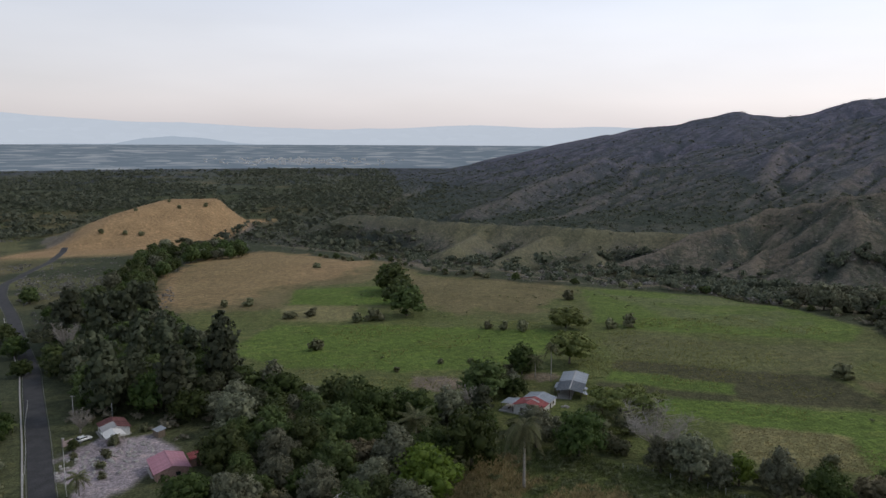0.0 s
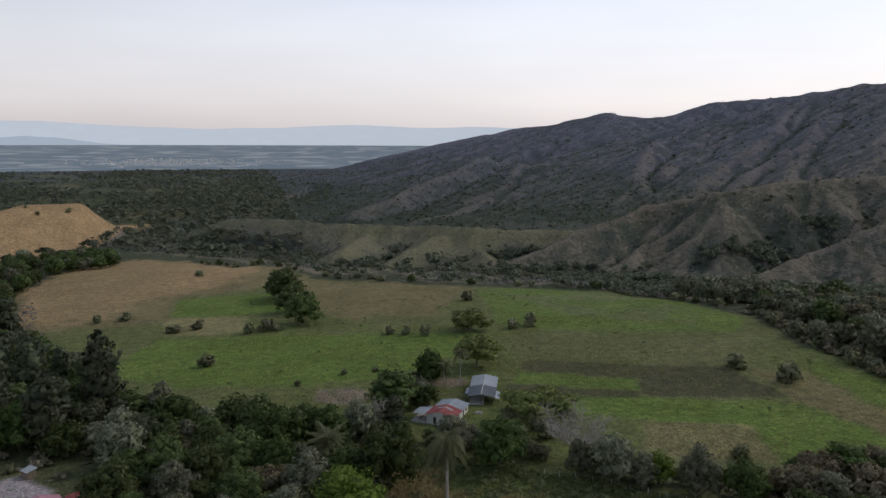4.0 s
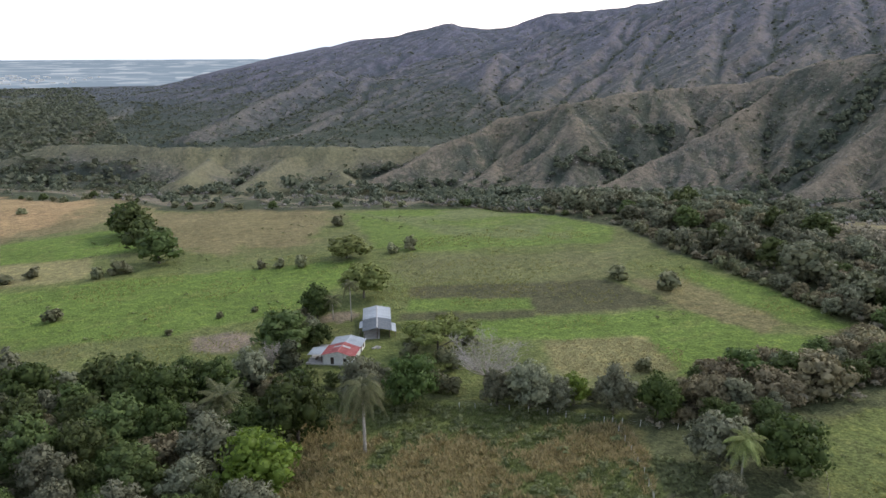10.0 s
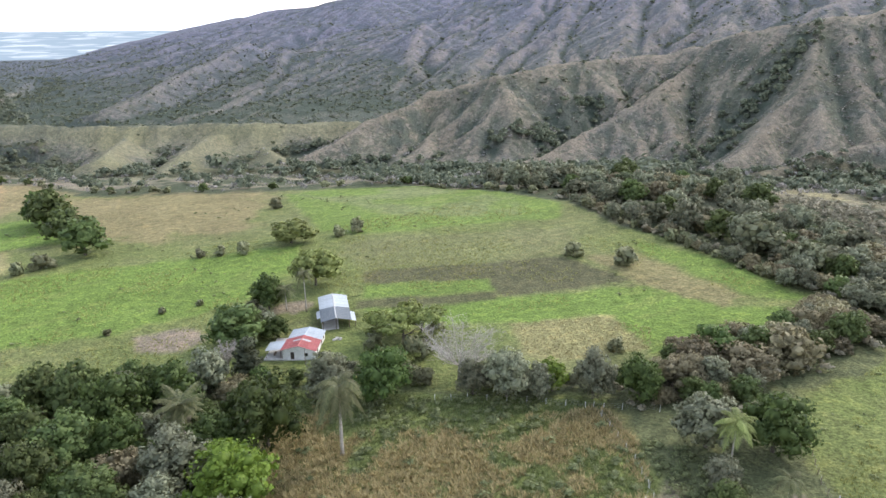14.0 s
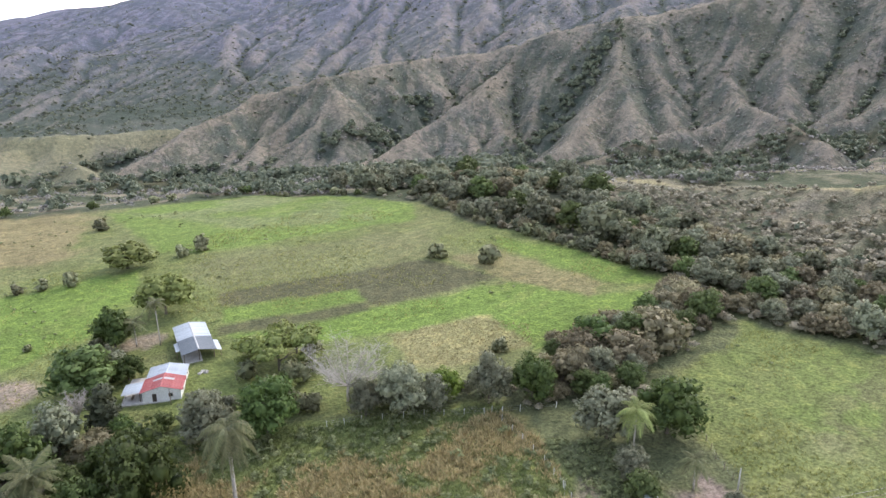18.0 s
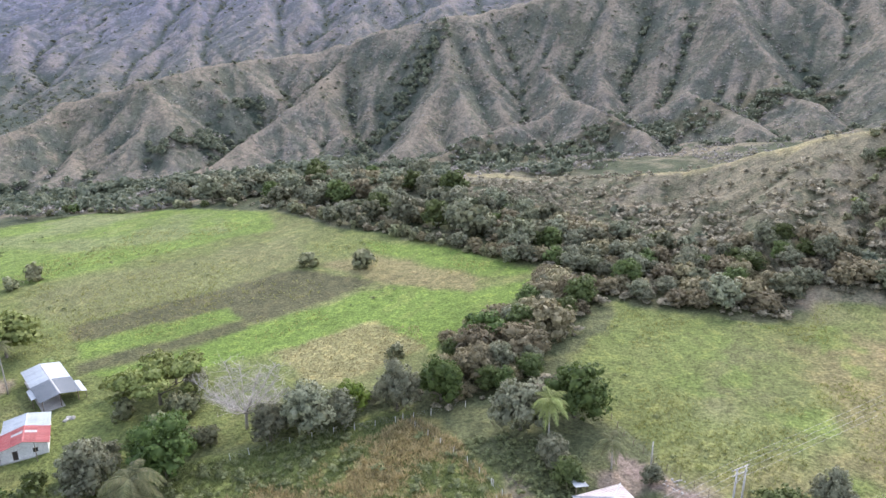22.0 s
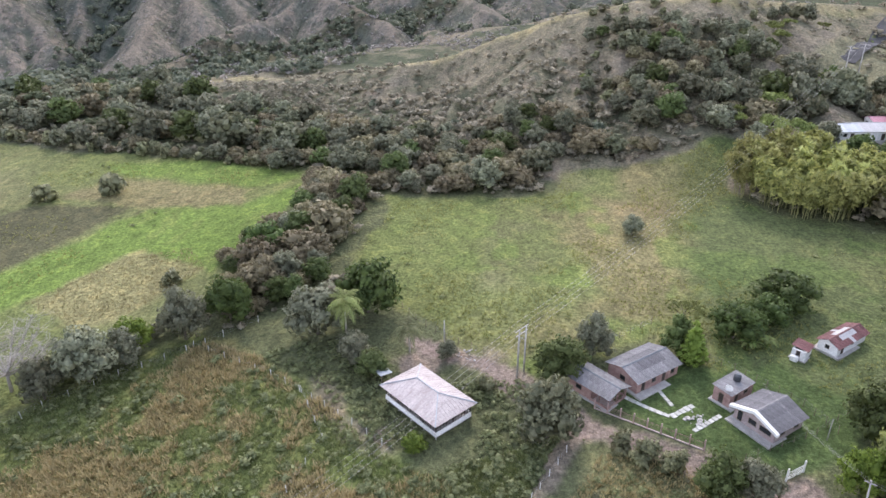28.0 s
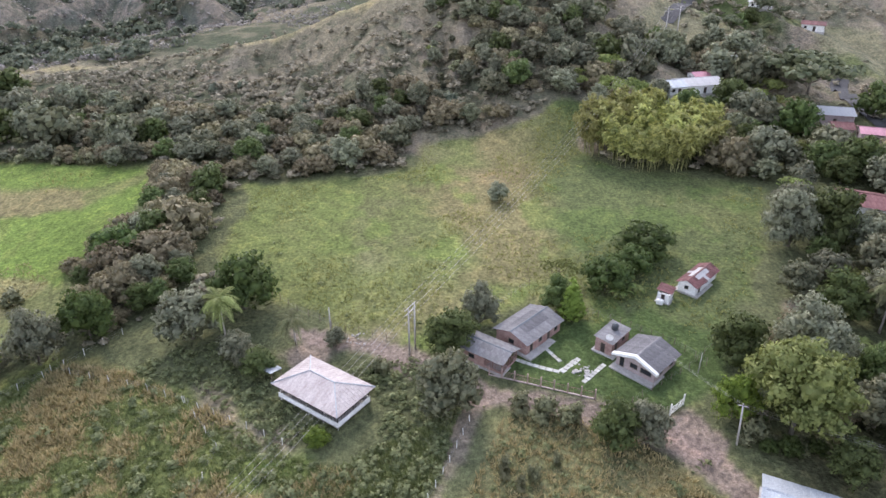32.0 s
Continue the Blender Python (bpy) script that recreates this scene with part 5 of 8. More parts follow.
def fill(poly, count, kinds, lo, hi, group, seed, loose=0.6, squat=1.0):
    rng = random.Random(seed)
    xs, ys = [p[0] for p in poly], [p[1] for p in poly]
    made = tries = 0
    while made < count and tries < count * 25:
        tries += 1
        x, y = rng.uniform(min(xs), max(xs)), rng.uniform(min(ys), max(ys))
        ax, ay = np.array([x]), np.array([y])
        wide = rng.uniform(lo, hi)
        if inside(poly, ax, ay)[0] < wide * 0.25 or along(ROAD_LINE, ax, ay)[0][0] < 5 + wide * 0.4 or not free(x, y, wide / 2, loose):
            continue
        kind = rng.choice(kinds)
        h, w = SHAPES[kind]
        plant(kind, x, y, wide * h / w * rng.uniform(0.85, 1.15) * squat, wide, group, rng=rng)
        made += 1


ROAD_WOOD = [(-140, 335), (-122, 305), (-88, 256), (-60, 214), (-36, 201), (-40, 182), (-62, 184), (-78, 186), (-96, 188), (-110, 196), (-130, 228), (-158, 272), (-185, 325)]
fill(ROAD_WOOD, 130, ["mango", "round", "grey", "saman", "round", "column", "mango"], 8, 15, "trees of the roadside wood", 21, 0.52)
fill([(-66, 186), (-36, 200), (0, 190), (17, 176), (6, 160), (0, 135), (4, 108), (-20, 108), (-50, 116), (-66, 140), (-58, 166)], 58, ["mango", "round", "grey", "round", "russet"], 7, 13,
     "trees of the near wood", 22, 0.68)
fill([(84, 136), (97, 143), (105, 141), (124, 134), (150, 140), (141, 116), (122, 117), (103, 119), (94, 114), (86, 116), (79, 121), (74, 130)], 46, ["russet", "russet", "grey", "round", "russet"],
     5, 11, "trees of the hedge", 23, 0.5)
HILL_FOOT = [(138, 113), (138, 92), (143, 73), (157, 70), (163, 59), (166, 41), (178, 44), (181, 58), (191, 72), (184, 95), (190, 118), (194, 148), (212, 184), (198, 190), (172, 175), (160, 160), (152, 140)]
fill(HILL_FOOT, 150, ["russet", "grey", "russet", "grey", "bigleaf", "round", "russet"], 4.5, 10.5, "trees of the wooded hill foot", 24, 0.5, 0.9)
fill([(180, 60), (186, 36), (166, 24), (150, 22), (152, -2), (130, -4), (122, -16), (98, -6), (78, 6), (60, 12), (44, 10), (28, 8), (20, -20), (60, -55), (130, -75), (215, -60), (216, -15), (200, 18), (192, 34)],
     185, ["bigleaf", "acacia", "grey", "round", "russet", "grey", "grey"], 6, 13, "trees of the wood round the village", 25, 0.56)
fill([(192, 76), (206, 68), (240, 70), (264, 62), (248, 32), (222, 36), (204, 44), (190, 54)], 30, ["bush", "grey", "bush", "acacia"], 3.0, 5.4, "pale bushes on the slope above the pasture", 36, 0.5)
fill([(228, -2), (246, 26), (276, 10), (278, -40), (262, -34), (240, -12)], 14, ["grey", "acacia", "bush", "acacia"], 4.5, 8, "trees round the upper lawn", 37, 0.55)
fill([(214, -36), (230, -62), (250, -80), (262, -74), (240, -52), (226, -34)], 12, ["round", "grey", "saman"], 5, 8, "trees round the upper lawn", 38, 0.6)
fill([(50, 20), (38, 26), (38, 14), (50, 9)], 16, ["round", "mango", "bush"], 2.2, 4.5, "bushes under the great tree", 39, 0.4)
fill([(16, 179), (36, 165), (53, 150), (70, 136), (76, 138), (60, 152), (40, 168), (22, 184)], 26, ["grey", "round", "bush", "grey"], 3.5, 7.5, "trees of the hedge", 26, 0.5)
fill([(-38, 203), (-14, 200), (2, 194), (18, 178), (12, 174), (-2, 186), (-36, 197)], 16, ["round", "bush", "mango"], 4, 8, "trees of the near wood", 27, 0.5)
fill([(150, 142), (157, 180), (160, 212), (163, 240), (172, 270), (178, 268), (172, 238), (168, 210), (166, 178), (160, 142)], 46, ["bush", "grey", "russet", "bush"], 3.5, 7.5, "bushes along the field's edge", 28, 0.55)
fill([(-100, 552), (-38, 497), (-14, 450), (30, 417), (72, 391), (142, 364), (155, 328), (174, 272), (180, 274), (162, 334), (146, 374), (74, 400), (32, 426), (-10, 460), (-34, 506), (-98, 562)], 64,
     ["bush", "bush", "round"], 3.5, 7.5, "bushes along the field's edge", 29, 0.55, 0.8)
fill([(13, 212), (24, 232), (36, 236), (34, 222), (24, 210), (18, 198), (12, 197)], 14, ["round", "mango", "bush", "grey"], 4, 8, "trees round the farm", 30, 0.5)
fill([(46, 196), (58, 190), (60, 176), (44, 166), (38, 172), (40, 186)], 9, ["acacia", "acacia", "bush"], 5, 9, "trees round the farm", 31, 0.5)
fill([(-190, 332), (-150, 352), (-182, 445), (-196, 540), (-150, 596), (-210, 640), (-262, 612), (-232, 508), (-204, 410)], 70, ["round", "mango", "round", "bush"], 6, 11,
     "trees of the wood below the golden hill", 32, 0.6)
fill([(-84, 143), (-92, 160), (-97, 172), (-92, 174), (-86, 160), (-80, 150)], 8, ["bush", "round"], 2.5, 4.5, "bushes in the stony yard", 33, 0.6)
fill([(-128, 210), (-118, 186), (-104, 160), (-94, 142), (-75, 112), (-85, 108), (-118, 150), (-140, 200)], 34, ["round", "bush", "grey", "mango"], 3.5, 8, "trees along the road", 34, 0.55)
fill([(-150, 236), (-186, 290), (-222, 345), (-268, 408), (-258, 416), (-212, 352), (-176, 297), (-140, 243)], 30, ["round", "mango", "grey"], 5, 9, "trees along the road", 35, 0.55)
fill([(-144, 240), (-136, 226), (-126, 226), (-136, 246), (-172, 296), (-206, 344), (-250, 400), (-240, 402), (-196, 340), (-160, 292)], 26, ["round", "mango", "saman"], 6, 11, "trees along the road", 36, 0.5)


fill([(-200, 400), (-230, 505), (-264, 605), (-240, 640), (-180, 612), (-152, 552), (-186, 500), (-178, 440), (-160, 366), (-168, 340), (-196, 360)], 66, ["mango", "round", "grey", "saman", "round"], 8, 14,
     "trees of the wood below the golden hill", 41, 0.55)
for x, y, kind, tall, wide in ((-152.5, 262.5, "saman", 12, 17), (-141, 245, "round", 10, 11), (-133, 233.5, "round", 9, 10), (-166, 262, "mango", 10, 11), (-158, 284, "saman", 13, 16), (-186, 287, "round", 9, 11), (-148, 236, "mango", 7, 8)):
    plant(kind, x, y, tall, wide, "trees along the road", rng=r1)
for x, y, wide in ((-85.5, 171.6, 4.5), (-83.5, 164, 4.0), (-82.0, 157.8, 3.4), (-79, 152.5, 2.8), (-81.7, 181, 3.5), (-91.5, 163.5, 2.8)):
    plant("bush", x, y, wide * 0.75, wide, "bushes in the stony yard", "low green bush growing in the stony yard", r1)
bare_tree(-98.6, 180.5, 6.0, 6.5, 16, label="small pale grey leafless tree beside the car")
for x, y, wide in ((-329.7, 669.4, 7), (-309.6, 675.1, 6), (-295.5, 677.9, 7), (-284.8, 753.3, 6), (-300, 765, 5), (-262, 770, 7), (-318, 720, 5)):
    plant("bush", x, y, wide * 0.8, wide, "bushes on the golden hill", "dark bush on the dry golden hillside", r1)
fill([(240, 60), (240, 14), (224, -8), (204, 0), (188, 8), (172, 24), (176, 46), (200, 60)], 70, ["grey", "bigleaf", "grey", "russet", "bigleaf", "round"], 5, 10, "trees of the slope above the pasture", 43, 0.55, 0.9)
VALE = [(156, 142), (160, 180), (166, 240), (178, 272), (166, 330), (196, 372), (244, 330), (262, 276), (236, 230), (216, 184), (192, 150)]
fill(VALE, 100, ["russet", "grey", "bigleaf", "grey", "grey", "saman", "round"], 7, 14, "trees of the wooded valley", 38, 0.52, 0.9)


# ---- scrub and far woods, too many to count
def scatter(name, x, y, z, wide, tall, mat, seed, rough=True, label="", leaf=34, fine=1.0):
    rng = np.random.default_rng(seed)
    n = len(x)
    variants = []
    for k in range(6):
        lob = [(rng.uniform(-.25, .25), rng.uniform(-.25, .25), 0.45 + rng.uniform(-.1, .2), 0.36, 0.36, 0.42) for _ in range(3 if rough else 1)]
        if not rough:
            lob = [(0, 0, 0.42, 0.48, 0.48, 0.5)]
        hv, hn, polys = np.zeros((0, 3)), np.zeros((0, 3)), []
        for count, near_, far_, big_ in ((leaf, 0.8, 1.15, 0.27 * fine), (leaf // 2, 0.25, 0.8, 0.46 * fine)):
            d = rng.normal(0, 1, (count, 3))
            d /= np.linalg.norm(d, axis=1, keepdims=True)
            d[:, 2] = np.abs(d[:, 2])
            L = np.array(lob)[rng.integers(0, len(lob), count)]
            lv, lq = leaf_quads(rng, L[:, :3] + d * L[:, 3:] * rng.uniform(near_, far_, (count, 1)), d, big_, 0.6)
            polys.append(np.concatenate([lq[:, [0, 1, 2]], lq[:, [0, 2, 3]]]) + len(hv))
            hv, hn = np.concatenate([hv, lv]), np.concatenate([hn, np.repeat(d, 4, 0)])
        variants.append((hv, hn, np.concatenate(polys)))
    vs, ns, fs, off = [], [], [], 0
    which = rng.integers(0, 6, n)
    a = rng.uniform(0, 6.28, n)
    for k in range(6):
        hv, hn, hf = variants[k]
        sel = np.where(which == k)[0]
        if not len(sel):
            continue
        c, s = np.cos(a[sel])[:, None], np.sin(a[sel])[:, None]
        w = wide[sel][:, None]
        X = (hv[:, 0] * c - hv[:, 1] * s) * w + x[sel][:, None]
        Y = (hv[:, 0] * s + hv[:, 1] * c) * w + y[sel][:, None]
        Z = hv[:, 2] * tall[sel][:, None] + z[sel][:, None]
        vs.append(np.stack([X, Y, Z], -1).reshape(-1, 3))
        ns.append(np.stack([hn[:, 0] * c - hn[:, 1] * s, hn[:, 0] * s + hn[:, 1] * c, np.broadcast_to(hn[:, 2], X.shape)], -1).reshape(-1, 3))
        fs.append((hf[None] + (np.arange(len(sel)) * len(hv))[:, None, None] + off).reshape(-1, 3))
        off += len(sel) * len(hv)
    co, tri = np.concatenate(vs), np.concatenate(fs)
    me = bpy.data.meshes.new(name)
    me.vertices.add(len(co))
    me.vertices.foreach_set("co", co.ravel())
    me.loops.add(tri.size)
    me.loops.foreach_set("vertex_index", tri.ravel().astype(np.int32))
    me.polygons.add(len(tri))
    me.polygons.foreach_set("loop_start", np.arange(0, tri.size, 3, dtype=np.int32))
    me.polygons.foreach_set("loop_total", np.full(len(tri), 3, dtype=np.int32))
    me.update(calc_edges=True)
    me.materials.append(mat)
    return tagged(new(name, round_shading(me, np.concatenate(ns))), label, "vegetation", kind="stuff")


def hollow(x, y):
    """How deep in a gully each place lies, and its height."""
    wet = np.zeros(x.shape)
    z = ground(x, y, wet)
    return wet, z


def sow(n, r0, r1, a0, a1, seed, power=1.0):
    rng = np.random.default_rng(seed)
    r = (r0 ** power + (r1 ** power - r0 ** power) * rng.random(n)) ** (1 / power)
    a = np.radians(rng.uniform(a0, a1, n))
    return CX + r * np.sin(a), CY + r * np.cos(a), rng


def open_ground(x, y):
    """Places kept free of scrub: fields, pasture, lots, the terrace top and the golden hill."""
    m = (inside(FIELD, x, y) > -2) | (inside(PASTURE, x, y) > -2) | (inside(LOT, x, y) > -3) | (inside(DRY_LOT, x, y) > -3) | (inside(GARDEN, x, y) > -4) | (inside(YARD, x, y) > -2)
    m |= along(ROAD_LINE, x, y)[0] < 7
    for c in CLEAR:
        m |= np.hypot(x - c[0], y - c[1]) < c[2]
    m |= (along(CREST["golden"], x, y)[0] < 95) & (x < -228)
    return m


x, y, g = sow(80000, 120, 800, -34, 125, 61, 1.5)
x2, y2, g2 = sow(9000, 140, 340, 35, 125, 67, 1.5)
x, y = np.concatenate([x, x2]), np.concatenate([y, y2])
hol, z = hollow(x, y)
stream_d = along(STREAM, x, y)[0]
n1 = fbm(x, y, 26, 101, 4)
chance = 0.30 + 0.75 * ramp(0.35, 0.8, hol) + 0.35 * (1 - ramp(10, 24, stream_d)) + 0.3 * n1 - 0.2 * ramp(0.2, 0.05, hol)
chance = np.where(inside(HILL_FOOT, x, y) > 0, 0.5, chance)
vale = (z < -14) & (x > -140) & (y > 120) & (stream_d < 150) & (hol < 0.05) & (x < 330) & (along(STREAM, x, y)[3] > 0)
chance = np.where(vale, np.where(x > 130, 0.6, 0.3) + 0.4 * n1, chance)
chance = np.where((along(CREST["shoulder"], x, y)[0] < 120) & (y < 230) & (y > 15), np.maximum(chance, 0.28 + 0.5 * n1), chance)
chance = np.where((x < -60) & (y > 300), 0.10 + 0.6 * ramp(0.0, 0.5, n1), chance)
chance = np.where(along(CREST["shoulder"], x, y)[0] < 14, chance * 0.3, chance)
for nm in ("terrace", "terrace_a", "terrace_b", "terrace_c"):
    d = along(CREST[nm], x, y)[0]
    chance = np.where(d < (18 if nm == "terrace" else 22), 0.02 + 0.35 * ramp(0.4, 0.9, hol), chance)
chance = np.where((x < 170) & (y > 425) & (x > -190) & (hol < 0.55), chance * 0.3, chance)
chance = np.where(inside(VALE, x, y) > 0, 0.12, chance)
draw = np.full(x.shape, 99.0)
for line in DRAWS:
    draw = np.minimum(draw, along(line, x + 5 * n1, y)[0])
chance = np.where(draw < 9 + 9 * n1, 0.55, chance)
keep = (g.random(len(x)) < chance) & ~open_ground(x, y)
draw = draw[keep]
x, y, z, hol, stream_d = x[keep], y[keep], z[keep], hol[keep], stream_d[keep]
dist = np.hypot(x - CX, y - CY)
wide = g.uniform(1.2, 3.2, len(x)) * (1 + 1.1 * ramp(0.4, 0.8, hol) + 0.9 * (1 - ramp(14, 32, stream_d)))
wide = np.where(draw < 16, g.uniform(2.6, 7.5, len(x)), wide)
wide = np.where(vale[keep], wide * g.uniform(1.1, 2.2, len(x)), wide)
woody = wide > 4.4
near = ~woody & (dist < 330)
far = ~woody & (dist >= 330)
scatter("scrub", x[near], y[near], z[near] - 0.2, wide[near] * 1.1, wide[near] * g.uniform(0.6, 0.95, near.sum()), SCRUB_C, 62, True, "scattered grey-green scrub on the hillsides", 20)
scatter("hill_scrub", x[far], y[far], z[far] - 0.2, wide[far] * 1.1, wide[far] * g.uniform(0.6, 0.95, far.sum()), SCRUB_A, 66, False, "low scattered scrub on the mountain ribs", 7)
scatter("gallery_woods", x[woody], y[woody], z[woody] - 0.4, wide[woody] * 1.25, wide[woody] * g.uniform(0.8, 1.15, woody.sum()), SCRUB_B, 63, True, "dark green woods filling the stream valleys", 40, 0.76)

x, y, g = sow(56000, 620, 2500, -36, 75, 64, 1.2)
hol, z = hollow(x, y)
n1, n3 = fbm(x, y, 60, 101, 3), fbm(x, y, 260, 141, 2)
chance = 0.18 + 0.55 * ramp(0.3, 0.9, hol) + 0.15 * n1 + 0.5 * (1 - ramp(40, 130, along(STREAM, x, y)[0]))
chance = np.where((y > 780) & (x < 480) & (z < 10), np.maximum(chance, 0.6 + 0.4 * n1), chance)
chance = np.where((x + 0.1 * y < 60) & (y > 700), 0.85 + 0.4 * n3 - 0.7 * ramp(0.05, 0.35, fbm(x, y, 150, 77, 3)) * ramp(-130, -230, x + 0.03 * y), chance)
for nm in ("terrace", "terrace_a", "terrace_b", "terrace_c"):
    chance = np.where(along(CREST[nm], x, y)[0] < 22, 0.02, chance)
keep = (g.random(len(x)) < chance) & ~open_ground(x, y)
x, y, z, hol = x[keep], y[keep], z[keep], hol[keep]
flat = (x + 0.1 * y < 60) & (y > 700)
wide = g.uniform(3.0, 7.0, len(x)) * (1 + 0.5 * ramp(0.4, 0.9, hol) + 1.2 * flat)
scatter("far_woods", x, y, z - 0.5, wide, wide * g.uniform(0.5, 0.8, len(x)), SCRUB_B, 65, False, "dark woods and scrub on the far slopes", 6)

# ================================================================ houses
WHITE = material("white_wall", [(0.70, 0.69, 0.66), (0.82, 0.81, 0.79)], 1.5, 0.85, bump=0.15, spread=0.04)
BRICK = material("brick_wall", [(0.29, 0.175, 0.15), (0.41, 0.28, 0.245)], 0.9, 0.9, bump=0.4, spread=0.1)
MAUVE = material("plaster_wall", [(0.36, 0.28, 0.27), (0.46, 0.38, 0.36)], 1.2, 0.9, bump=0.3)
CONCRETE = material("concrete", [(0.34, 0.32, 0.30), (0.48, 0.46, 0.43)], 1.4, 0.9, bump=0.35)
ZINC = material("zinc_sheet", [(0.33, 0.36, 0.39), (0.44, 0.47, 0.50)], 2.2, 0.55, 0.35, 0.1, spread=0.10)
PALE_SHEET = material("pale_sheet", [(0.36, 0.355, 0.355), (0.47, 0.46, 0.455)], 2.5, 0.6, 0.1, 0.1, spread=0.06)
DARK_SHEET = material("dark_sheet", [(0.10, 0.115, 0.13), (0.15, 0.165, 0.18)], 2.0, 0.5, 0.2, 0.1, spread=0.06)
GREY_TILE = material("fibre_cement", [(0.14, 0.136, 0.138), (0.27, 0.262, 0.265)], 1.6, 0.9, 0.0, 0.4, spread=0.12)
RED_SHEET = material("red_sheet", [(0.27, 0.06, 0.058), (0.38, 0.13, 0.125)], 1.8, 0.6, 0.1, 0.1, spread=0.16)
RUST_SHEET = material("rusty_sheet", [(0.11, 0.045, 0.045), (0.22, 0.11, 0.105)], 1.2, 0.75, 0.1, 0.2, spread=0.25)
HIP_SHEET = material("pinkish_sheet", [(0.37, 0.315, 0.30), (0.50, 0.45, 0.43)], 1.6, 0.6, 0.1, 0.1, stretch=(1.6, 0.5, 1), spread=0.05)
DARK_TILE = material("dark_fibre_cement", [(0.105, 0.10, 0.105), (0.19, 0.185, 0.19)], 1.4, 0.9, 0.0, 0.4, spread=0.12)
PINK_SHEET = material("pink_sheet", [(0.44, 0.21, 0.26), (0.54, 0.29, 0.34)], 2.5, 0.6, 0.1, 0.1, spread=0.06)
WOOD = material("weathered_wood", [(0.16, 0.12, 0.09), (0.26, 0.21, 0.16)], 0.5, 0.9, bump=0.4, stretch=(1, 1, 0.2))
POST_WHITE = material("whitewashed_post", [(0.58, 0.57, 0.53), (0.72, 0.71, 0.68)], 0.4, 0.9, bump=0.3)
GLASS = material("dark_glass", [(0.02, 0.022, 0.025), (0.035, 0.037, 0.04)], 1.0, 0.12, bump=0.0, spec=0.5)
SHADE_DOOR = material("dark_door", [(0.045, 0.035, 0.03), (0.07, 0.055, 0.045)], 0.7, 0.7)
BLUE_TARP = material("blue_tarp", [(0.05, 0.16, 0.36), (0.08, 0.24, 0.46)], 0.8, 0.5)
TEAL_TARP = material("teal_tarp", [(0.05, 0.30, 0.28), (0.08, 0.42, 0.36)], 0.8, 0.5)


def box(bm, x0, y0, z0, x1, y1, z1):
    v = [bm.verts.new(p) for p in ((x0, y0, z0), (x1, y0, z0), (x1, y1, z0), (x0, y1, z0), (x0, y0, z1), (x1, y0, z1), (x1, y1, z1), (x0, y1, z1))]
    for f in ((3, 2, 1, 0), (4, 5, 6, 7), (0, 1, 5, 4), (1, 2, 6, 5), (2, 3, 7, 6), (3, 0, 4, 7)):
        bm.faces.new([v[k] for k in f])


def block(name, size, mat, parent, at, label="", bevel=0.015):
    bm = bmesh.new()
    box(bm, -size[0] / 2, -size[1] / 2, 0, size[0] / 2, size[1] / 2, size[2])
    if bevel:
        bmesh.ops.bevel(bm, geom=bm.edges[:], offset=min(bevel, min(size) * 0.2), segments=1, affect="EDGES")
    ob = part(name, bm, mat, parent, label)
    ob.location = at
    return ob


def holed_wall(bm, length, high, thick, holes):
    """A wall along x from 0, with openings (x0, x1, z0, z1) right through it."""
    xs = sorted({0, length, *[h[0] for h in holes], *[h[1] for h in holes]})
    for a, b in zip(xs[:-1], xs[1:]):
        cut = sorted((h[2], h[3]) for h in holes if h[0] < b - 1e-4 and h[1] > a + 1e-4)
        z = 0.0
        for lo, hi in cut:
            if lo > z + 1e-4:
                box(bm, a, -thick / 2, z, b, thick / 2, lo)
            z = hi
        if high > z + 1e-4:
            box(bm, a, -thick / 2, z, b, thick / 2, high)


def wall_part(root, name, x, y, turn, length, high, mat, holes=(), thick=0.18, fill_glass=True, z=0.0):
    """A wall with its windows and doors, placed in its house."""
    bm = bmesh.new()
    holed_wall(bm, length, high, thick, list(holes))
    bmesh.ops.remove_doubles(bm, verts=bm.verts[:], dist=1e-4)
    w = part(name, bm, mat, root)
    w.matrix_local = pose(x, y, z, 0, 0, turn)
    for x0, x1, z0, z1 in holes:
        door = z0 < 0.1
        fr = bmesh.new()
        t = 0.06
        for q in ((x0, x0 + t, z0, z1), (x1 - t, x1, z0, z1), (x0 + t, x1 - t, z1 - t, z1)) + (() if door else ((x0 + t, x1 - t, z0, z0 + t),)):
            box(fr, q[0], -thick / 2 - 0.02, q[2], q[1], thick / 2 + 0.02, q[3])
        f = part("door_frame" if door else "window_frame", fr, WOOD, w)
        pn = bmesh.new()
        box(pn, x0 + t, -0.02, z0 + (0 if door else t), x1 - t, 0.02, z1 - t)
        part("door_leaf" if door else "pane", pn, SHADE_DOOR if door else GLASS, w)
    return w


SHEETS = {}


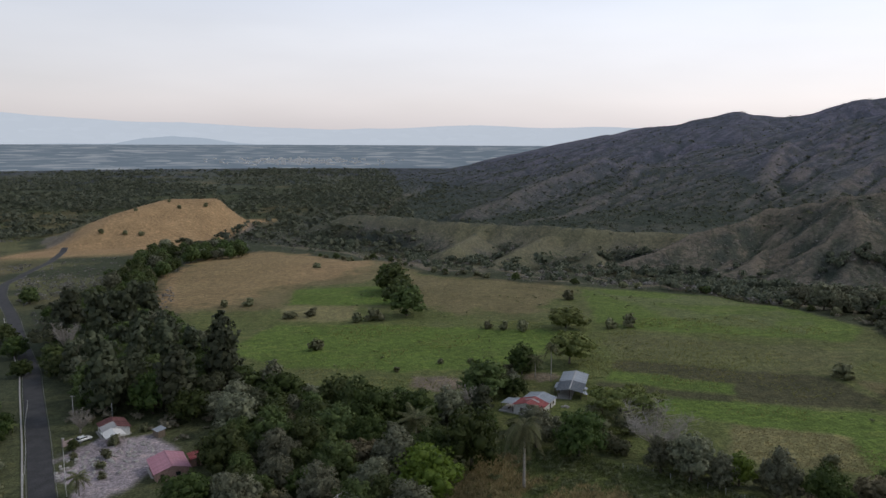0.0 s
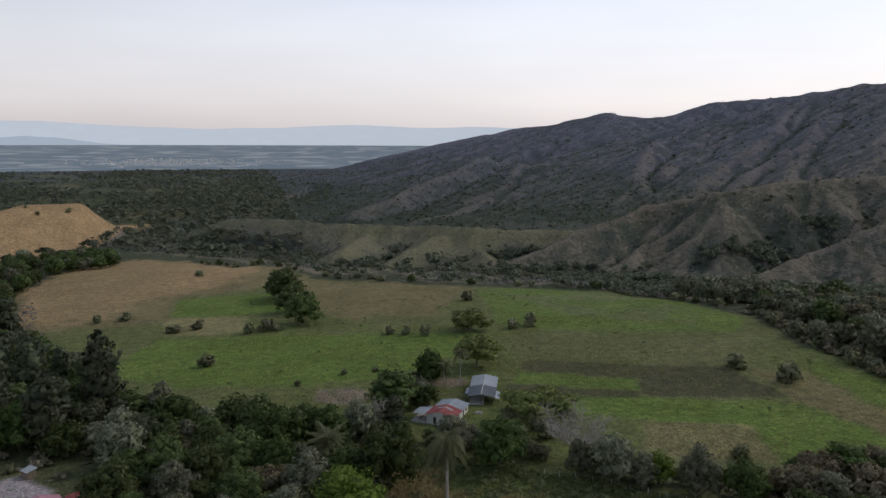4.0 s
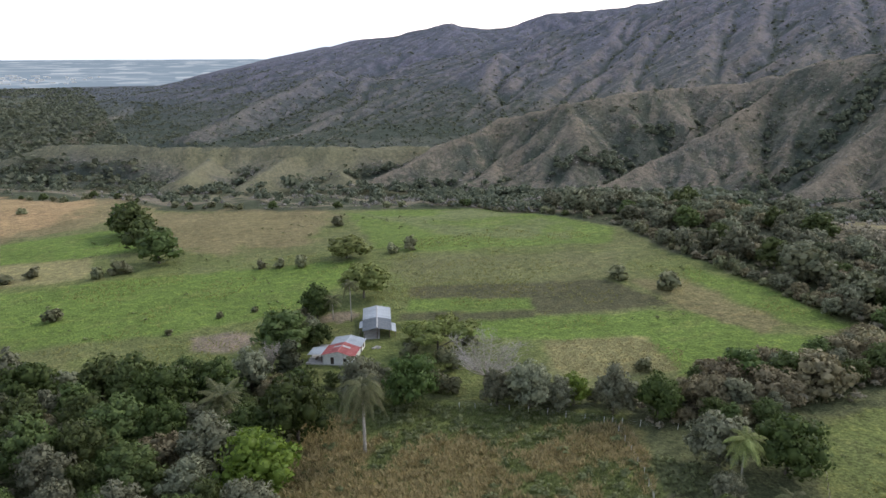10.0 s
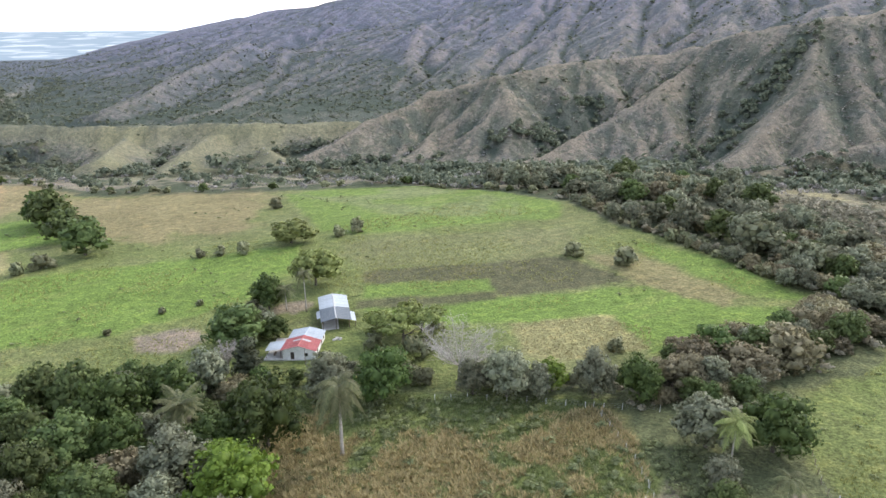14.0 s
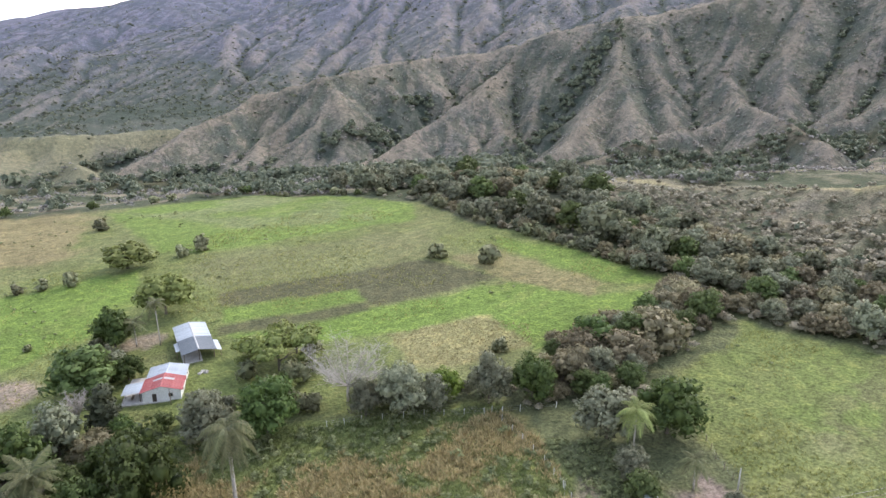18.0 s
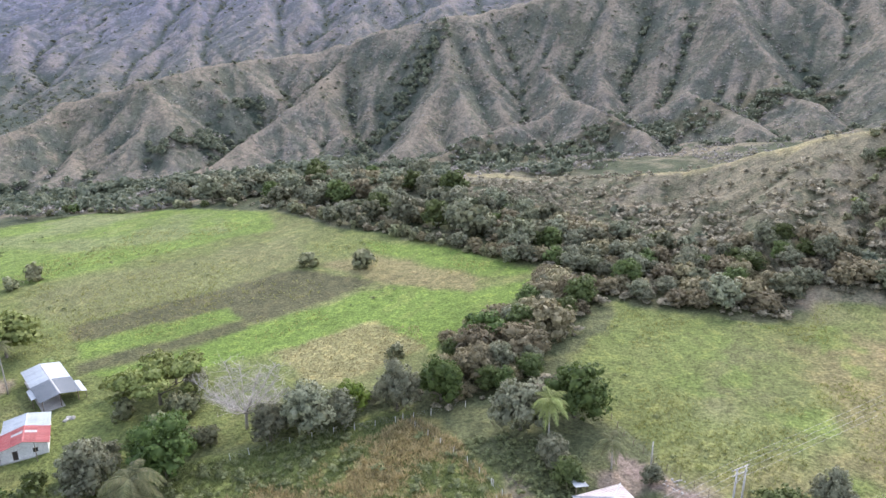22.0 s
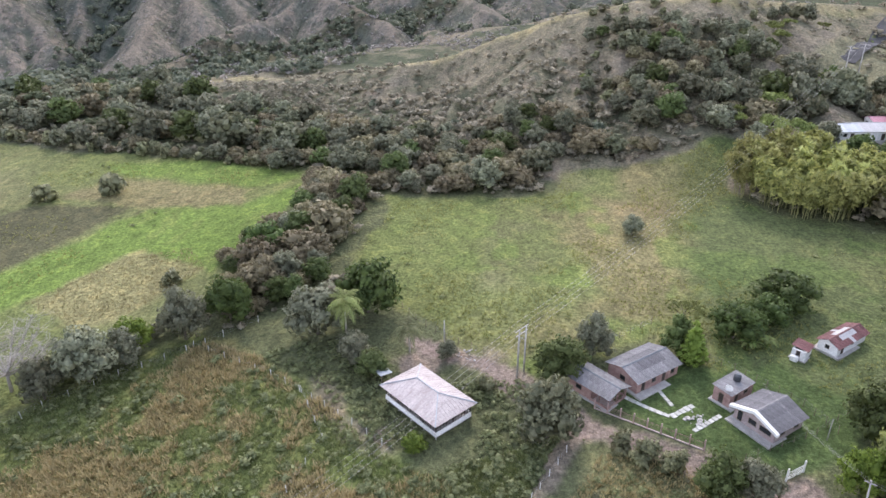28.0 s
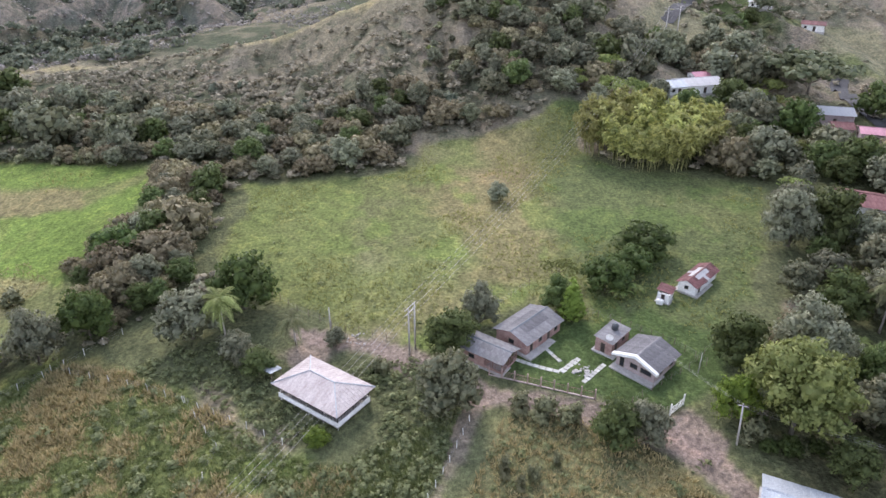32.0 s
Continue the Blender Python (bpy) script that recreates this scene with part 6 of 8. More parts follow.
def sheet_mesh(width, length, mat, wave=0.035, ribs=4):
    """One corrugated roofing sheet: x across, y up the slope."""
    key = (round(width, 2), round(length, 2), mat.name)
    if key not in SHEETS:
        n = ribs * 2
        xs = [-width / 2 + width * k / n for k in range(n + 1)]
        zs = [wave if k % 2 else 0.0 for k in range(n + 1)]
        verts, faces = [], []
        for dz in (0.0, -0.02):
            for y in (0.0, length):
                verts += [(x, y, z + dz) for x, z in zip(xs, zs)]
        m = n + 1
        for k in range(n):
            faces += [(k, k + 1, m + k + 1, m + k), (2 * m + k + 1, 2 * m + k, 3 * m + k, 3 * m + k + 1), (k + 1, k, 2 * m + k, 2 * m + k + 1), (m + k, m + k + 1, 3 * m + k + 1, 3 * m + k)]
        faces += [(0, m, 3 * m, 2 * m), (m - 1, 3 * m - 1, 4 * m - 1, 2 * m - 1)]
        SHEETS[key] = mesh_of("roof_sheet", verts, faces, mat)
    return SHEETS[key]


def slope(root, x0, x1, y_low, y_high, z_low, z_high, mats, sheet=0.95, rows=1):
    """A run of roofing sheets between an eave and a ridge, both along x."""
    n = max(1, round((x1 - x0) / sheet))
    w = (x1 - x0) / n
    run, rise = y_high - y_low, z_high - z_low
    full = math.hypot(run, rise)
    for k in range(n):
        for r in range(rows):
            mat = mats(k / max(1, n - 1), r) if callable(mats) else mats
            ob = new("roof_sheet", sheet_mesh(w * 1.04, full / rows + 0.08, mat))
            ob.parent = root
            f = r / rows
            side = 0 if run > 0 else 180
            ob.matrix_local = Matrix.Translation((x0 + w * (k + 0.5), y_low + run * f, z_low + rise * f + 0.03 * r + 0.008 * (k % 2))) @ pose(0, 0, 0, 0, 0, side) @ pose(0, 0, 0, math.degrees(math.atan2(rise, abs(run))), 0, 0)


def gable_roof(root, x0, x1, y0, y1, z_eave, rise, mats, over=0.45, sheet=0.95, rows=1, cap=None):
    ym = (y0 + y1) / 2
    half = (y1 - y0) / 2
    drop = rise / half * over
    slope(root, x0 - over, x1 + over, y0 - over, ym, z_eave - drop, z_eave + rise, mats, sheet, rows)
    slope(root, x0 - over, x1 + over, y1 + over, ym, z_eave - drop, z_eave + rise, mats, sheet, rows)
    bm = bmesh.new()
    z = z_eave + rise + 0.07
    prof = [(-0.2, -0.05), (0, 0.03), (0.2, -0.05), (0.2, -0.08), (0, 0.0), (-0.2, -0.08)]
    a = [bm.verts.new((x0 - over, ym + p, z + q)) for p, q in prof]
    b = [bm.verts.new((x1 + over, ym + p, z + q)) for p, q in prof]
    for k in range(6):
        bm.faces.new((a[k], a[(k + 1) % 6], b[(k + 1) % 6], b[k]))
    bm.faces.new(a[::-1])
    bm.faces.new(b)
    part("ridge_cap", bm, cap or (mats if not callable(mats) else ZINC), root)


def gable_end(root, x, y0, y1, z, rise, mat, thick=0.18):
    bm = bmesh.new()
    ym = (y0 + y1) / 2
    a = [bm.verts.new((x - thick / 2, *p)) for p in ((y0, z), (y1, z), (ym, z + rise))]
    b = [bm.verts.new((x + thick / 2, *p)) for p in ((y0, z), (y1, z), (ym, z + rise))]
    bm.faces.new(a[::-1])
    bm.faces.new(b)
    for k in range(3):
        bm.faces.new((a[k], a[(k + 1) % 3], b[(k + 1) % 3], b[k]))
    part("gable", bm, mat, root)


def four_walls(root, x0, x1, y0, y1, high, mat, front=(), back=(), left=(), right=(), z=0.0):
    """Walls round a plan; front is at x0, left at y1. Openings run along each wall from its start."""
    t = 0.18
    wall_part(root, "wall", x0, y1, -90, y1 - y0, high, mat, front, t, z=z)
    wall_part(root, "wall", x1, y0, 90, y1 - y0, high, mat, back, t, z=z)
    wall_part(root, "wall", x0 + t / 2, y0 + t / 2, 0, x1 - x0 - t, high, mat, right, t, z=z)
    wall_part(root, "wall", x1 - t / 2, y1 - t / 2, 180, x1 - x0 - t, high, mat, left, t, z=z)


def house_root(name, x, y, turn, label, cat="house", sink=0.05, z=None):
    root = new(name)
    root.matrix_world = pose(x, y, (ground1(x, y) if z is None else z) - sink, 0, 0, turn)
    return tagged(root, label, cat)


def slab(root, x0, x1, y0, y1, high=0.15, deep=1.2, name="floor_slab", mat=None):
    bm = bmesh.new()
    box(bm, x0, y0, -deep, x1, y1, high)
    part(name, bm, mat or CONCRETE, root)


def posts(root, pts, high, radius=0.07, mat=None, name="post", z=0.0):
    for x, y in pts:
        bm = bmesh.new()
        tube(bm, [(0, 0, -0.5), (0, 0, high)], [radius, radius], 7)
        ob = part(name, bm, mat or WOOD, root)
        ob.location = (x, y, z)


# ---- the white farmhouse with its red and zinc roofs
farm = house_root("farmhouse", 24.0, 189.5, 58, "white farmhouse with a red sheet roof, zinc rear roof and lean-to")
slab(farm, -0.5, 11.8, -4.3, 8.6, 0.12)
four_walls(farm, 0, 5.6, -4, 4, 2.7, WHITE, front=[(2.0, 2.9, 0.0, 2.05), (5.4, 6.3, 1.0, 1.9)], right=[(2.0, 3.0, 1.0, 1.9)])
gable_end(farm, 0, -4, 4, 2.7, 1.1, WHITE)
gable_roof(farm, 0, 5.6, -4, 4, 2.72, 1.1, lambda u, r: PALE_SHEET if 0.55 < u < 0.75 and r == 1 else RED_SHEET, 0.45, 0.95, 2, RED_SHEET)
four_walls(farm, 5.8, 11.6, -3.9, 3.9, 2.6, WHITE, right=[(1.5, 2.4, 0.0, 2.0), (3.6, 4.6, 1.0, 1.9)])
gable_end(farm, 11.6, -3.9, 3.9, 2.6, 0.75, WHITE)
gable_roof(farm, 6.1, 11.6, -3.9, 3.9, 2.62, 0.75, ZINC, 0.4, 0.95, 2)
slope(farm, 0.2, 5.2, 8.4, 4.15, 2.1, 2.62, ZINC, 0.95)
posts(farm, [(0.4, 8.2), (2.7, 8.2), (5.0, 8.2), (0.4, 4.6)], 2.1)
block("bench", (1.6, 0.4, 0.45), WOOD, farm, (2.5, 6.6, 0.12))

# ---- the open shed with dark and pale roof sheets
shed = house_root("farm_shed", 38.2, 201.2, 73, "open-sided farm shed under a roof of dark and pale sheets", "shed")
slab(shed, -0.2, 17.6, -3.8, 3.8, 0.08)
gable_roof(shed, 0, 17.4, -3.7, 3.7, 2.6, 0.75, lambda u, r: DARK_SHEET if u < 0.5 else ZINC, 0.4, 0.97, 1, PALE_SHEET)
posts(shed, [(x, y) for x in (0.2, 4.4, 8.7, 13.0, 17.2) for y in (-3.5, 3.5)], 2.6, 0.1)
posts(shed, [(0.2, 0.0), (17.2, 0)], 3.25, 0.1)
slope(shed, 0.0, 6.0, -5.3, -3.9, 2.0, 2.4, ZINC)
posts(shed, [(0.3, -5.1), (5.7, -5.1)], 2.0)
slope(shed, 3.0, 8.0, 5.0, 3.9, 2.05, 2.4, ZINC)
posts(shed, [(3.3, 4.8), (7.7, 4.8)], 2.1)
for y in (-3.55, 3.55):
    bm = bmesh.new()
    box(bm, 0, y - 0.06, 2.45, 17.4, y + 0.06, 2.6)
    part("beam", bm, WOOD, shed)
bm = bmesh.new()
box(bm, 8.9, -3.5, 0, 9.05, 3.5, 2.5)
part("partition_wall", bm, WOOD, shed)

# ---- the hipped house on a raised base
hip = house_root("veranda_house", 55.5, 83.8, 52.8, "veranda house with a hipped pale sheet roof and white parapet", z=-16.05)
LX, LY, EAVE, RISE = 6.9, 4.35, 2.95, 1.7
slab(hip, -5.6, 5.6, -3.1, 3.1, 0.2, 1.6, "raised_base", BRICK)
slab(hip, -6.3, 6.3, -3.75, 3.75, 0.34, -0.2, "veranda_floor")
rx = LX - LY
verts = [(-LX, -LY, EAVE), (LX, -LY, EAVE), (LX, LY, EAVE), (-LX, LY, EAVE), (-rx, 0, EAVE + RISE), (rx, 0, EAVE + RISE)]
for nm, idx in (("roof_slope", (0, 1, 5, 4)), ("roof_slope", (2, 3, 4, 5)), ("roof_hip", (1, 2, 5)), ("roof_hip", (3, 0, 4))):
    bm = bmesh.new()
    top = [bm.verts.new(verts[k]) for k in idx]
    bot = [bm.verts.new((verts[k][0], verts[k][1], verts[k][2] - 0.06)) for k in idx]
    bm.faces.new(top)
    bm.faces.new(bot[::-1])
    for k in range(len(idx)):
        bm.faces.new((top[k], bot[k], bot[(k + 1) % len(idx)], top[(k + 1) % len(idx)]))
    r = part(nm, bm, HIP_SHEET, hip)
    # raised seams run up the slope
    a, b = Vector(verts[idx[0]]), Vector(verts[idx[1]])
    tops = [Vector(verts[k]) for k in idx[2:]]
    sm = bmesh.new()
    n = int((b - a).length / 0.62)
    for k in range(1, n):
        p = a.lerp(b, k / n)
        ridge = Vector(((p.x if len(tops) == 2 else 0), (p.y if len(tops) == 1 else 0), 0))
        if len(tops) == 2:
            reach = min(1.0, (LX - abs(p.x)) / LY)
            q = Vector((p.x, p.y * (1 - reach), EAVE + RISE * reach))
        else:
            reach = min(1.0, (LY - abs(p.y)) / LY)
            q = Vector((p.x - math.copysign(LY * reach, p.x), p.y, EAVE + RISE * reach))
        tube(sm, [p + Vector((0, 0, 0.02)), q + Vector((0, 0, 0.02))], [0.028, 0.028], 4)
    part("roof_seams", sm, HIP_SHEET, r)
for p, q in (((-LX, -LY), (-rx, 0)), ((LX, -LY), (rx, 0)), ((LX, LY), (rx, 0)), ((-LX, LY), (-rx, 0))):
    bm = bmesh.new()
    tube(bm, [(p[0], p[1], EAVE + 0.04), (q[0], q[1], EAVE + RISE + 0.04)], [0.09, 0.09], 5)
    part("hip_cap", bm, ZINC, hip)
bm = bmesh.new()
tube(bm, [(-rx, 0, EAVE + RISE + 0.04), (rx, 0, EAVE + RISE + 0.04)], [0.1, 0.1], 5)
part("ridge_cap", bm, ZINC, hip)
four_walls(hip, -4.6, 4.6, -2.2, 2.2, 2.7, MAUVE, front=[(1.6, 2.6, 0.0, 2.0)], back=[(0.8, 1.8, 0.9, 2.0)], left=[(1, 2.2, 0.9, 2), (4, 5, 0, 2.05), (6.6, 7.8, 0.9, 2)],
           right=[(1, 2.2, 0.9, 2), (4, 5, 0, 2.05), (6.6, 7.8, 0.9, 2)], z=0.2)
for x0, y0, turn, ln in ((-6.2, -3.65, 0, 12.4), (6.2, 3.65, 180, 12.4), (-6.2, 3.55, -90, 7.1), (6.2, -3.55, 90, 7.1)):
    wall_part(hip, "parapet", x0, y0, turn, ln, 0.78, WHITE, [], 0.14, z=0.345)
posts(hip, [(x, y) for x in (-6.1, -3.1, 0, 3.1, 6.1) for y in (-3.55, 3.55)] + [(-6.1, 0), (6.1, 0)], 2.55, 0.09, SHADE_DOOR, z=0.345)
posts(hip, [(x, y) for x in (-6.0, -3.1, 0, 3.1, 6.0) for y in (-3.45, 3.45)], 0.2, 0.12, CONCRETE, "stilt")
for x0, y0, turn, ln in ((-6.2, -3.6, 0, 12.4), (-6.2, 3.6, 0, 12.4), (-6.15, -3.6, 90, 7.2), (6.15, -3.6, 90, 7.2)):
    bm = bmesh.new()
    for k in range(int(ln / 0.62)):
        box(bm, k * 0.62, -0.02, 1.13, k * 0.62 + 0.05, 0.02, 2.8)
    box(bm, 0, -0.03, 1.8, ln, 0.03, 1.88)
    box(bm, 0, -0.05, 2.7, ln, 0.05, 2.88)
    g = part("veranda_grille", bm, SHADE_DOOR, hip, "dark iron grille above the parapet")
    g.matrix_local = pose(x0, y0, 0, 0, 0, turn)
annex = house_root("water_lean_to", 61.6, 93.2, 52.8, "small zinc lean-to roof behind the veranda house", "lean-to")
slope(annex, -1.6, 1.6, -1.2, 1.2, 2.1, 2.5, ZINC)
posts(annex, [(-1.4, -1), (1.4, -1), (-1.4, 1), (1.4, 1)], 2.15)

# ---- the brick row and its covered gateway
row = house_root("brick_house", 68.8, 49.9, -46, "long brick house under a weathered grey fibre-cement roof")
slab(row, -5.3, 5.3, -4.6, 3.6, 0.15)
four_walls(row, -4.7, 4.7, -3.2, 3.2, 2.6, BRICK, right=[(0.8, 1.7, 0, 2.05), (3.2, 4.2, 0.9, 1.9), (5.6, 6.5, 0, 2.05), (7.6, 8.6, 0.9, 1.9)], front=[(2.6, 3.8, 0.9, 1.9)], left=[(2, 3, .9, 1.9), (6, 7, .9, 1.9)])
gable_end(row, -4.7, -3.2, 3.2, 2.6, 0.95, BRICK)
gable_end(row, 4.7, -3.2, 3.2, 2.6, 0.95, BRICK)
gable_roof(row, -4.7, 4.7, -3.2, 3.2, 2.62, 0.95, lambda u, r: DARK_TILE if r == 1 and 0.2 < u < 0.8 else GREY_TILE, 0.55, 1.05, 2, DARK_SHEET)
gate = house_root("gateway_house", 63.2, 57.3, 52, "brick outbuilding with a sagging grey roof over a gated porch")
slab(gate, -4.3, 4.3, -2.8, 2.8, 0.1)
four_walls(gate, -0.6, 4.0, -2.4, 2.4, 2.5, BRICK, right=[(1.2, 2.2, 0.9, 1.8)], front=[(1.8, 2.9, 0, 2.05)], left=[(1.4, 2.6, 0.9, 1.8)])
gable_roof(gate, -4.0, 4.0, -2.4, 2.4, 2.5, 0.75, GREY_TILE, 0.45, 1.05, 2, DARK_SHEET)
posts(gate, [(-3.9, -2.3), (-3.9, 0), (-3.9, 2.3), (-2.2, 2.3), (-2.2, -2.3)], 2.5, 0.08, BRICK)
for y0, turn, ln, x0 in ((2.35, 0, 3.3, -3.9), (-2.35, 0, 3.3, -3.9), (-2.3, 90, 4.6, -3.95)):
    bm = bmesh.new()
    box(bm, 0, -0.05, 0, ln, 0.05, 0.5)
    for k in range(int(ln / 0.14)):
        box(bm, k * 0.14, -0.012, 0.5, k * 0.14 + 0.025, 0.012, 1.7)
    box(bm, 0, -0.02, 1.65, ln, 0.02, 1.7)
    g = part("iron_gate", bm, BRICK, gate, "reddish iron railing on a low wall")
    g.matrix_local = pose(x0, y0, 0, 0, 0, turn)

# ---- the house with a white-edged gable
cot = house_root("gabled_house", 57.4, 34.6, -48, "stone-coloured house with a dark corrugated roof and white gable boards")
slab(cot, -1.3, 7.0, -3.9, 3.9, 0.2)
four_walls(cot, 0.2, 6.6, -3.5, 3.5, 2.5, MAUVE, front=[(0.6, 1.5, 0.2, 2.1), (2.5, 3.9, 0.9, 1.9), (4.4, 6.4, 0.9, 1.9)], right=[(1.0, 2.2, 0.9, 1.9), (4.2, 5.4, 0.9, 1.9)], left=[(1, 2, 0, 2.05), (4, 5, .9, 1.9)])
gable_end(cot, 0.2, -3.5, 3.5, 2.5, 1.2, MAUVE)
gable_end(cot, 6.6, -3.5, 3.5, 2.5, 1.2, MAUVE)
gable_roof(cot, 0.2, 6.6, -3.5, 3.5, 2.52, 1.2, DARK_TILE, 0.55, 1.0, 2, GREY_TILE)
for sgn in (-1, 1):
    bm = bmesh.new()
    a, b = Vector((0.1, sgn * 4.15, 2.42)), Vector((0.1, 0, 3.88))
    q = [a, b, b + Vector((0, 0, -0.52)), a + Vector((0, 0, -0.46))]
    f1 = [bm.verts.new(p) for p in q]
    f2 = [bm.verts.new(p + Vector((-0.62, 0, 0))) for p in q]
    bm.faces.new(f1)
    bm.faces.new(f2[::-1])
    for k in range(4):
        bm.faces.new((f1[k], f2[k], f2[(k + 1) % 4], f1[(k + 1) % 4]))
    bmesh.ops.recalc_face_normals(bm, faces=bm.faces[:])
    part("barge_board", bm, WHITE, cot, "broad white gable board")

# ---- brick wash-house with a water tank
wash = house_root("wash_house", 65.1, 36.3, -44, "small brick building with a flat grey roof", "outbuilding")
slab(wash, -3.4, 3.4, -2.3, 1.9, 0.12)
four_walls(wash, -2.9, 2.9, -1.5, 1.5, 2.5, BRICK, front=[(1.0, 1.9, 0, 2.0)], right=[(1.0, 1.9, 0, 2.0), (3.4, 4.4, 1.1, 1.9)])
slope(wash, -3.1, 3.1, -1.8, 1.8, 2.5, 2.75, GREY_TILE, 1.05)


def barrel(bm, r, h, z=0.0, sides=16, top=0.35):
    prof = [(r * 0.96, 0), (r, 0.06), (r, h * 0.45), (r * 1.02, h * 0.5), (r, h * 0.55), (r, h * 0.9), (r * 0.8, h), (top * r, h * 1.06), (top * r, h * 1.12), (0.001, h * 1.13)]
    rings_ = [[bm.verts.new((p[0] * math.cos(2 * math.pi * k / sides), p[0] * math.sin(2 * math.pi * k / sides), z + p[1])) for k in range(sides)] for p in prof]
    for a, b in zip(rings_[:-1], rings_[1:]):
        for k in range(sides):
            bm.faces.new((a[k], a[(k + 1) % sides], b[(k + 1) % sides], b[k]))
    bm.faces.new(rings_[0][::-1])


tank = new("water_tank")
tank.matrix_world = wash.matrix_world @ pose(0.9, 0.2, 2.72)
bm = bmesh.new()
barrel(bm, 0.6, 1.0)
part("tank_body", bm, material("tank_plastic", [(0.05, 0.055, 0.06), (0.09, 0.095, 0.10)], 1.0, 0.5), tank, smooth=True)
bm = bmesh.new()
tube(bm, [(0, 0, 1.1), (0, 0, 1.2)], [0.3, 0.28], 10)
part("lid", bm, DARK_SHEET, tank)
tagged(tank, "dark round plastic water tank on a flat roof", "water tank")
dish = new("satellite_dish")
dish.matrix_world = wash.matrix_world @ pose(-2.6, -0.8, 2.7, 0, 0, 200)
bm = bmesh.new()
tube(bm, [(0, 0, 0), (0, 0, 0.6)], [0.03, 0.03], 6)
part("mast", bm, ZINC, dish)
bm = bmesh.new()
rings_ = []
for r_, z_ in ((0.02, 0.0), (0.25, 0.03), (0.45, 0.1), (0.62, 0.2), (0.6, 0.22), (0.42, 0.12), (0.02, 0.03)):
    rings_.append([bm.verts.new((z_ * 1.0 + 0.05, r_ * math.cos(2 * math.pi * k / 14), 0.75 + r_ * math.sin(2 * math.pi * k / 14))) for k in range(14)])
for a, b in zip(rings_[:-1], rings_[1:]):
    for k in range(14):
        bm.faces.new((a[k], a[(k + 1) % 14], b[(k + 1) % 14], b[k]))
part("reflector", bm, WHITE, dish, "white dish", True)
tagged(dish, "white satellite dish on the wash-house roof", "satellite dish")

# ---- the white hut with a rusty roof, and its outhouse
hut = house_root("white_hut", 81.7, 15.9, -46, "small white hut under a rusty red and white sheet roof")
slab(hut, -4.6, 4.6, -2.4, 2.4, 0.15)
four_walls(hut, -4.3, 4.3, -1.7, 1.7, 2.1, WHITE, right=[(1.0, 1.8, 0, 1.95), (4.0, 4.9, 1.0, 1.7)], front=[(1.2, 2.0, 0.9, 1.7)])
gable_end(hut, -4.3, -1.7, 1.7, 2.1, 0.7, WHITE)
gable_end(hut, 4.3, -1.7, 1.7, 2.1, 0.7, WHITE)
gable_roof(hut, -4.3, 4.3, -1.7, 1.7, 2.12, 0.7, lambda u, r: PALE_SHEET if 0.28 < u < 0.75 and r == 1 or 0.4 < u < 0.6 else RUST_SHEET, 0.45, 0.85, 2, RUST_SHEET)
out = house_root("outhouse", 77.6, 23.3, -34, "little white outhouse with a rusty sheet roof", "outhouse")
slab(out, -1.8, 1.8, -1.4, 1.4, 0.1)
four_walls(out, -1.5, 1.5, -1.1, 1.1, 1.9, WHITE, front=[(0.7, 1.4, 0, 1.75)])
slope(out, -1.1, 1.8, -1.4, 1.4, 1.9, 2.2, lambda u, r: RUST_SHEET, 0.8)
block("wash_trough", (0.7, 1.2, 0.9), WHITE, out, (-2.2, 0.3, 0))

# ---- pink-roofed house and its sheds by the stony yard
pink = house_root("pink_house", -64.6, 155.4, -58, "house with a large dusty pink sheet roof")
slab(pink, -4.9, 5.3, -4.2, 4.2, 0.15)
four_walls(pink, -4.3, 4.3, -3.7, 3.7, 2.6, BRICK, back=[(1.0, 1.9, 0, 2.05), (4.4, 5.6, 0.9, 1.9)], right=[(1.5, 2.5, 0.9, 1.9), (5, 6, 0, 2.05)], left=[(2, 3, .9, 1.9)])
gable_end(pink, -4.3, -3.7, 3.7, 2.6, 1.1, BRICK)
gable_end(pink, 4.3, -3.7, 3.7, 2.6, 1.1, BRICK)
gable_roof(pink, -4.3, 4.3, -3.7, 3.7, 2.62, 1.1, PINK_SHEET, 0.5, 0.9, 1, PINK_SHEET)
red = house_root("red_shed", -59.6, 160.8, -58, "low shed with a dark red sheet roof", "shed")
four_walls(red, -1.8, 1.8, -1.8, 1.8, 2.2, BRICK, back=[(1, 1.9, 0, 2)])
slope(red, -2.1, 2.1, -2.2, 2.2, 2.2, 2.6, RED_SHEET, 0.9)
for nm, x, y, mat, lab in (("blue_tarp", -56.6, 158.4, BLUE_TARP, "blue tarpaulin canopy on poles beside the shed"), ("teal_tarp", -57.2, 161.6, TEAL_TARP, "teal tarpaulin canopy on poles beside the shed")):
    tp = house_root(nm, x, y, -58, lab, "canopy")
    bm = bmesh.new()
    bmesh.ops.create_grid(bm, x_segments=8, y_segments=6, size=1.0)
    for v in bm.verts:
        v.co = Vector((v.co.x * 1.5, v.co.y * 1.2, 2.0 + 0.16 * math.cos(2.2 * v.co.x) - 0.12 * v.co.y ** 2 + 0.04 * math.sin(9 * v.co.y)))
    sh = part("sheet", bm, mat, tp)
    sd = sh.modifiers.new("thick", "SOLIDIFY")
    sd.thickness = 0.02
    posts(tp, [(-1.4, -1.1), (1.4, -1.1), (-1.4, 1.1), (1.4, 1.1)], 1.86, 0.04)
mix = house_root("roadside_house", -89.2, 180.2, -52, "house with one rusty red and one zinc roof slope")
slab(mix, -4.0, 4.0, -3.8, 3.8, 0.15)
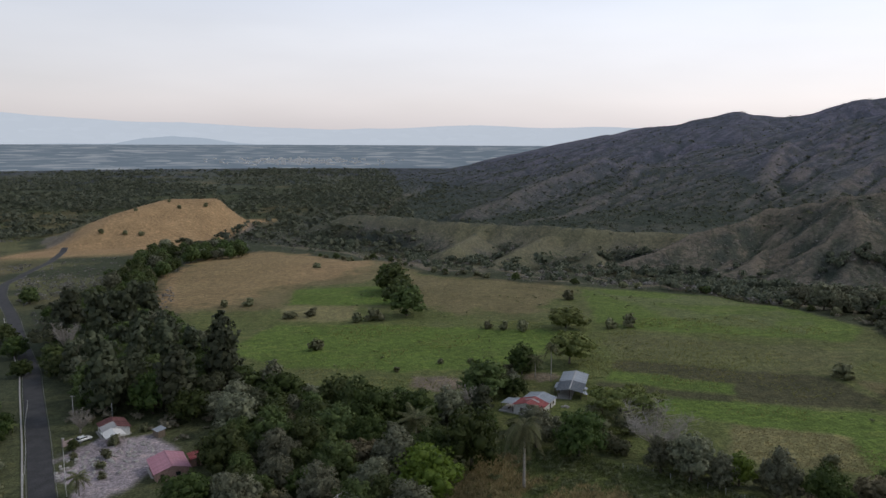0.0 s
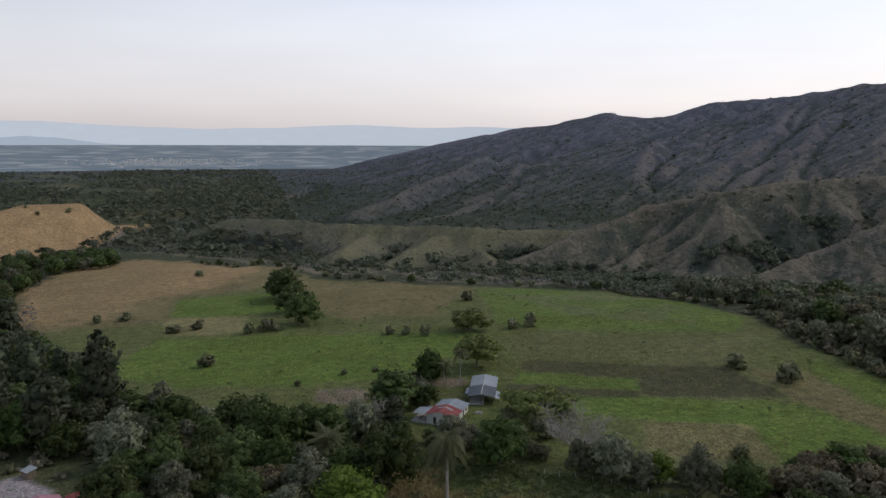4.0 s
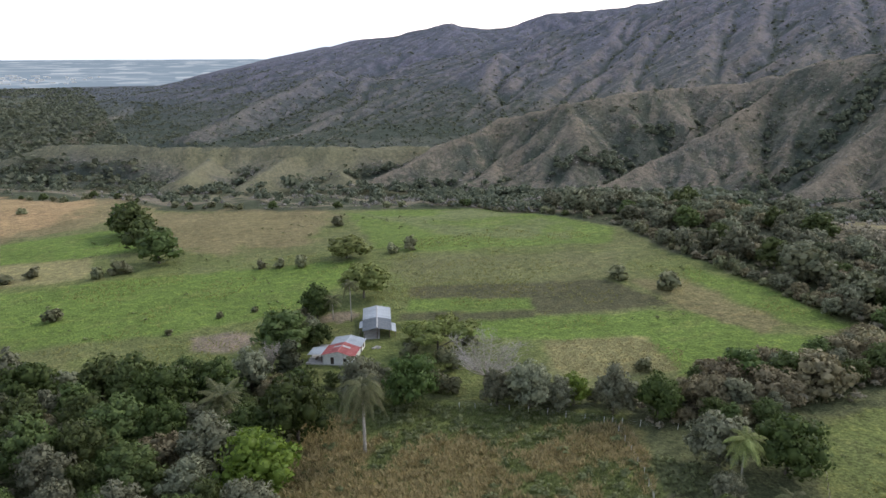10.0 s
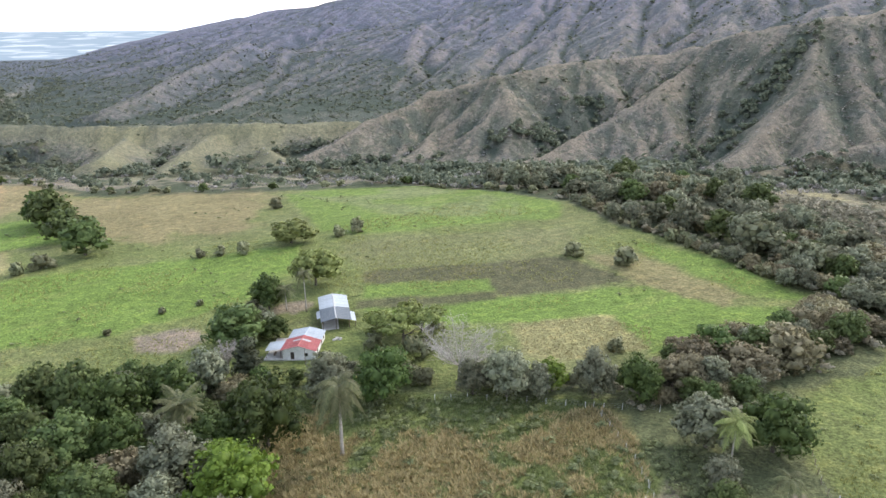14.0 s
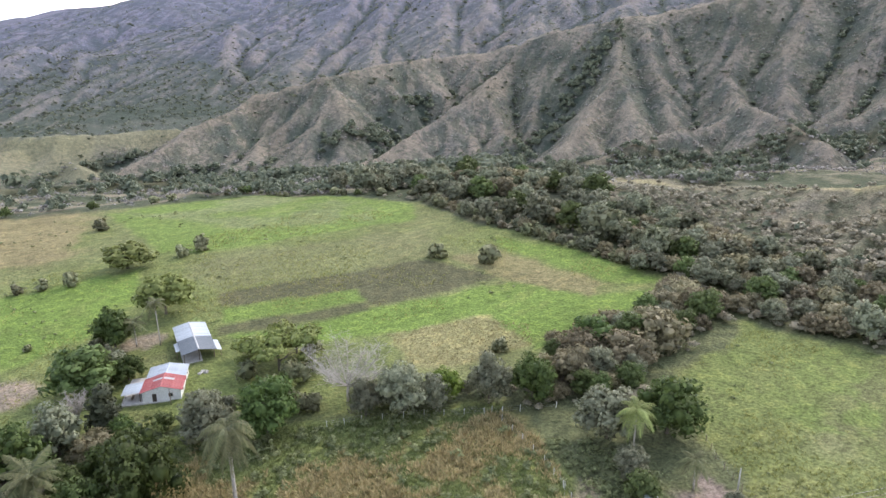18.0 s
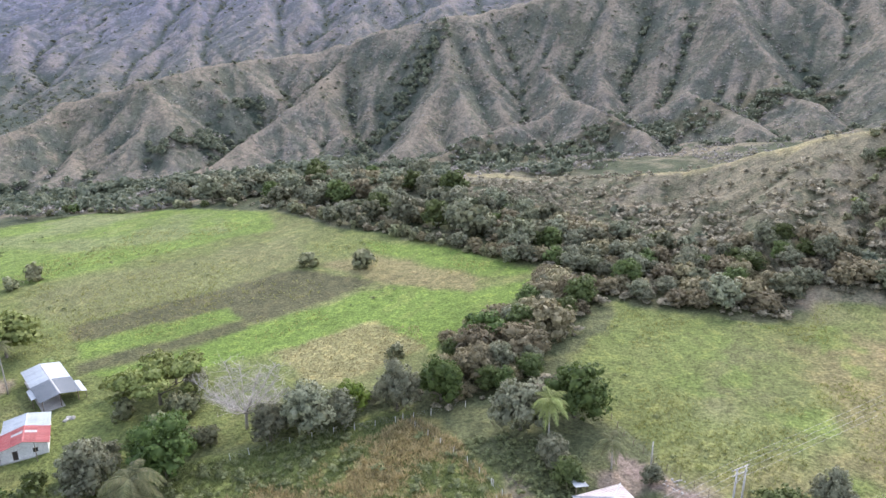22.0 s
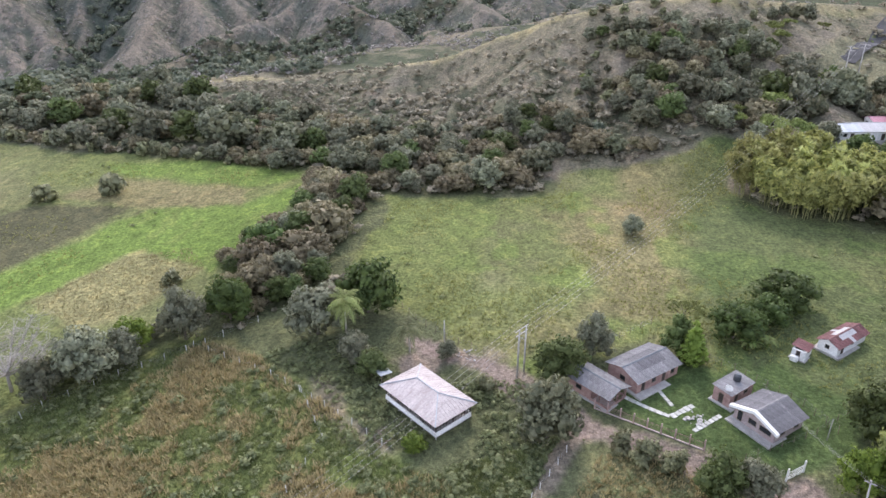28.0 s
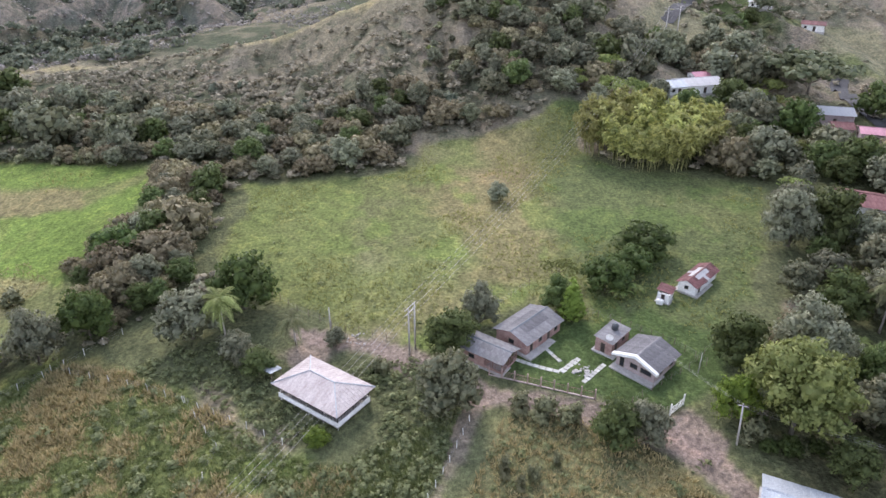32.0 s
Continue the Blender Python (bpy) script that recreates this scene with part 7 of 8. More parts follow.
four_walls(mix, -3.5, 3.5, -3.2, 3.2, 2.5, WHITE, front=[(1, 2, 0, 2)], right=[(1, 2, 0.9, 1.9), (4, 5, 0, 2)], back=[(2, 3, .9, 1.9)])
gable_end(mix, -3.5, -3.2, 3.2, 2.5, 0.9, WHITE)
gable_end(mix, 3.5, -3.2, 3.2, 2.5, 0.9, WHITE)
slope(mix, -4, 4, -3.6, 0, 2.4, 3.42, lambda u, r: RUST_SHEET if u < 0.45 else PALE_SHEET, 0.9)
slope(mix, -4, 4, 3.6, 0, 2.4, 3.42, RUST_SHEET, 0.9)
tent = house_root("white_canopy", -86.6, 174.6, -50, "white pitched canopy tent in the yard", "canopy")
slope(tent, -2.4, 2.4, -2.5, 0, 2.1, 2.95, WHITE, 1.1)
slope(tent, -2.4, 2.4, 2.5, 0, 2.1, 2.95, WHITE, 1.1)
posts(tent, [(-2, -2), (2, -2), (-2, 2), (2, 2)], 2.1, 0.04, WHITE)
coop = house_root("tool_shed", -76.0, 178.0, -40, "tiny shed with a pale blue-grey roof", "shed")
four_walls(coop, -1.3, 1.3, -1.0, 1.0, 1.9, WOOD, front=[(0.6, 1.3, 0, 1.7)])
slope(coop, -1.5, 1.5, -1.3, 1.3, 1.9, 2.2, ZINC, 0.8)

# ---- houses of the village on the slope
for nm, x, y, turn, L_, W_, roof, wall, hi, lab in (
        ("village_house", 181.0, -18.0, 100, 13, 8.5, PALE_SHEET, WHITE, 2.8, "white village house with a long pale pink roof among palms"),
        ("village_house", 178.5, -9.5, 100, 5.5, 7.5, ZINC, WHITE, 2.7, "village outbuilding with a bright zinc roof"),
        ("village_house", 161.5, -50.5, 75, 11, 8, PALE_SHEET, MAUVE, 3.2, "village house with a broad white roof beside the road"),
        ("village_house", 151.5, -48.5, 75, 5, 6, RUST_SHEET, MAUVE, 2.6, "low annex with a rusty roof beside the road"),
        ("village_house", 145.5, -54.0, 70, 6.5, 6, PINK_SHEET, MAUVE, 3.0, "village house with a red-pink roof"),
        ("village_house", 107.0, -31.0, 62, 14, 9, RUST_SHEET, WHITE, 2.8, "white-walled house under a broad rusty roof in the trees"),
        ("village_house", 246.0, -55.0, 40, 4.5, 3.5, PALE_SHEET, WHITE, 2.5, "small white house on the upper slope"),
        ("village_house", 254.0, -68.0, 60, 8, 5, PALE_SHEET, WHITE, 2.6, "white house half hidden on the upper slope"),
        ("village_house", 189.0, -22.0, 100, 6, 5, PINK_SHEET, WHITE, 2.8, "small village house with a red-pink sheet roof"),
        ("village_house", 248.0, -88.0, 60, 8, 6, RUST_SHEET, WHITE, 2.6, "house with a terracotta roof on the upper slope"),
        ("village_house", 29.0, 21.5, 62, 9, 6, ZINC, WHITE, 2.4, "long shed with a grey zinc roof beside the lane")):
    h_ = house_root(nm, x, y, turn, lab)
    slab(h_, -L_ / 2 - 0.4, L_ / 2 + 0.4, -W_ / 2 - 0.4, W_ / 2 + 0.4, 0.15, 2.0)
    four_walls(h_, -L_ / 2, L_ / 2, -W_ / 2, W_ / 2, hi, wall, front=[(1, 1.9, 0, 2.05)], left=[(0.8, 1.8, 1, 2), (L_ * 0.5, L_ * 0.5 + 1, 0, 2.05)], right=[(0.8, 1.8, 1, 2)], back=[(1.2, 2.4, 1, 2)])
    gable_end(h_, -L_ / 2, -W_ / 2, W_ / 2, hi, W_ * 0.14, wall)
    gable_end(h_, L_ / 2, -W_ / 2, W_ / 2, hi, W_ * 0.14, wall)
    gable_roof(h_, -L_ / 2, L_ / 2, -W_ / 2, W_ / 2, hi + 0.02, W_ * 0.14, roof, 0.5, 1.1, 1)
gw = house_root("garden_wall", 197.0, -38.0, 98, "long whitewashed wall on the slope", "wall", 0.4)
wall_part(gw, "wall_run", -7, 0, 0, 14, 2.4, WHITE, [(3, 4, 0, 2.05), (8, 9.2, 1, 1.8)], 0.25)

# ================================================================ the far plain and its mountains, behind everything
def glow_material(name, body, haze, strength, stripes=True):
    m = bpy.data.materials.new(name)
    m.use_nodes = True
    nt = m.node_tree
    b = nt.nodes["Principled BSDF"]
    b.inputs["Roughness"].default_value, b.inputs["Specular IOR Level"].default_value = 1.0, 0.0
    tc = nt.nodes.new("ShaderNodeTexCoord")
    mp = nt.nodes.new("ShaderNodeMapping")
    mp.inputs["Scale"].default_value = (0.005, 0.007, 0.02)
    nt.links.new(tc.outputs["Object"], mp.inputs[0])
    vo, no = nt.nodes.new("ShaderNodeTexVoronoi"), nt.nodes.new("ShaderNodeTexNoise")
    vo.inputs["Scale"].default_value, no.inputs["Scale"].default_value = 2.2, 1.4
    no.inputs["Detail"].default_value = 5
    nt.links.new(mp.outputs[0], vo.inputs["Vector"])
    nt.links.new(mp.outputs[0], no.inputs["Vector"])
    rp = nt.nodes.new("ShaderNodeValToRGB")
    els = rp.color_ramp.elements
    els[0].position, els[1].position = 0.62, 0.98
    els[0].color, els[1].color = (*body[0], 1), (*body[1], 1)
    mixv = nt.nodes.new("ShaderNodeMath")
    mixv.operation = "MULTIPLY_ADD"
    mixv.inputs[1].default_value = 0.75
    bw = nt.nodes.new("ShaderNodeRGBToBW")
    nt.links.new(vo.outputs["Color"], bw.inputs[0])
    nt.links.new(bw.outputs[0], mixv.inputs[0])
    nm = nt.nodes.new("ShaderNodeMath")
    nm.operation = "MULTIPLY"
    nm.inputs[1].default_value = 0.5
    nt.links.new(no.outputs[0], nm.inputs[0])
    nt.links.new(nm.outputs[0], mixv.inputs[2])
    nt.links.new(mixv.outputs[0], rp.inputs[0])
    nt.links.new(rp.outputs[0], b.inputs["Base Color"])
    # the surface itself glows bluish, in place of haze in the air
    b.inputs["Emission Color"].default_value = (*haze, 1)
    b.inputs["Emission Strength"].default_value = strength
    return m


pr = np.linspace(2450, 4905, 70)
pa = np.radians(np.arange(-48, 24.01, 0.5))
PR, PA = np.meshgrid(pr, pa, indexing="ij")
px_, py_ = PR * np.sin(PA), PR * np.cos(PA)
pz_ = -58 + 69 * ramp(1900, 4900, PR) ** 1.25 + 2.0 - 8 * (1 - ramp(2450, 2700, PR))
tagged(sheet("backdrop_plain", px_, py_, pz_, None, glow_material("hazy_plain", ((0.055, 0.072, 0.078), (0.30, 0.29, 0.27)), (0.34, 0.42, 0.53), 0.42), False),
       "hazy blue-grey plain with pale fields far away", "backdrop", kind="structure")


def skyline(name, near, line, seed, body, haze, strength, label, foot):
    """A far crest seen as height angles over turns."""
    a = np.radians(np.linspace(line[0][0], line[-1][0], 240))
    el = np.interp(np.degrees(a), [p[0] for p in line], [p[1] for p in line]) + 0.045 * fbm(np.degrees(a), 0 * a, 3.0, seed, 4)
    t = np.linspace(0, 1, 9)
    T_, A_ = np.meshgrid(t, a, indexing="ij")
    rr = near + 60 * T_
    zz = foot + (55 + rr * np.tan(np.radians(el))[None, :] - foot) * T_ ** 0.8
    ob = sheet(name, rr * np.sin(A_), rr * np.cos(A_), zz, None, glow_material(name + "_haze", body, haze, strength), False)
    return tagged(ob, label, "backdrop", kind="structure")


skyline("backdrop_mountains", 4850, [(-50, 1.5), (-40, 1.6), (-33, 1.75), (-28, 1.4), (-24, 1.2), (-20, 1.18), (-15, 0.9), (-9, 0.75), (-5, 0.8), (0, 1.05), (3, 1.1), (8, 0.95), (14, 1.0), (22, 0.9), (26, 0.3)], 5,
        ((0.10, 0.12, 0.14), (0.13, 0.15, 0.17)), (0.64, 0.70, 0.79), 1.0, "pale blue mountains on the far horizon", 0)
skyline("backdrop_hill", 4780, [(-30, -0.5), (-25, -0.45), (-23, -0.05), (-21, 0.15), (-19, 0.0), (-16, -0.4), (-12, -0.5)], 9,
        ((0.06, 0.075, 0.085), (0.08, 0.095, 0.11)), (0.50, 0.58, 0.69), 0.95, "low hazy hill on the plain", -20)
town = bmesh.new()
tr = random.Random(3)
for k in range(230):
    a = radians(tr.gauss(-11.5, 3.2))
    r_ = tr.gauss(3050, 120)
    s_ = tr.uniform(3, 9)
    z_ = -58 + 69 * float(ramp(1900, 4900, np.array([r_]))[0]) ** 1.25 + 1.2
    x_, y_ = r_ * math.sin(a), r_ * math.cos(a)
    box(town, x_ - s_, y_ - 4, z_, x_ + s_, y_ + 4, z_ + tr.uniform(3, 6))
tm = bpy.data.meshes.new("far_town")
town.to_mesh(tm)
tm.materials.append(material("far_walls", [(0.6, 0.58, 0.55), (0.8, 0.78, 0.75)], 20, 0.9))
tagged(new("far_town", tm), "tiny pale buildings of a distant town", "buildings", kind="stuff")

# ================================================================ roads
ASPHALT = material("asphalt", [(0.055, 0.054, 0.055), (0.085, 0.083, 0.085)], 3.0, 0.9, bump=0.3)
PAINT = material("road_paint", [(0.16, 0.16, 0.155), (0.36, 0.36, 0.345)], 0.6, 0.8)


def ribbon(name, line, half, mat, lift, label, cat="road", offset=0.0, kind="structure", step=3.0, thick=0.0):
    """A strip that follows the ground along a line."""
    P = [Vector((p[0], p[1])) for p in line]
    pts = []
    for a, b in zip(P[:-1], P[1:]):
        n = max(1, int((b - a).length / step))
        pts += [a.lerp(b, k / n) for k in range(n)]
    pts.append(P[-1])
    for _ in range(6):
        pts = [pts[0]] + [(pts[k - 1] + pts[k] * 2 + pts[k + 1]) / 4 for k in range(1, len(pts) - 1)] + [pts[-1]]
    V, F = [], []
    for k, p in enumerate(pts):
        d = (pts[min(k + 1, len(pts) - 1)] - pts[max(k - 1, 0)]).normalized()
        nrm = Vector((-d.y, d.x))
        z = ground1(p.x, p.y)
        for s_ in (-1, -0.33, 0.33, 1):
            q = p + nrm * (offset + half * s_)
            V.append((q.x, q.y, max(z, ground1(q.x, q.y) if abs(s_) == 1 else z) + lift + (0.05 * (1 - s_ * s_) if half > 1 else 0)))
    for k in range(len(pts) - 1):
        for j in range(3):
            F.append((4 * k + j, 4 * k + j + 1, 4 * k + 5 + j, 4 * k + 4 + j))
    return tagged(new(name, mesh_of(name, V, [f[::-1] for f in F], mat, True)), label, cat, kind=kind)


ribbon("road", ROAD_LINE, 2.7, ASPHALT, 0.14, "grey asphalt country road with worn edge lines")
for off in (-2.95, 2.95):
    ribbon("road_edge_line", ROAD_LINE, 0.05, PAINT, 0.22, "worn white edge line on the asphalt", "road marking", off)
ribbon("road_kerb", ROAD_LINE[:8], 0.22, CONCRETE, 0.30, "concrete gutter along the road", "kerb", 3.7)
HILL_ROAD = [(300, -75, 0), (272.7, -47.2, 0), (246.3, -34.2, 0), (233, -24, 0)]
ribbon("hill_road", HILL_ROAD, 2.6, ASPHALT, 0.3, "pale grey road climbing over the hill")
ribbon("village_road", [(205, -78, 0), (194.8, -71.5, 0), (175, -66.5, 0), (150, -63, 0), (120, -60, 0)], 2.8, ASPHALT, 0.25, "grey asphalt road through the village")


# ================================================================ poles and wires
def pole(x, y, tall, radius=0.13, name="utility_pole", arms=((0, 1.6),), lean=0.0, turn=0.0, label="slender grey concrete utility pole with a crossarm", mat=None):
    root = new(name)
    root.matrix_world = pose(x, y, ground1(x, y) - 0.1, 0, lean, turn)
    bm = bmesh.new()
    tube(bm, [(0, 0, -0.4), (0, 0, tall * 0.5), (0, 0, tall)], [radius * 1.3, radius * 1.1, radius * 0.8], 8)
    part("shaft", bm, mat or CONCRETE, root, smooth=True)
    for dz, ln in arms:
        block("crossarm", (ln, 0.1, 0.12), CONCRETE, root, (0, 0.14, tall - 0.35 - dz))
        for k in (-1, 0, 1):
            bm = bmesh.new()
            tube(bm, [(k * ln * 0.45, 0.14, tall - 0.22 - dz), (k * ln * 0.45, 0.14, tall - 0.02 - dz)], [0.05, 0.035], 6)
            part("insulator", bm, SHADE_DOOR, root)
    return tagged(root, label, "utility pole", "utility poles")


hp = new("h_frame_pole")
hp.matrix_world = pose(66.2, 70.0, ground1(66.2, 70.0) - 0.1, 0, 0, 59)
for y_ in (-0.95, 0.95):
    bm = bmesh.new()
    tube(bm, [(0, y_, -0.4), (0, y_, 5), (0, y_, 9.6)], [0.17, 0.15, 0.11], 8)
    part("shaft", bm, CONCRETE, hp, smooth=True)
for z_, ln in ((9.3, 3.6), (8.3, 3.2)):
    block("crossarm", (0.12, ln, 0.14), CONCRETE, hp, (0.16, 0, z_))
for s_ in (-1, 1):
    bm = bmesh.new()
    tube(bm, [(0.08, -0.95 * s_, 6.6), (0.08, 0.95 * s_, 8.3)], [0.035, 0.035], 5)
    part("brace", bm, CONCRETE, hp)
for y_ in (-1.6, -0.5, 0.5, 1.6):
    bm = bmesh.new()
    tube(bm, [(0.16, y_, 9.42), (0.16, y_, 9.66)], [0.06, 0.04], 6)
    part("insulator", bm, SHADE_DOOR, hp)
tagged(hp, "pale H-frame utility pole with two crossarms beside the track", "utility pole")
pole(72.8, 84.5, 5.4, 0.11, "short_pole", (), label="short pale pole at the pasture's corner")
pole(41.5, 24.4, 7.4, 0.12, arms=((0, 1.4),), lean=4, turn=60)
pole(56.9, 24.4, 4.0, 0.07, "short_pole", (), label="thin pole behind the gabled house")
pole(24.6, 186.4, 4.6, 0.07, "short_pole", (), label="thin dark pole in front of the farmhouse", mat=WOOD)
pole(-105.6, 190.5, 7.5, 0.12, arms=((0, 1.4),))
pole(-92.5, 186.5, 6.5, 0.08, "short_pole", (), label="thin aerial mast behind the roadside house", mat=ZINC)
for x_, y_ in ((222.5, -20.5), (222.0, -24.5)):
    pole(x_, y_, 10.5, 0.16, "tall_pole", ((0, 3.0), (1.1, 3.0)), turn=59, label="tall pale pole of the power line on the hill")
pole(-20.0, 125.0, 9.0, 0.16, "tall_pole", ((0, 3.0),), turn=59, label="tall pale pole of the power line in the wood")
WIRE = material("power_cable", [(0.30, 0.29, 0.28), (0.40, 0.39, 0.38)], 1.0, 0.5, 0.3)


def wire(a, b, sag, radius=0.015, name="power_line"):
    cu = bmesh.new()
    pts = []
    for k in range(19):
        t = k / 18
        p = Vector(a).lerp(Vector(b), t)
        pts.append(p - Vector((0, 0, sag * 4 * t * (1 - t))))
    tube(cu, pts, [radius] * 19, 4)
    me = bpy.data.meshes.new(name)
    cu.to_mesh(me)
    cu.free()
    me.materials.append(WIRE)
    return tagged(new(name, me), "thin overhead power cable between poles", "cable", "overhead cables")


zh, zf, zn = ground1(66.2, 70) + 9.5, ground1(222, -22) + 10.4, ground1(-20, 125) + 8.9
for k, off in enumerate((-1.6, -0.55, 0.55, 1.6)):
    wire((66.2 + off * 0.51, 70.0 + off * 0.86, zh), (222.3 + off * 0.51, -22.3 + off * 0.86, zf), 4.2)
    wire((66.2 + off * 0.51, 70.0 + off * 0.86, zh), (-20 + off * 0.51, 125 + off * 0.86, zn), 2.4)
for off in (-0.5, 0.0, 0.5):
    wire((41.5 + off, 24.4, ground1(41.5, 24.4) + 6.9), (62 + off, 33, ground1(62, 33) + 5), 0.6, 0.009)
    wire((41.5 + off, 24.4, ground1(41.5, 24.4) + 6.9), (20 + off, -15, ground1(20, -15) + 7.5), 0.9, 0.011)


# ================================================================ fences
def fence(line, gap, tall, label, name="post_fence", mat=None, radius=0.06, wires=3, group="fences"):
    root = new(name)
    x0, y0 = line[0]
    z0 = ground1(x0, y0)
    root.matrix_world = pose(x0, y0, z0)
    fr = random.Random(int(x0 * 7 + y0))
    bm = bmesh.new()
    tube(bm, [(0, 0, -0.3), (0, 0, tall)], [radius, radius * 0.85], 6)
    me = bpy.data.meshes.new("post")
    bm.to_mesh(me)
    bm.free()
    me.materials.append(mat or POST_WHITE)
    tops = []
    for a, b in zip(line[:-1], line[1:]):
        n = max(1, round(math.hypot(b[0] - a[0], b[1] - a[1]) / gap))
        for k in range(n + (b == line[-1])):
            x, y = a[0] + (b[0] - a[0]) * k / n, a[1] + (b[1] - a[1]) * k / n
            ob = new("post", me)
            ob.parent = root
            z = ground1(x, y) - z0
            ob.matrix_local = pose(x - x0, y - y0, z, fr.uniform(-4, 4), fr.uniform(-4, 4), 0)
            tops.append(Vector((x - x0, y - y0, z)))
    for w in range(wires):
        bm = bmesh.new()
        tube(bm, [t + Vector((0, 0, tall * (0.35 + 0.28 * w))) for t in tops], [0.008] * len(tops), 3)
        part("strand", bm, WIRE, root)
    return tagged(root, label, "fence", group)


fence([(42.2, 153.1), (48.1, 149.5), (57.3, 141.0), (65.3, 132.0), (76, 122.5)], 3.6, 1.5, "wire fence on whitewashed posts below the hedge")
fence([(67.0, 131.5), (64.4, 123.9), (60.5, 113), (57.1, 106.3), (50.5, 95.0), (46.8, 89.0)], 3.4, 1.45, "wire fence on whitewashed posts along the rough lot")
fence([(57.0, 106.0), (46.7, 98.5), (36, 100), (24, 108)], 4.5, 1.4, "wire fence on whitewashed posts across the rough grass")
fence([(88.0, 99.0), (80, 91.5), (74.5, 84.5), (70, 74.5)], 3.0, 1.4, "wire fence on wooden posts along the pasture", mat=WOOD)
fence([(84.1, 47.5), (78.6, 53.5), (73, 60.5), (68.6, 66.0)], 2.6, 1.5, "wire fence on wooden posts behind the brick house", mat=WOOD)
fence([(74.0, 38.7), (71.8, 34.9), (68.0, 30.6), (64, 26), (58.5, 22.5)], 2.2, 1.5, "old wooden post fence behind the garden", mat=WOOD)
fence([(51.0, 36.6), (54.5, 31.0), (58, 25.5), (63, 20), (68, 12)], 2.4, 1.3, "wooden post fence beside the grassy path", mat=WOOD)
fence([(49.0, 61.5), (41.5, 64.8), (33.0, 69.0)], 2.6, 1.4, "wire fence on mossy posts beside the track")
fence([(-96.8, 168.5), (-91.0, 158.3), (-82.5, 143.5)], 2.0, 0.9, "low white post fence between yard and road", radius=0.1, wires=2)
fence([(-128, 206), (-117, 186), (-106, 168), (-94.5, 147.5)], 3.0, 1.2, "wire fence on pale posts along the road", wires=2)

RAIL = material("pinkish_rail", [(0.42, 0.29, 0.26), (0.54, 0.40, 0.36)], 0.8, 0.85)
gf = new("garden_railing")
gx0, gy0, gx1, gy1 = 59.2, 57.6, 52.2, 42.0
gl = math.hypot(gx1 - gx0, gy1 - gy0)
gz0, gz1 = ground1(gx0, gy0), ground1(gx1, gy1)
gf.matrix_world = pose(gx0, gy0, gz0 - 0.05, 0, -math.degrees(math.atan2(gz1 - gz0, gl)), math.degrees(math.atan2(gy1 - gy0, gx1 - gx0)))
bm = bmesh.new()
box(bm, 0, -0.09, -0.3, gl, 0.09, 0.22)
part("plinth", bm, MAUVE, gf, "low dusty plinth")
for k in range(9):
    block("pillar", (0.2, 0.2, 2.0), RAIL, gf, (gl * k / 8, 0, 0))
for k in range(8):
    bm = bmesh.new()
    w_ = gl / 8
    for j in range(11):
        box(bm, k * w_ + 0.1 + j * (w_ - 0.2) / 10, -0.01, 0.35, k * w_ + 0.12 + j * (w_ - 0.2) / 10, 0.01, 1.4)
    box(bm, k * w_ + 0.08, -0.014, 1.38, (k + 1) * w_ - 0.08, 0.014, 1.43)
    part("railing_panel", bm, BRICK, gf, "thin reddish iron bars")
tagged(gf, "iron railing on a low brick plinth in front of the garden", "fence")

# ---- garden paths, gate, stones
rs = random.Random(12)
SLAB_STONE = material("pale_slab", [(0.40, 0.39, 0.36), (0.55, 0.54, 0.50)], 0.7, 0.9, bump=0.4, spread=0.15)


def flags(line, wide, step, name="stone_path", label="path of pale concrete slabs across the garden lawn"):
    root = new(name)
    x0, y0 = line[0]
    z0 = ground1(x0, y0)
    root.matrix_world = pose(x0, y0, z0)
    for a, b in zip(line[:-1], line[1:]):
        ln = math.hypot(b[0] - a[0], b[1] - a[1])
        n = max(1, round(ln / step))
        ang = math.degrees(math.atan2(b[1] - a[1], b[0] - a[0]))
        for k in range(n):
            t = (k + 0.5) / n
            x, y = a[0] + (b[0] - a[0]) * t, a[1] + (b[1] - a[1]) * t
            ob = block("slab", (ln / n * 0.93, wide * rs.uniform(0.85, 1.1), 0.16), SLAB_STONE, root, (x - x0, y - y0, ground1(x, y) - z0 - 0.09), "", 0.03)
            ob.rotation_euler = (0, 0, radians(ang + rs.uniform(-4, 4)))
    return tagged(root, label, "path", "garden paths")


flags([(62.8, 53.2), (60.4, 49.3), (58.9, 46.2)], 0.8, 1.1)
flags([(65.3, 47.6), (61.4, 45.6)], 0.7, 1.1)
flags([(58.9, 46.0), (62.0, 42.4)], 1.0, 1.0)
flags([(56.1, 43.0), (60.2, 38.6)], 0.8, 0.9)


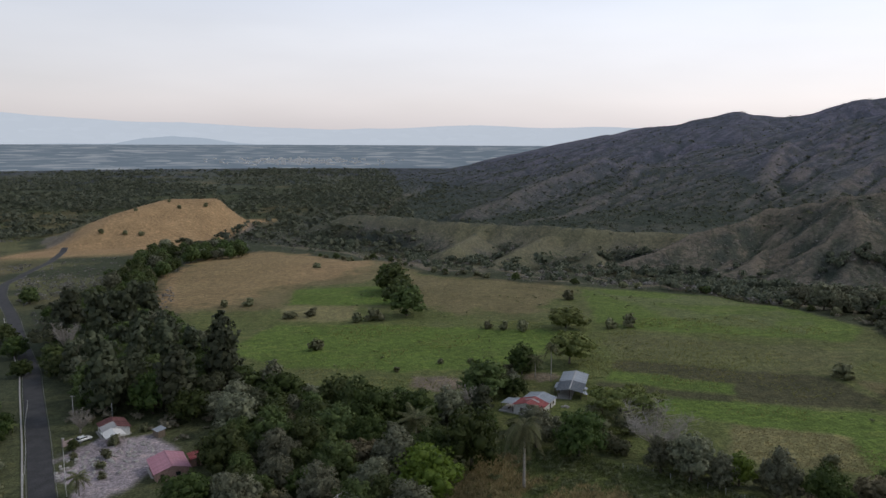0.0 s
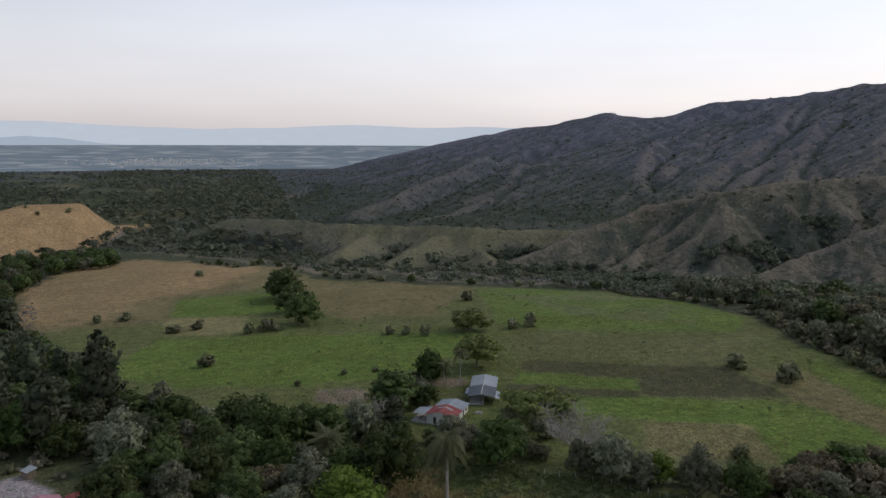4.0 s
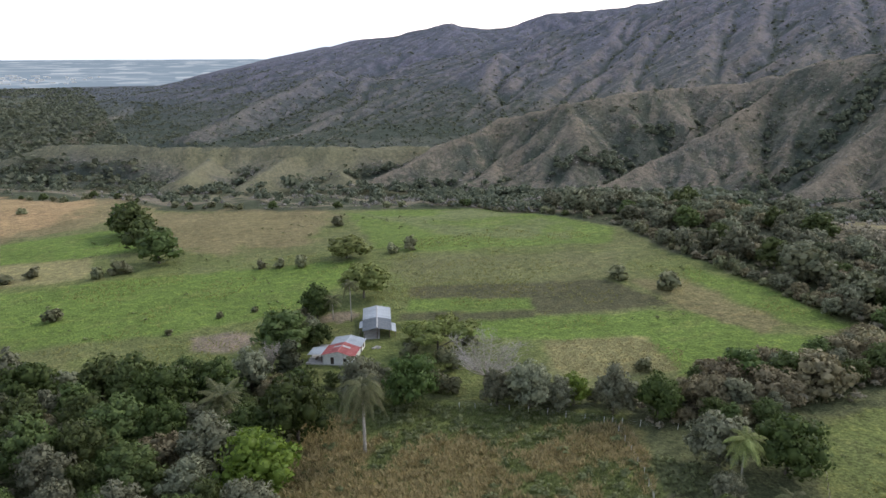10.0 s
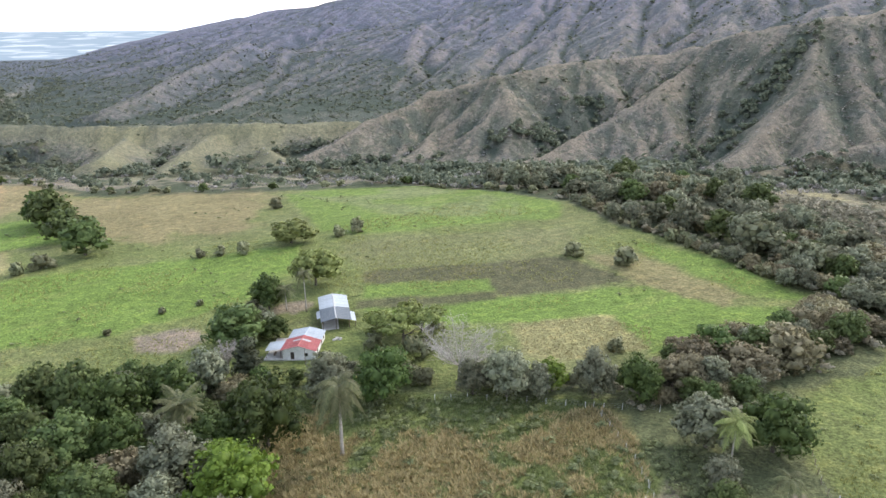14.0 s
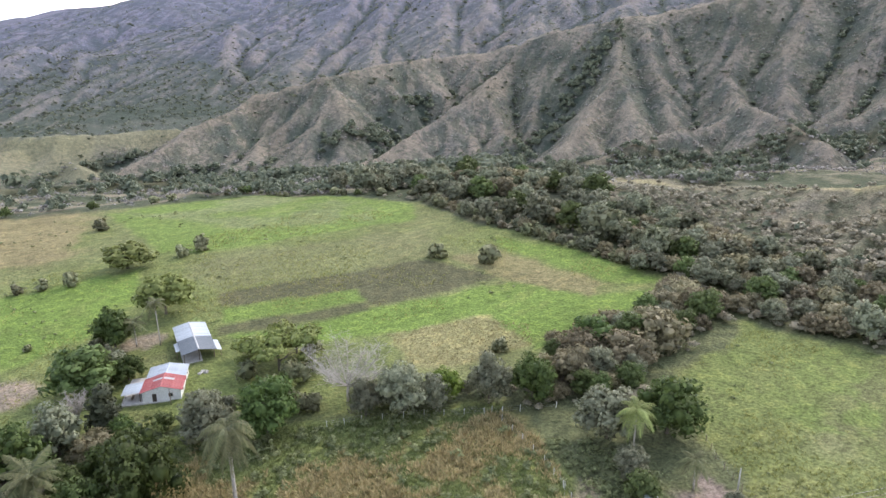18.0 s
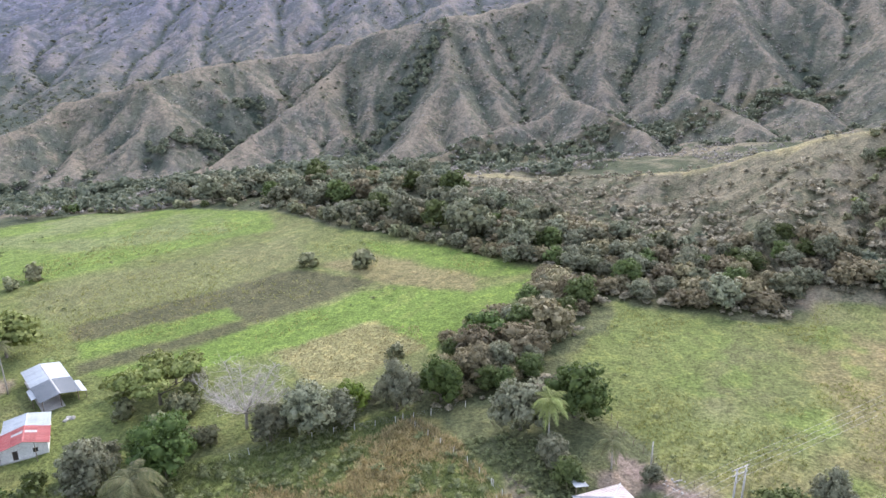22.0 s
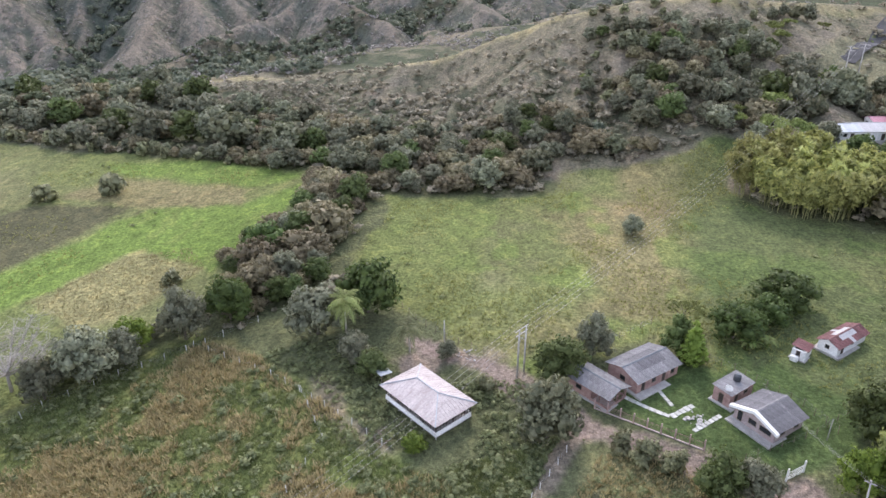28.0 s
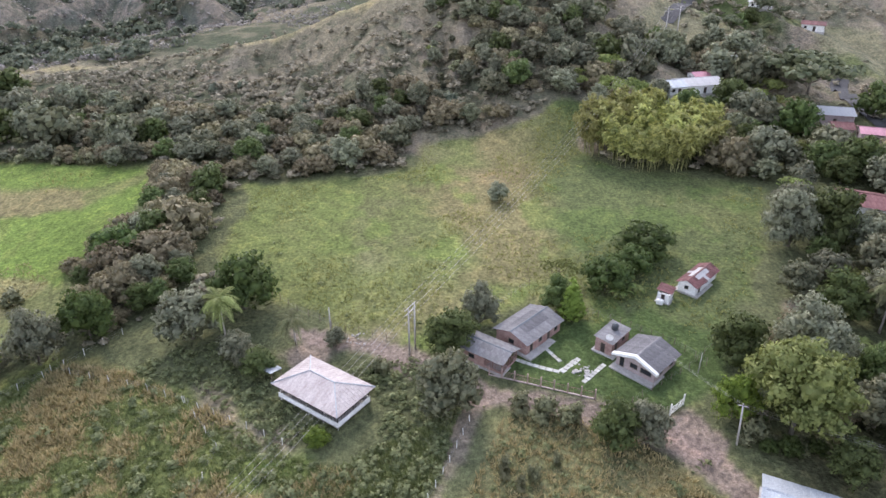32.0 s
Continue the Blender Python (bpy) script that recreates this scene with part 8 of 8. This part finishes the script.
def stones(name, x, y, rad, count, lo, hi, label, seed, mat):
    rg = random.Random(seed)
    root = new(name)
    z0 = ground1(x, y)
    root.matrix_world = pose(x, y, z0)
    meshes = []
    for k in range(5):
        nr = np.random.default_rng(seed + k)
        v = ICO0[0] * np.array([1, 0.8, 0.55]) * (1 + 0.16 * nr.normal(0, 1, (len(ICO0[0]), 1)))
        meshes.append(mesh_of("stone", v, ICO0[1], mat))
    for k in range(count):
        a, d = rg.uniform(0, 6.28), rad * math.sqrt(rg.random())
        s_ = rg.uniform(lo, hi)
        ob = new("stone", meshes[k % 5])
        ob.parent = root
        X, Y = math.cos(a) * d, math.sin(a) * d
        ob.matrix_local = pose(X, Y, ground1(x + X, y + Y) - z0 + s_ * 0.15, rg.uniform(-20, 20), rg.uniform(-20, 20), rg.uniform(0, 360)) @ Matrix.Diagonal((s_, s_, s_, 1))
    return tagged(root, label, "stones", "heaps of stones")


stones("stone_heap", 58.9, 42.6, 1.7, 26, 0.15, 0.4, "scattered pale stones on the lawn", 3, CONCRETE)
stones("stone_heap", 60.0, 55.0, 0.5, 6, 0.3, 0.6, "grey boulders beside the lawn", 4, CONCRETE)
stones("stone_heap", 70.2, 79.5, 2.0, 16, 0.12, 0.35, "pale rubble on the bare ground by the track", 5, CONCRETE)
stones("stone_heap", -84.0, 160.0, 9.5, 90, 0.25, 0.8, "pale stones strewn over the yard", 6, CONCRETE)
stones("stone_heap", -79.0, 170.0, 6.0, 50, 0.25, 0.7, "pale stones strewn over the yard", 7, CONCRETE)
stones("stone_heap", 36.0, 194.5, 1.0, 5, 0.5, 0.9, "pale boulders on the farm's grass", 8, CONCRETE)

gt = new("farm_gate")
gt.matrix_world = pose(47.8, 31.9, ground1(47.8, 31.9) - 0.05, 0, 0, -52)
for x_ in (0, 3.4):
    bm = bmesh.new()
    tube(bm, [(x_, 0, -0.4), (x_, 0, 2.3)], [0.14, 0.12], 8)
    part("gate_post", bm, POST_WHITE, gt)
for k in range(5):
    block("rail", (3.2, 0.05, 0.1), POST_WHITE, gt, (1.7, 0, 0.25 + 0.3 * k))
block("brace", (0.1, 0.05, 1.35), POST_WHITE, gt, (1.7, 0.04, 0.2))
tagged(gt, "white wooden gate at the end of the lane", "gate")

# ---- the white car in the yard
car = new("car")
cx_, cy_ = -94.9, 174.9
car.matrix_world = pose(cx_, cy_, ground1(cx_, cy_) + 0.02, 0, 0, 57)
CARW = material("car_paint", [(0.72, 0.72, 0.72), (0.78, 0.78, 0.78)], 2.0, 0.25, 0.0, 0.0, spec=0.5)
RUBBER = material("tyre_rubber", [(0.02, 0.02, 0.02), (0.035, 0.035, 0.035)], 0.3, 0.85)
prof = [(-2.1, 0.32), (-2.15, 0.62), (-2.05, 0.92), (-1.35, 1.0), (1.2, 0.98), (2.0, 0.82), (2.15, 0.6), (2.1, 0.32)]
bm = bmesh.new()
a = [bm.verts.new((x, -0.84, z)) for x, z in prof]
b = [bm.verts.new((x, 0.84, z)) for x, z in prof]
bm.faces.new(a)
bm.faces.new(b[::-1])
for k in range(len(prof)):
    bm.faces.new((a[k], b[k], b[(k + 1) % len(prof)], a[(k + 1) % len(prof)]))
bmesh.ops.recalc_face_normals(bm, faces=bm.faces[:])
bmesh.ops.bevel(bm, geom=bm.edges[:], offset=0.07, segments=2, affect="EDGES")
part("body", bm, CARW, car, smooth=True)
for nm, inset, mat, top in (("window_band", 0.0, GLASS, 1.38), ("roof", 0.06, CARW, 1.46)):
    bm = bmesh.new()
    z0_, lo, hi = (0.97, (-1.75, 1.05), (-1.3, 0.35)) if nm == "window_band" else (1.37, (-1.32, 0.4), (-1.22, 0.3))
    v = [bm.verts.new(p) for p in ((lo[0], -0.76, z0_), (lo[1], -0.76, z0_), (lo[1], 0.76, z0_), (lo[0], 0.76, z0_), (hi[0], -0.64, top), (hi[1], -0.64, top), (hi[1], 0.64, top), (hi[0], 0.64, top))]
    for f in ((3, 2, 1, 0), (4, 5, 6, 7), (0, 1, 5, 4), (1, 2, 6, 5), (2, 3, 7, 6), (3, 0, 4, 7)):
        bm.faces.new([v[k] for k in f])
    bmesh.ops.bevel(bm, geom=bm.edges[:], offset=0.04, segments=1, affect="EDGES")
    part(nm, bm, mat, car)
for x_ in (-1.3, 1.35):
    for y_ in (-0.8, 0.8):
        bm = bmesh.new()
        tube(bm, [(x_, y_ - 0.11, 0.32), (x_, y_ + 0.11, 0.32)], [0.32, 0.32], 16)
        w = part("wheel", bm, RUBBER, car)
        bm = bmesh.new()
        tube(bm, [(x_, y_ - 0.125, 0.32), (x_, y_ + 0.125, 0.32)], [0.18, 0.18], 12)
        part("rim", bm, ZINC, w)
for y_ in (-0.6, 0.6):
    block("headlight", (0.08, 0.32, 0.14), GLASS, car, (2.08, y_, 0.62))
    block("tail_light", (0.06, 0.3, 0.16), RED_SHEET, car, (-2.12, y_, 0.72))
tagged(car, "white passenger car parked in the stony yard", "car")
gp = new("gate_pillar")
gp.matrix_world = pose(-98.2, 171.2, ground1(-98.2, 171.2) - 0.1, 0, 0, 58)
block("pillar_shaft", (0.5, 0.5, 2.4), MAUVE, gp, (0, 0, 0))
block("pillar_cap", (0.62, 0.62, 0.14), CONCRETE, gp, (0, 0, 2.4))
block("wing_wall", (2.4, 0.2, 1.5), MAUVE, gp, (1.4, 0, 0))
tagged(gp, "orange-tinted gate pillar with a wing wall by the road", "gate pillar")


# ================================================================ grasses
def tufts(name, poly, count, lo, hi, mats, seed, label, blades=7, keep_fn=None):
    """Tussocks of grass, too many to count."""
    g = np.random.default_rng(seed)
    P = np.array(poly)
    x = g.uniform(P[:, 0].min(), P[:, 0].max(), count * 3)
    y = g.uniform(P[:, 1].min(), P[:, 1].max(), count * 3)
    ok = inside(poly, x, y) > 0.8
    if keep_fn is not None:
        ok &= g.random(len(x)) < keep_fn(x, y)
    for c in CLEAR:
        ok &= np.hypot(x - c[0], y - c[1]) > c[2] * 0.7
    x, y = x[ok][:count], y[ok][:count]
    z = ground(x, y) - 0.05
    h = g.uniform(lo, hi, len(x))
    n = len(x)
    a = g.uniform(0, 6.28, (n, blades))
    sp = g.uniform(0.25, 1.0, (n, blades)) * h[:, None]
    w = 0.13 * h[:, None] * g.uniform(0.7, 1.4, (n, blades))
    hh = h[:, None] * g.uniform(0.35, 0.9, (n, blades))
    ca, sa = np.cos(a), np.sin(a)
    bx, by = x[:, None] + ca * sp * 0.35, y[:, None] + sa * sp * 0.35
    p0 = np.stack([bx - sa * w, by + ca * w, z[:, None] + 0 * a], -1)
    p1 = np.stack([bx + sa * w, by - ca * w, z[:, None] + 0 * a], -1)
    p2 = np.stack([x[:, None] + ca * sp, y[:, None] + sa * sp, z[:, None] + hh], -1)
    co = np.stack([p0, p1, p2], 2).reshape(-1, 3)
    me = bpy.data.meshes.new(name)
    m = len(co) // 3
    me.vertices.add(len(co))
    me.vertices.foreach_set("co", co.ravel())
    me.loops.add(len(co))
    me.loops.foreach_set("vertex_index", np.arange(len(co), dtype=np.int32))
    me.polygons.add(m)
    me.polygons.foreach_set("loop_start", np.arange(0, len(co), 3, dtype=np.int32))
    me.polygons.foreach_set("loop_total", np.full(m, 3, dtype=np.int32))
    me.update(calc_edges=True)
    me.materials.append(mats)
    return tagged(new(name, me), label, "grass", kind="stuff")


HAY = leaf_material("tall_dry_grass", (0.160, 0.150, 0.060), (0.330, 0.310, 0.130), 0.1)
STRAW = leaf_material("straw_grass", (0.160, 0.165, 0.066), (0.300, 0.300, 0.125), 0.1)
WEED = leaf_material("green_weeds", (0.062, 0.092, 0.026), (0.160, 0.205, 0.065), 0.1)
SWARD = leaf_material("pasture_tufts", (0.112, 0.140, 0.032), (0.240, 0.265, 0.078), 0.1)
dryness = lambda x, y: ramp(-0.05, 0.45, fbm(x, y, 26, 101, 4) + 0.5 * fbm(x, y, 7, 121, 3) + 0.17 - 0.6 * ramp(132, 150, y + 0.5 * x - 20))
tufts("dry_grass", LOT, 9500, 0.5, 1.35, HAY, 81, "tall tawny dry grass on the rough lot", 7, dryness)
tufts("green_weeds", LOT, 9000, 0.35, 0.9, WEED, 82, "rank green weeds on the rough lot", 7, lambda x, y: 1 - 0.75 * dryness(x, y))
tufts("lot_weeds", [(44, 78), (53, 62), (38, 66), (18, 82), (24, 96), (40, 84)], 5200, 0.4, 1.0, WEED, 83, "dense dark weeds beside the veranda house", 7)
tufts("pasture_tufts", PASTURE, 9000, 0.25, 0.7, SWARD, 84, "yellow-green tussocks over the pasture", 6, lambda x, y: ramp(-0.1, 0.5, fbm(x, y, 14, 91, 3)))
tufts("dry_lot_grass", DRY_LOT, 2600, 0.3, 0.9, HAY, 85, "dry grass on the lot beside the lane", 6)
tufts("field_tufts", [(40, 200), (150, 150), (156, 210), (150, 300), (-60, 300), (-60, 240), (-20, 205)], 9000, 0.3, 0.8, SWARD, 86, "tussocks in the green fields", 5, lambda x, y: ramp(-0.1, 0.6, fbm(x, y, 18, 92, 3)))
tufts("straw_grass", [(76, 177), (98, 166), (104, 152), (95, 143), (76, 150), (70, 160)], 1500, 0.3, 0.6, STRAW, 87, "pale straw-coloured grass on a field corner", 6)


# ---- leafy weeds and low shrubs
WEEDS = leaf_material("leafy_weeds", (0.060, 0.086, 0.030), (0.175, 0.215, 0.085), 0.1)


def shrubs(name, poly, count, lo, hi, seed, label, keep_fn=None, mat=None, flat=0.75, clear=True):
    g = np.random.default_rng(seed)
    P = np.array(poly)
    x, y = g.uniform(P[:, 0].min(), P[:, 0].max(), count * 3), g.uniform(P[:, 1].min(), P[:, 1].max(), count * 3)
    ok = inside(poly, x, y) > 0.4
    if keep_fn is not None:
        ok &= g.random(len(x)) < keep_fn(x, y)
    for c in HOUSE_SPOTS:
        ok &= np.hypot(x - c[0], y - c[1]) > c[2]
    x, y = x[ok][:count], y[ok][:count]
    w = lo + (hi - lo) * g.random(len(x)) ** 2.2
    return scatter(name, x, y, ground(x, y) - 0.1, w, w * g.uniform(0.5, 0.95, len(x)) * flat, mat or WEEDS, seed, True, label, 32, 0.62)


HOUSE_SPOTS = [(55.5, 83.8, 5.4), (51.6, 78.7, 4.6), (59.4, 88.9, 4.8), (63.2, 57.3, 5), (68.8, 49.9, 7), (57.4, 34.6, 6), (65.1, 36.3, 4), (33, 22, 5)]
shrubs("lot_shrubs", LOT, 1300, 0.3, 2.6, 91, "leafy green weeds in clumps on the rough lot", lambda x, y: np.clip(0.9 - 0.9 * dryness(x, y), 0.06, 1))
shrubs("south_lot_shrubs", [(44, 78), (53, 62), (38, 66), (18, 82), (24, 96), (40, 84)], 1300, 0.5, 2.0, 92, "dense leafy weeds covering the lot below the veranda house")
shrubs("house_side_shrubs", [(47, 78), (46, 88), (58, 104), (66, 118), (72, 108), (70, 96), (64, 92), (60, 84), (66, 72), (62, 66), (54, 64), (46, 72)], 760, 0.6, 2.2, 93, "straggling shrubs round the veranda house")
shrubs("dry_lot_shrubs", DRY_LOT, 160, 0.5, 1.8, 94, "low green shrubs on the dry lot")
shrubs("lane_shrubs", [(52, 62), (58, 60), (52, 46), (46, 36), (38, 29), (36, 32), (44, 40), (49, 50)], 110, 0.5, 1.6, 95, "low weeds along the lane", lambda x, y: ramp(1.5, 2.6, along([(60, 66, 0), (54.5, 58, 0), (51, 48, 0), (47, 38, 0), (41, 31, 0)], x, y)[0]))
shrubs("pasture_shrubs", PASTURE, 260, 0.4, 1.5, 96, "low weeds scattered in the pasture", lambda x, y: ramp(0.1, 0.6, fbm(x, y, 14, 93, 3)))
shrubs("field_shrubs", [(40, 200), (150, 150), (156, 210), (150, 300), (60, 380), (-60, 380), (-60, 240), (-20, 205)], 420, 0.5, 1.9, 97, "low weeds scattered in the green fields", lambda x, y: ramp(0.0, 0.6, fbm(x, y, 22, 94, 3)))
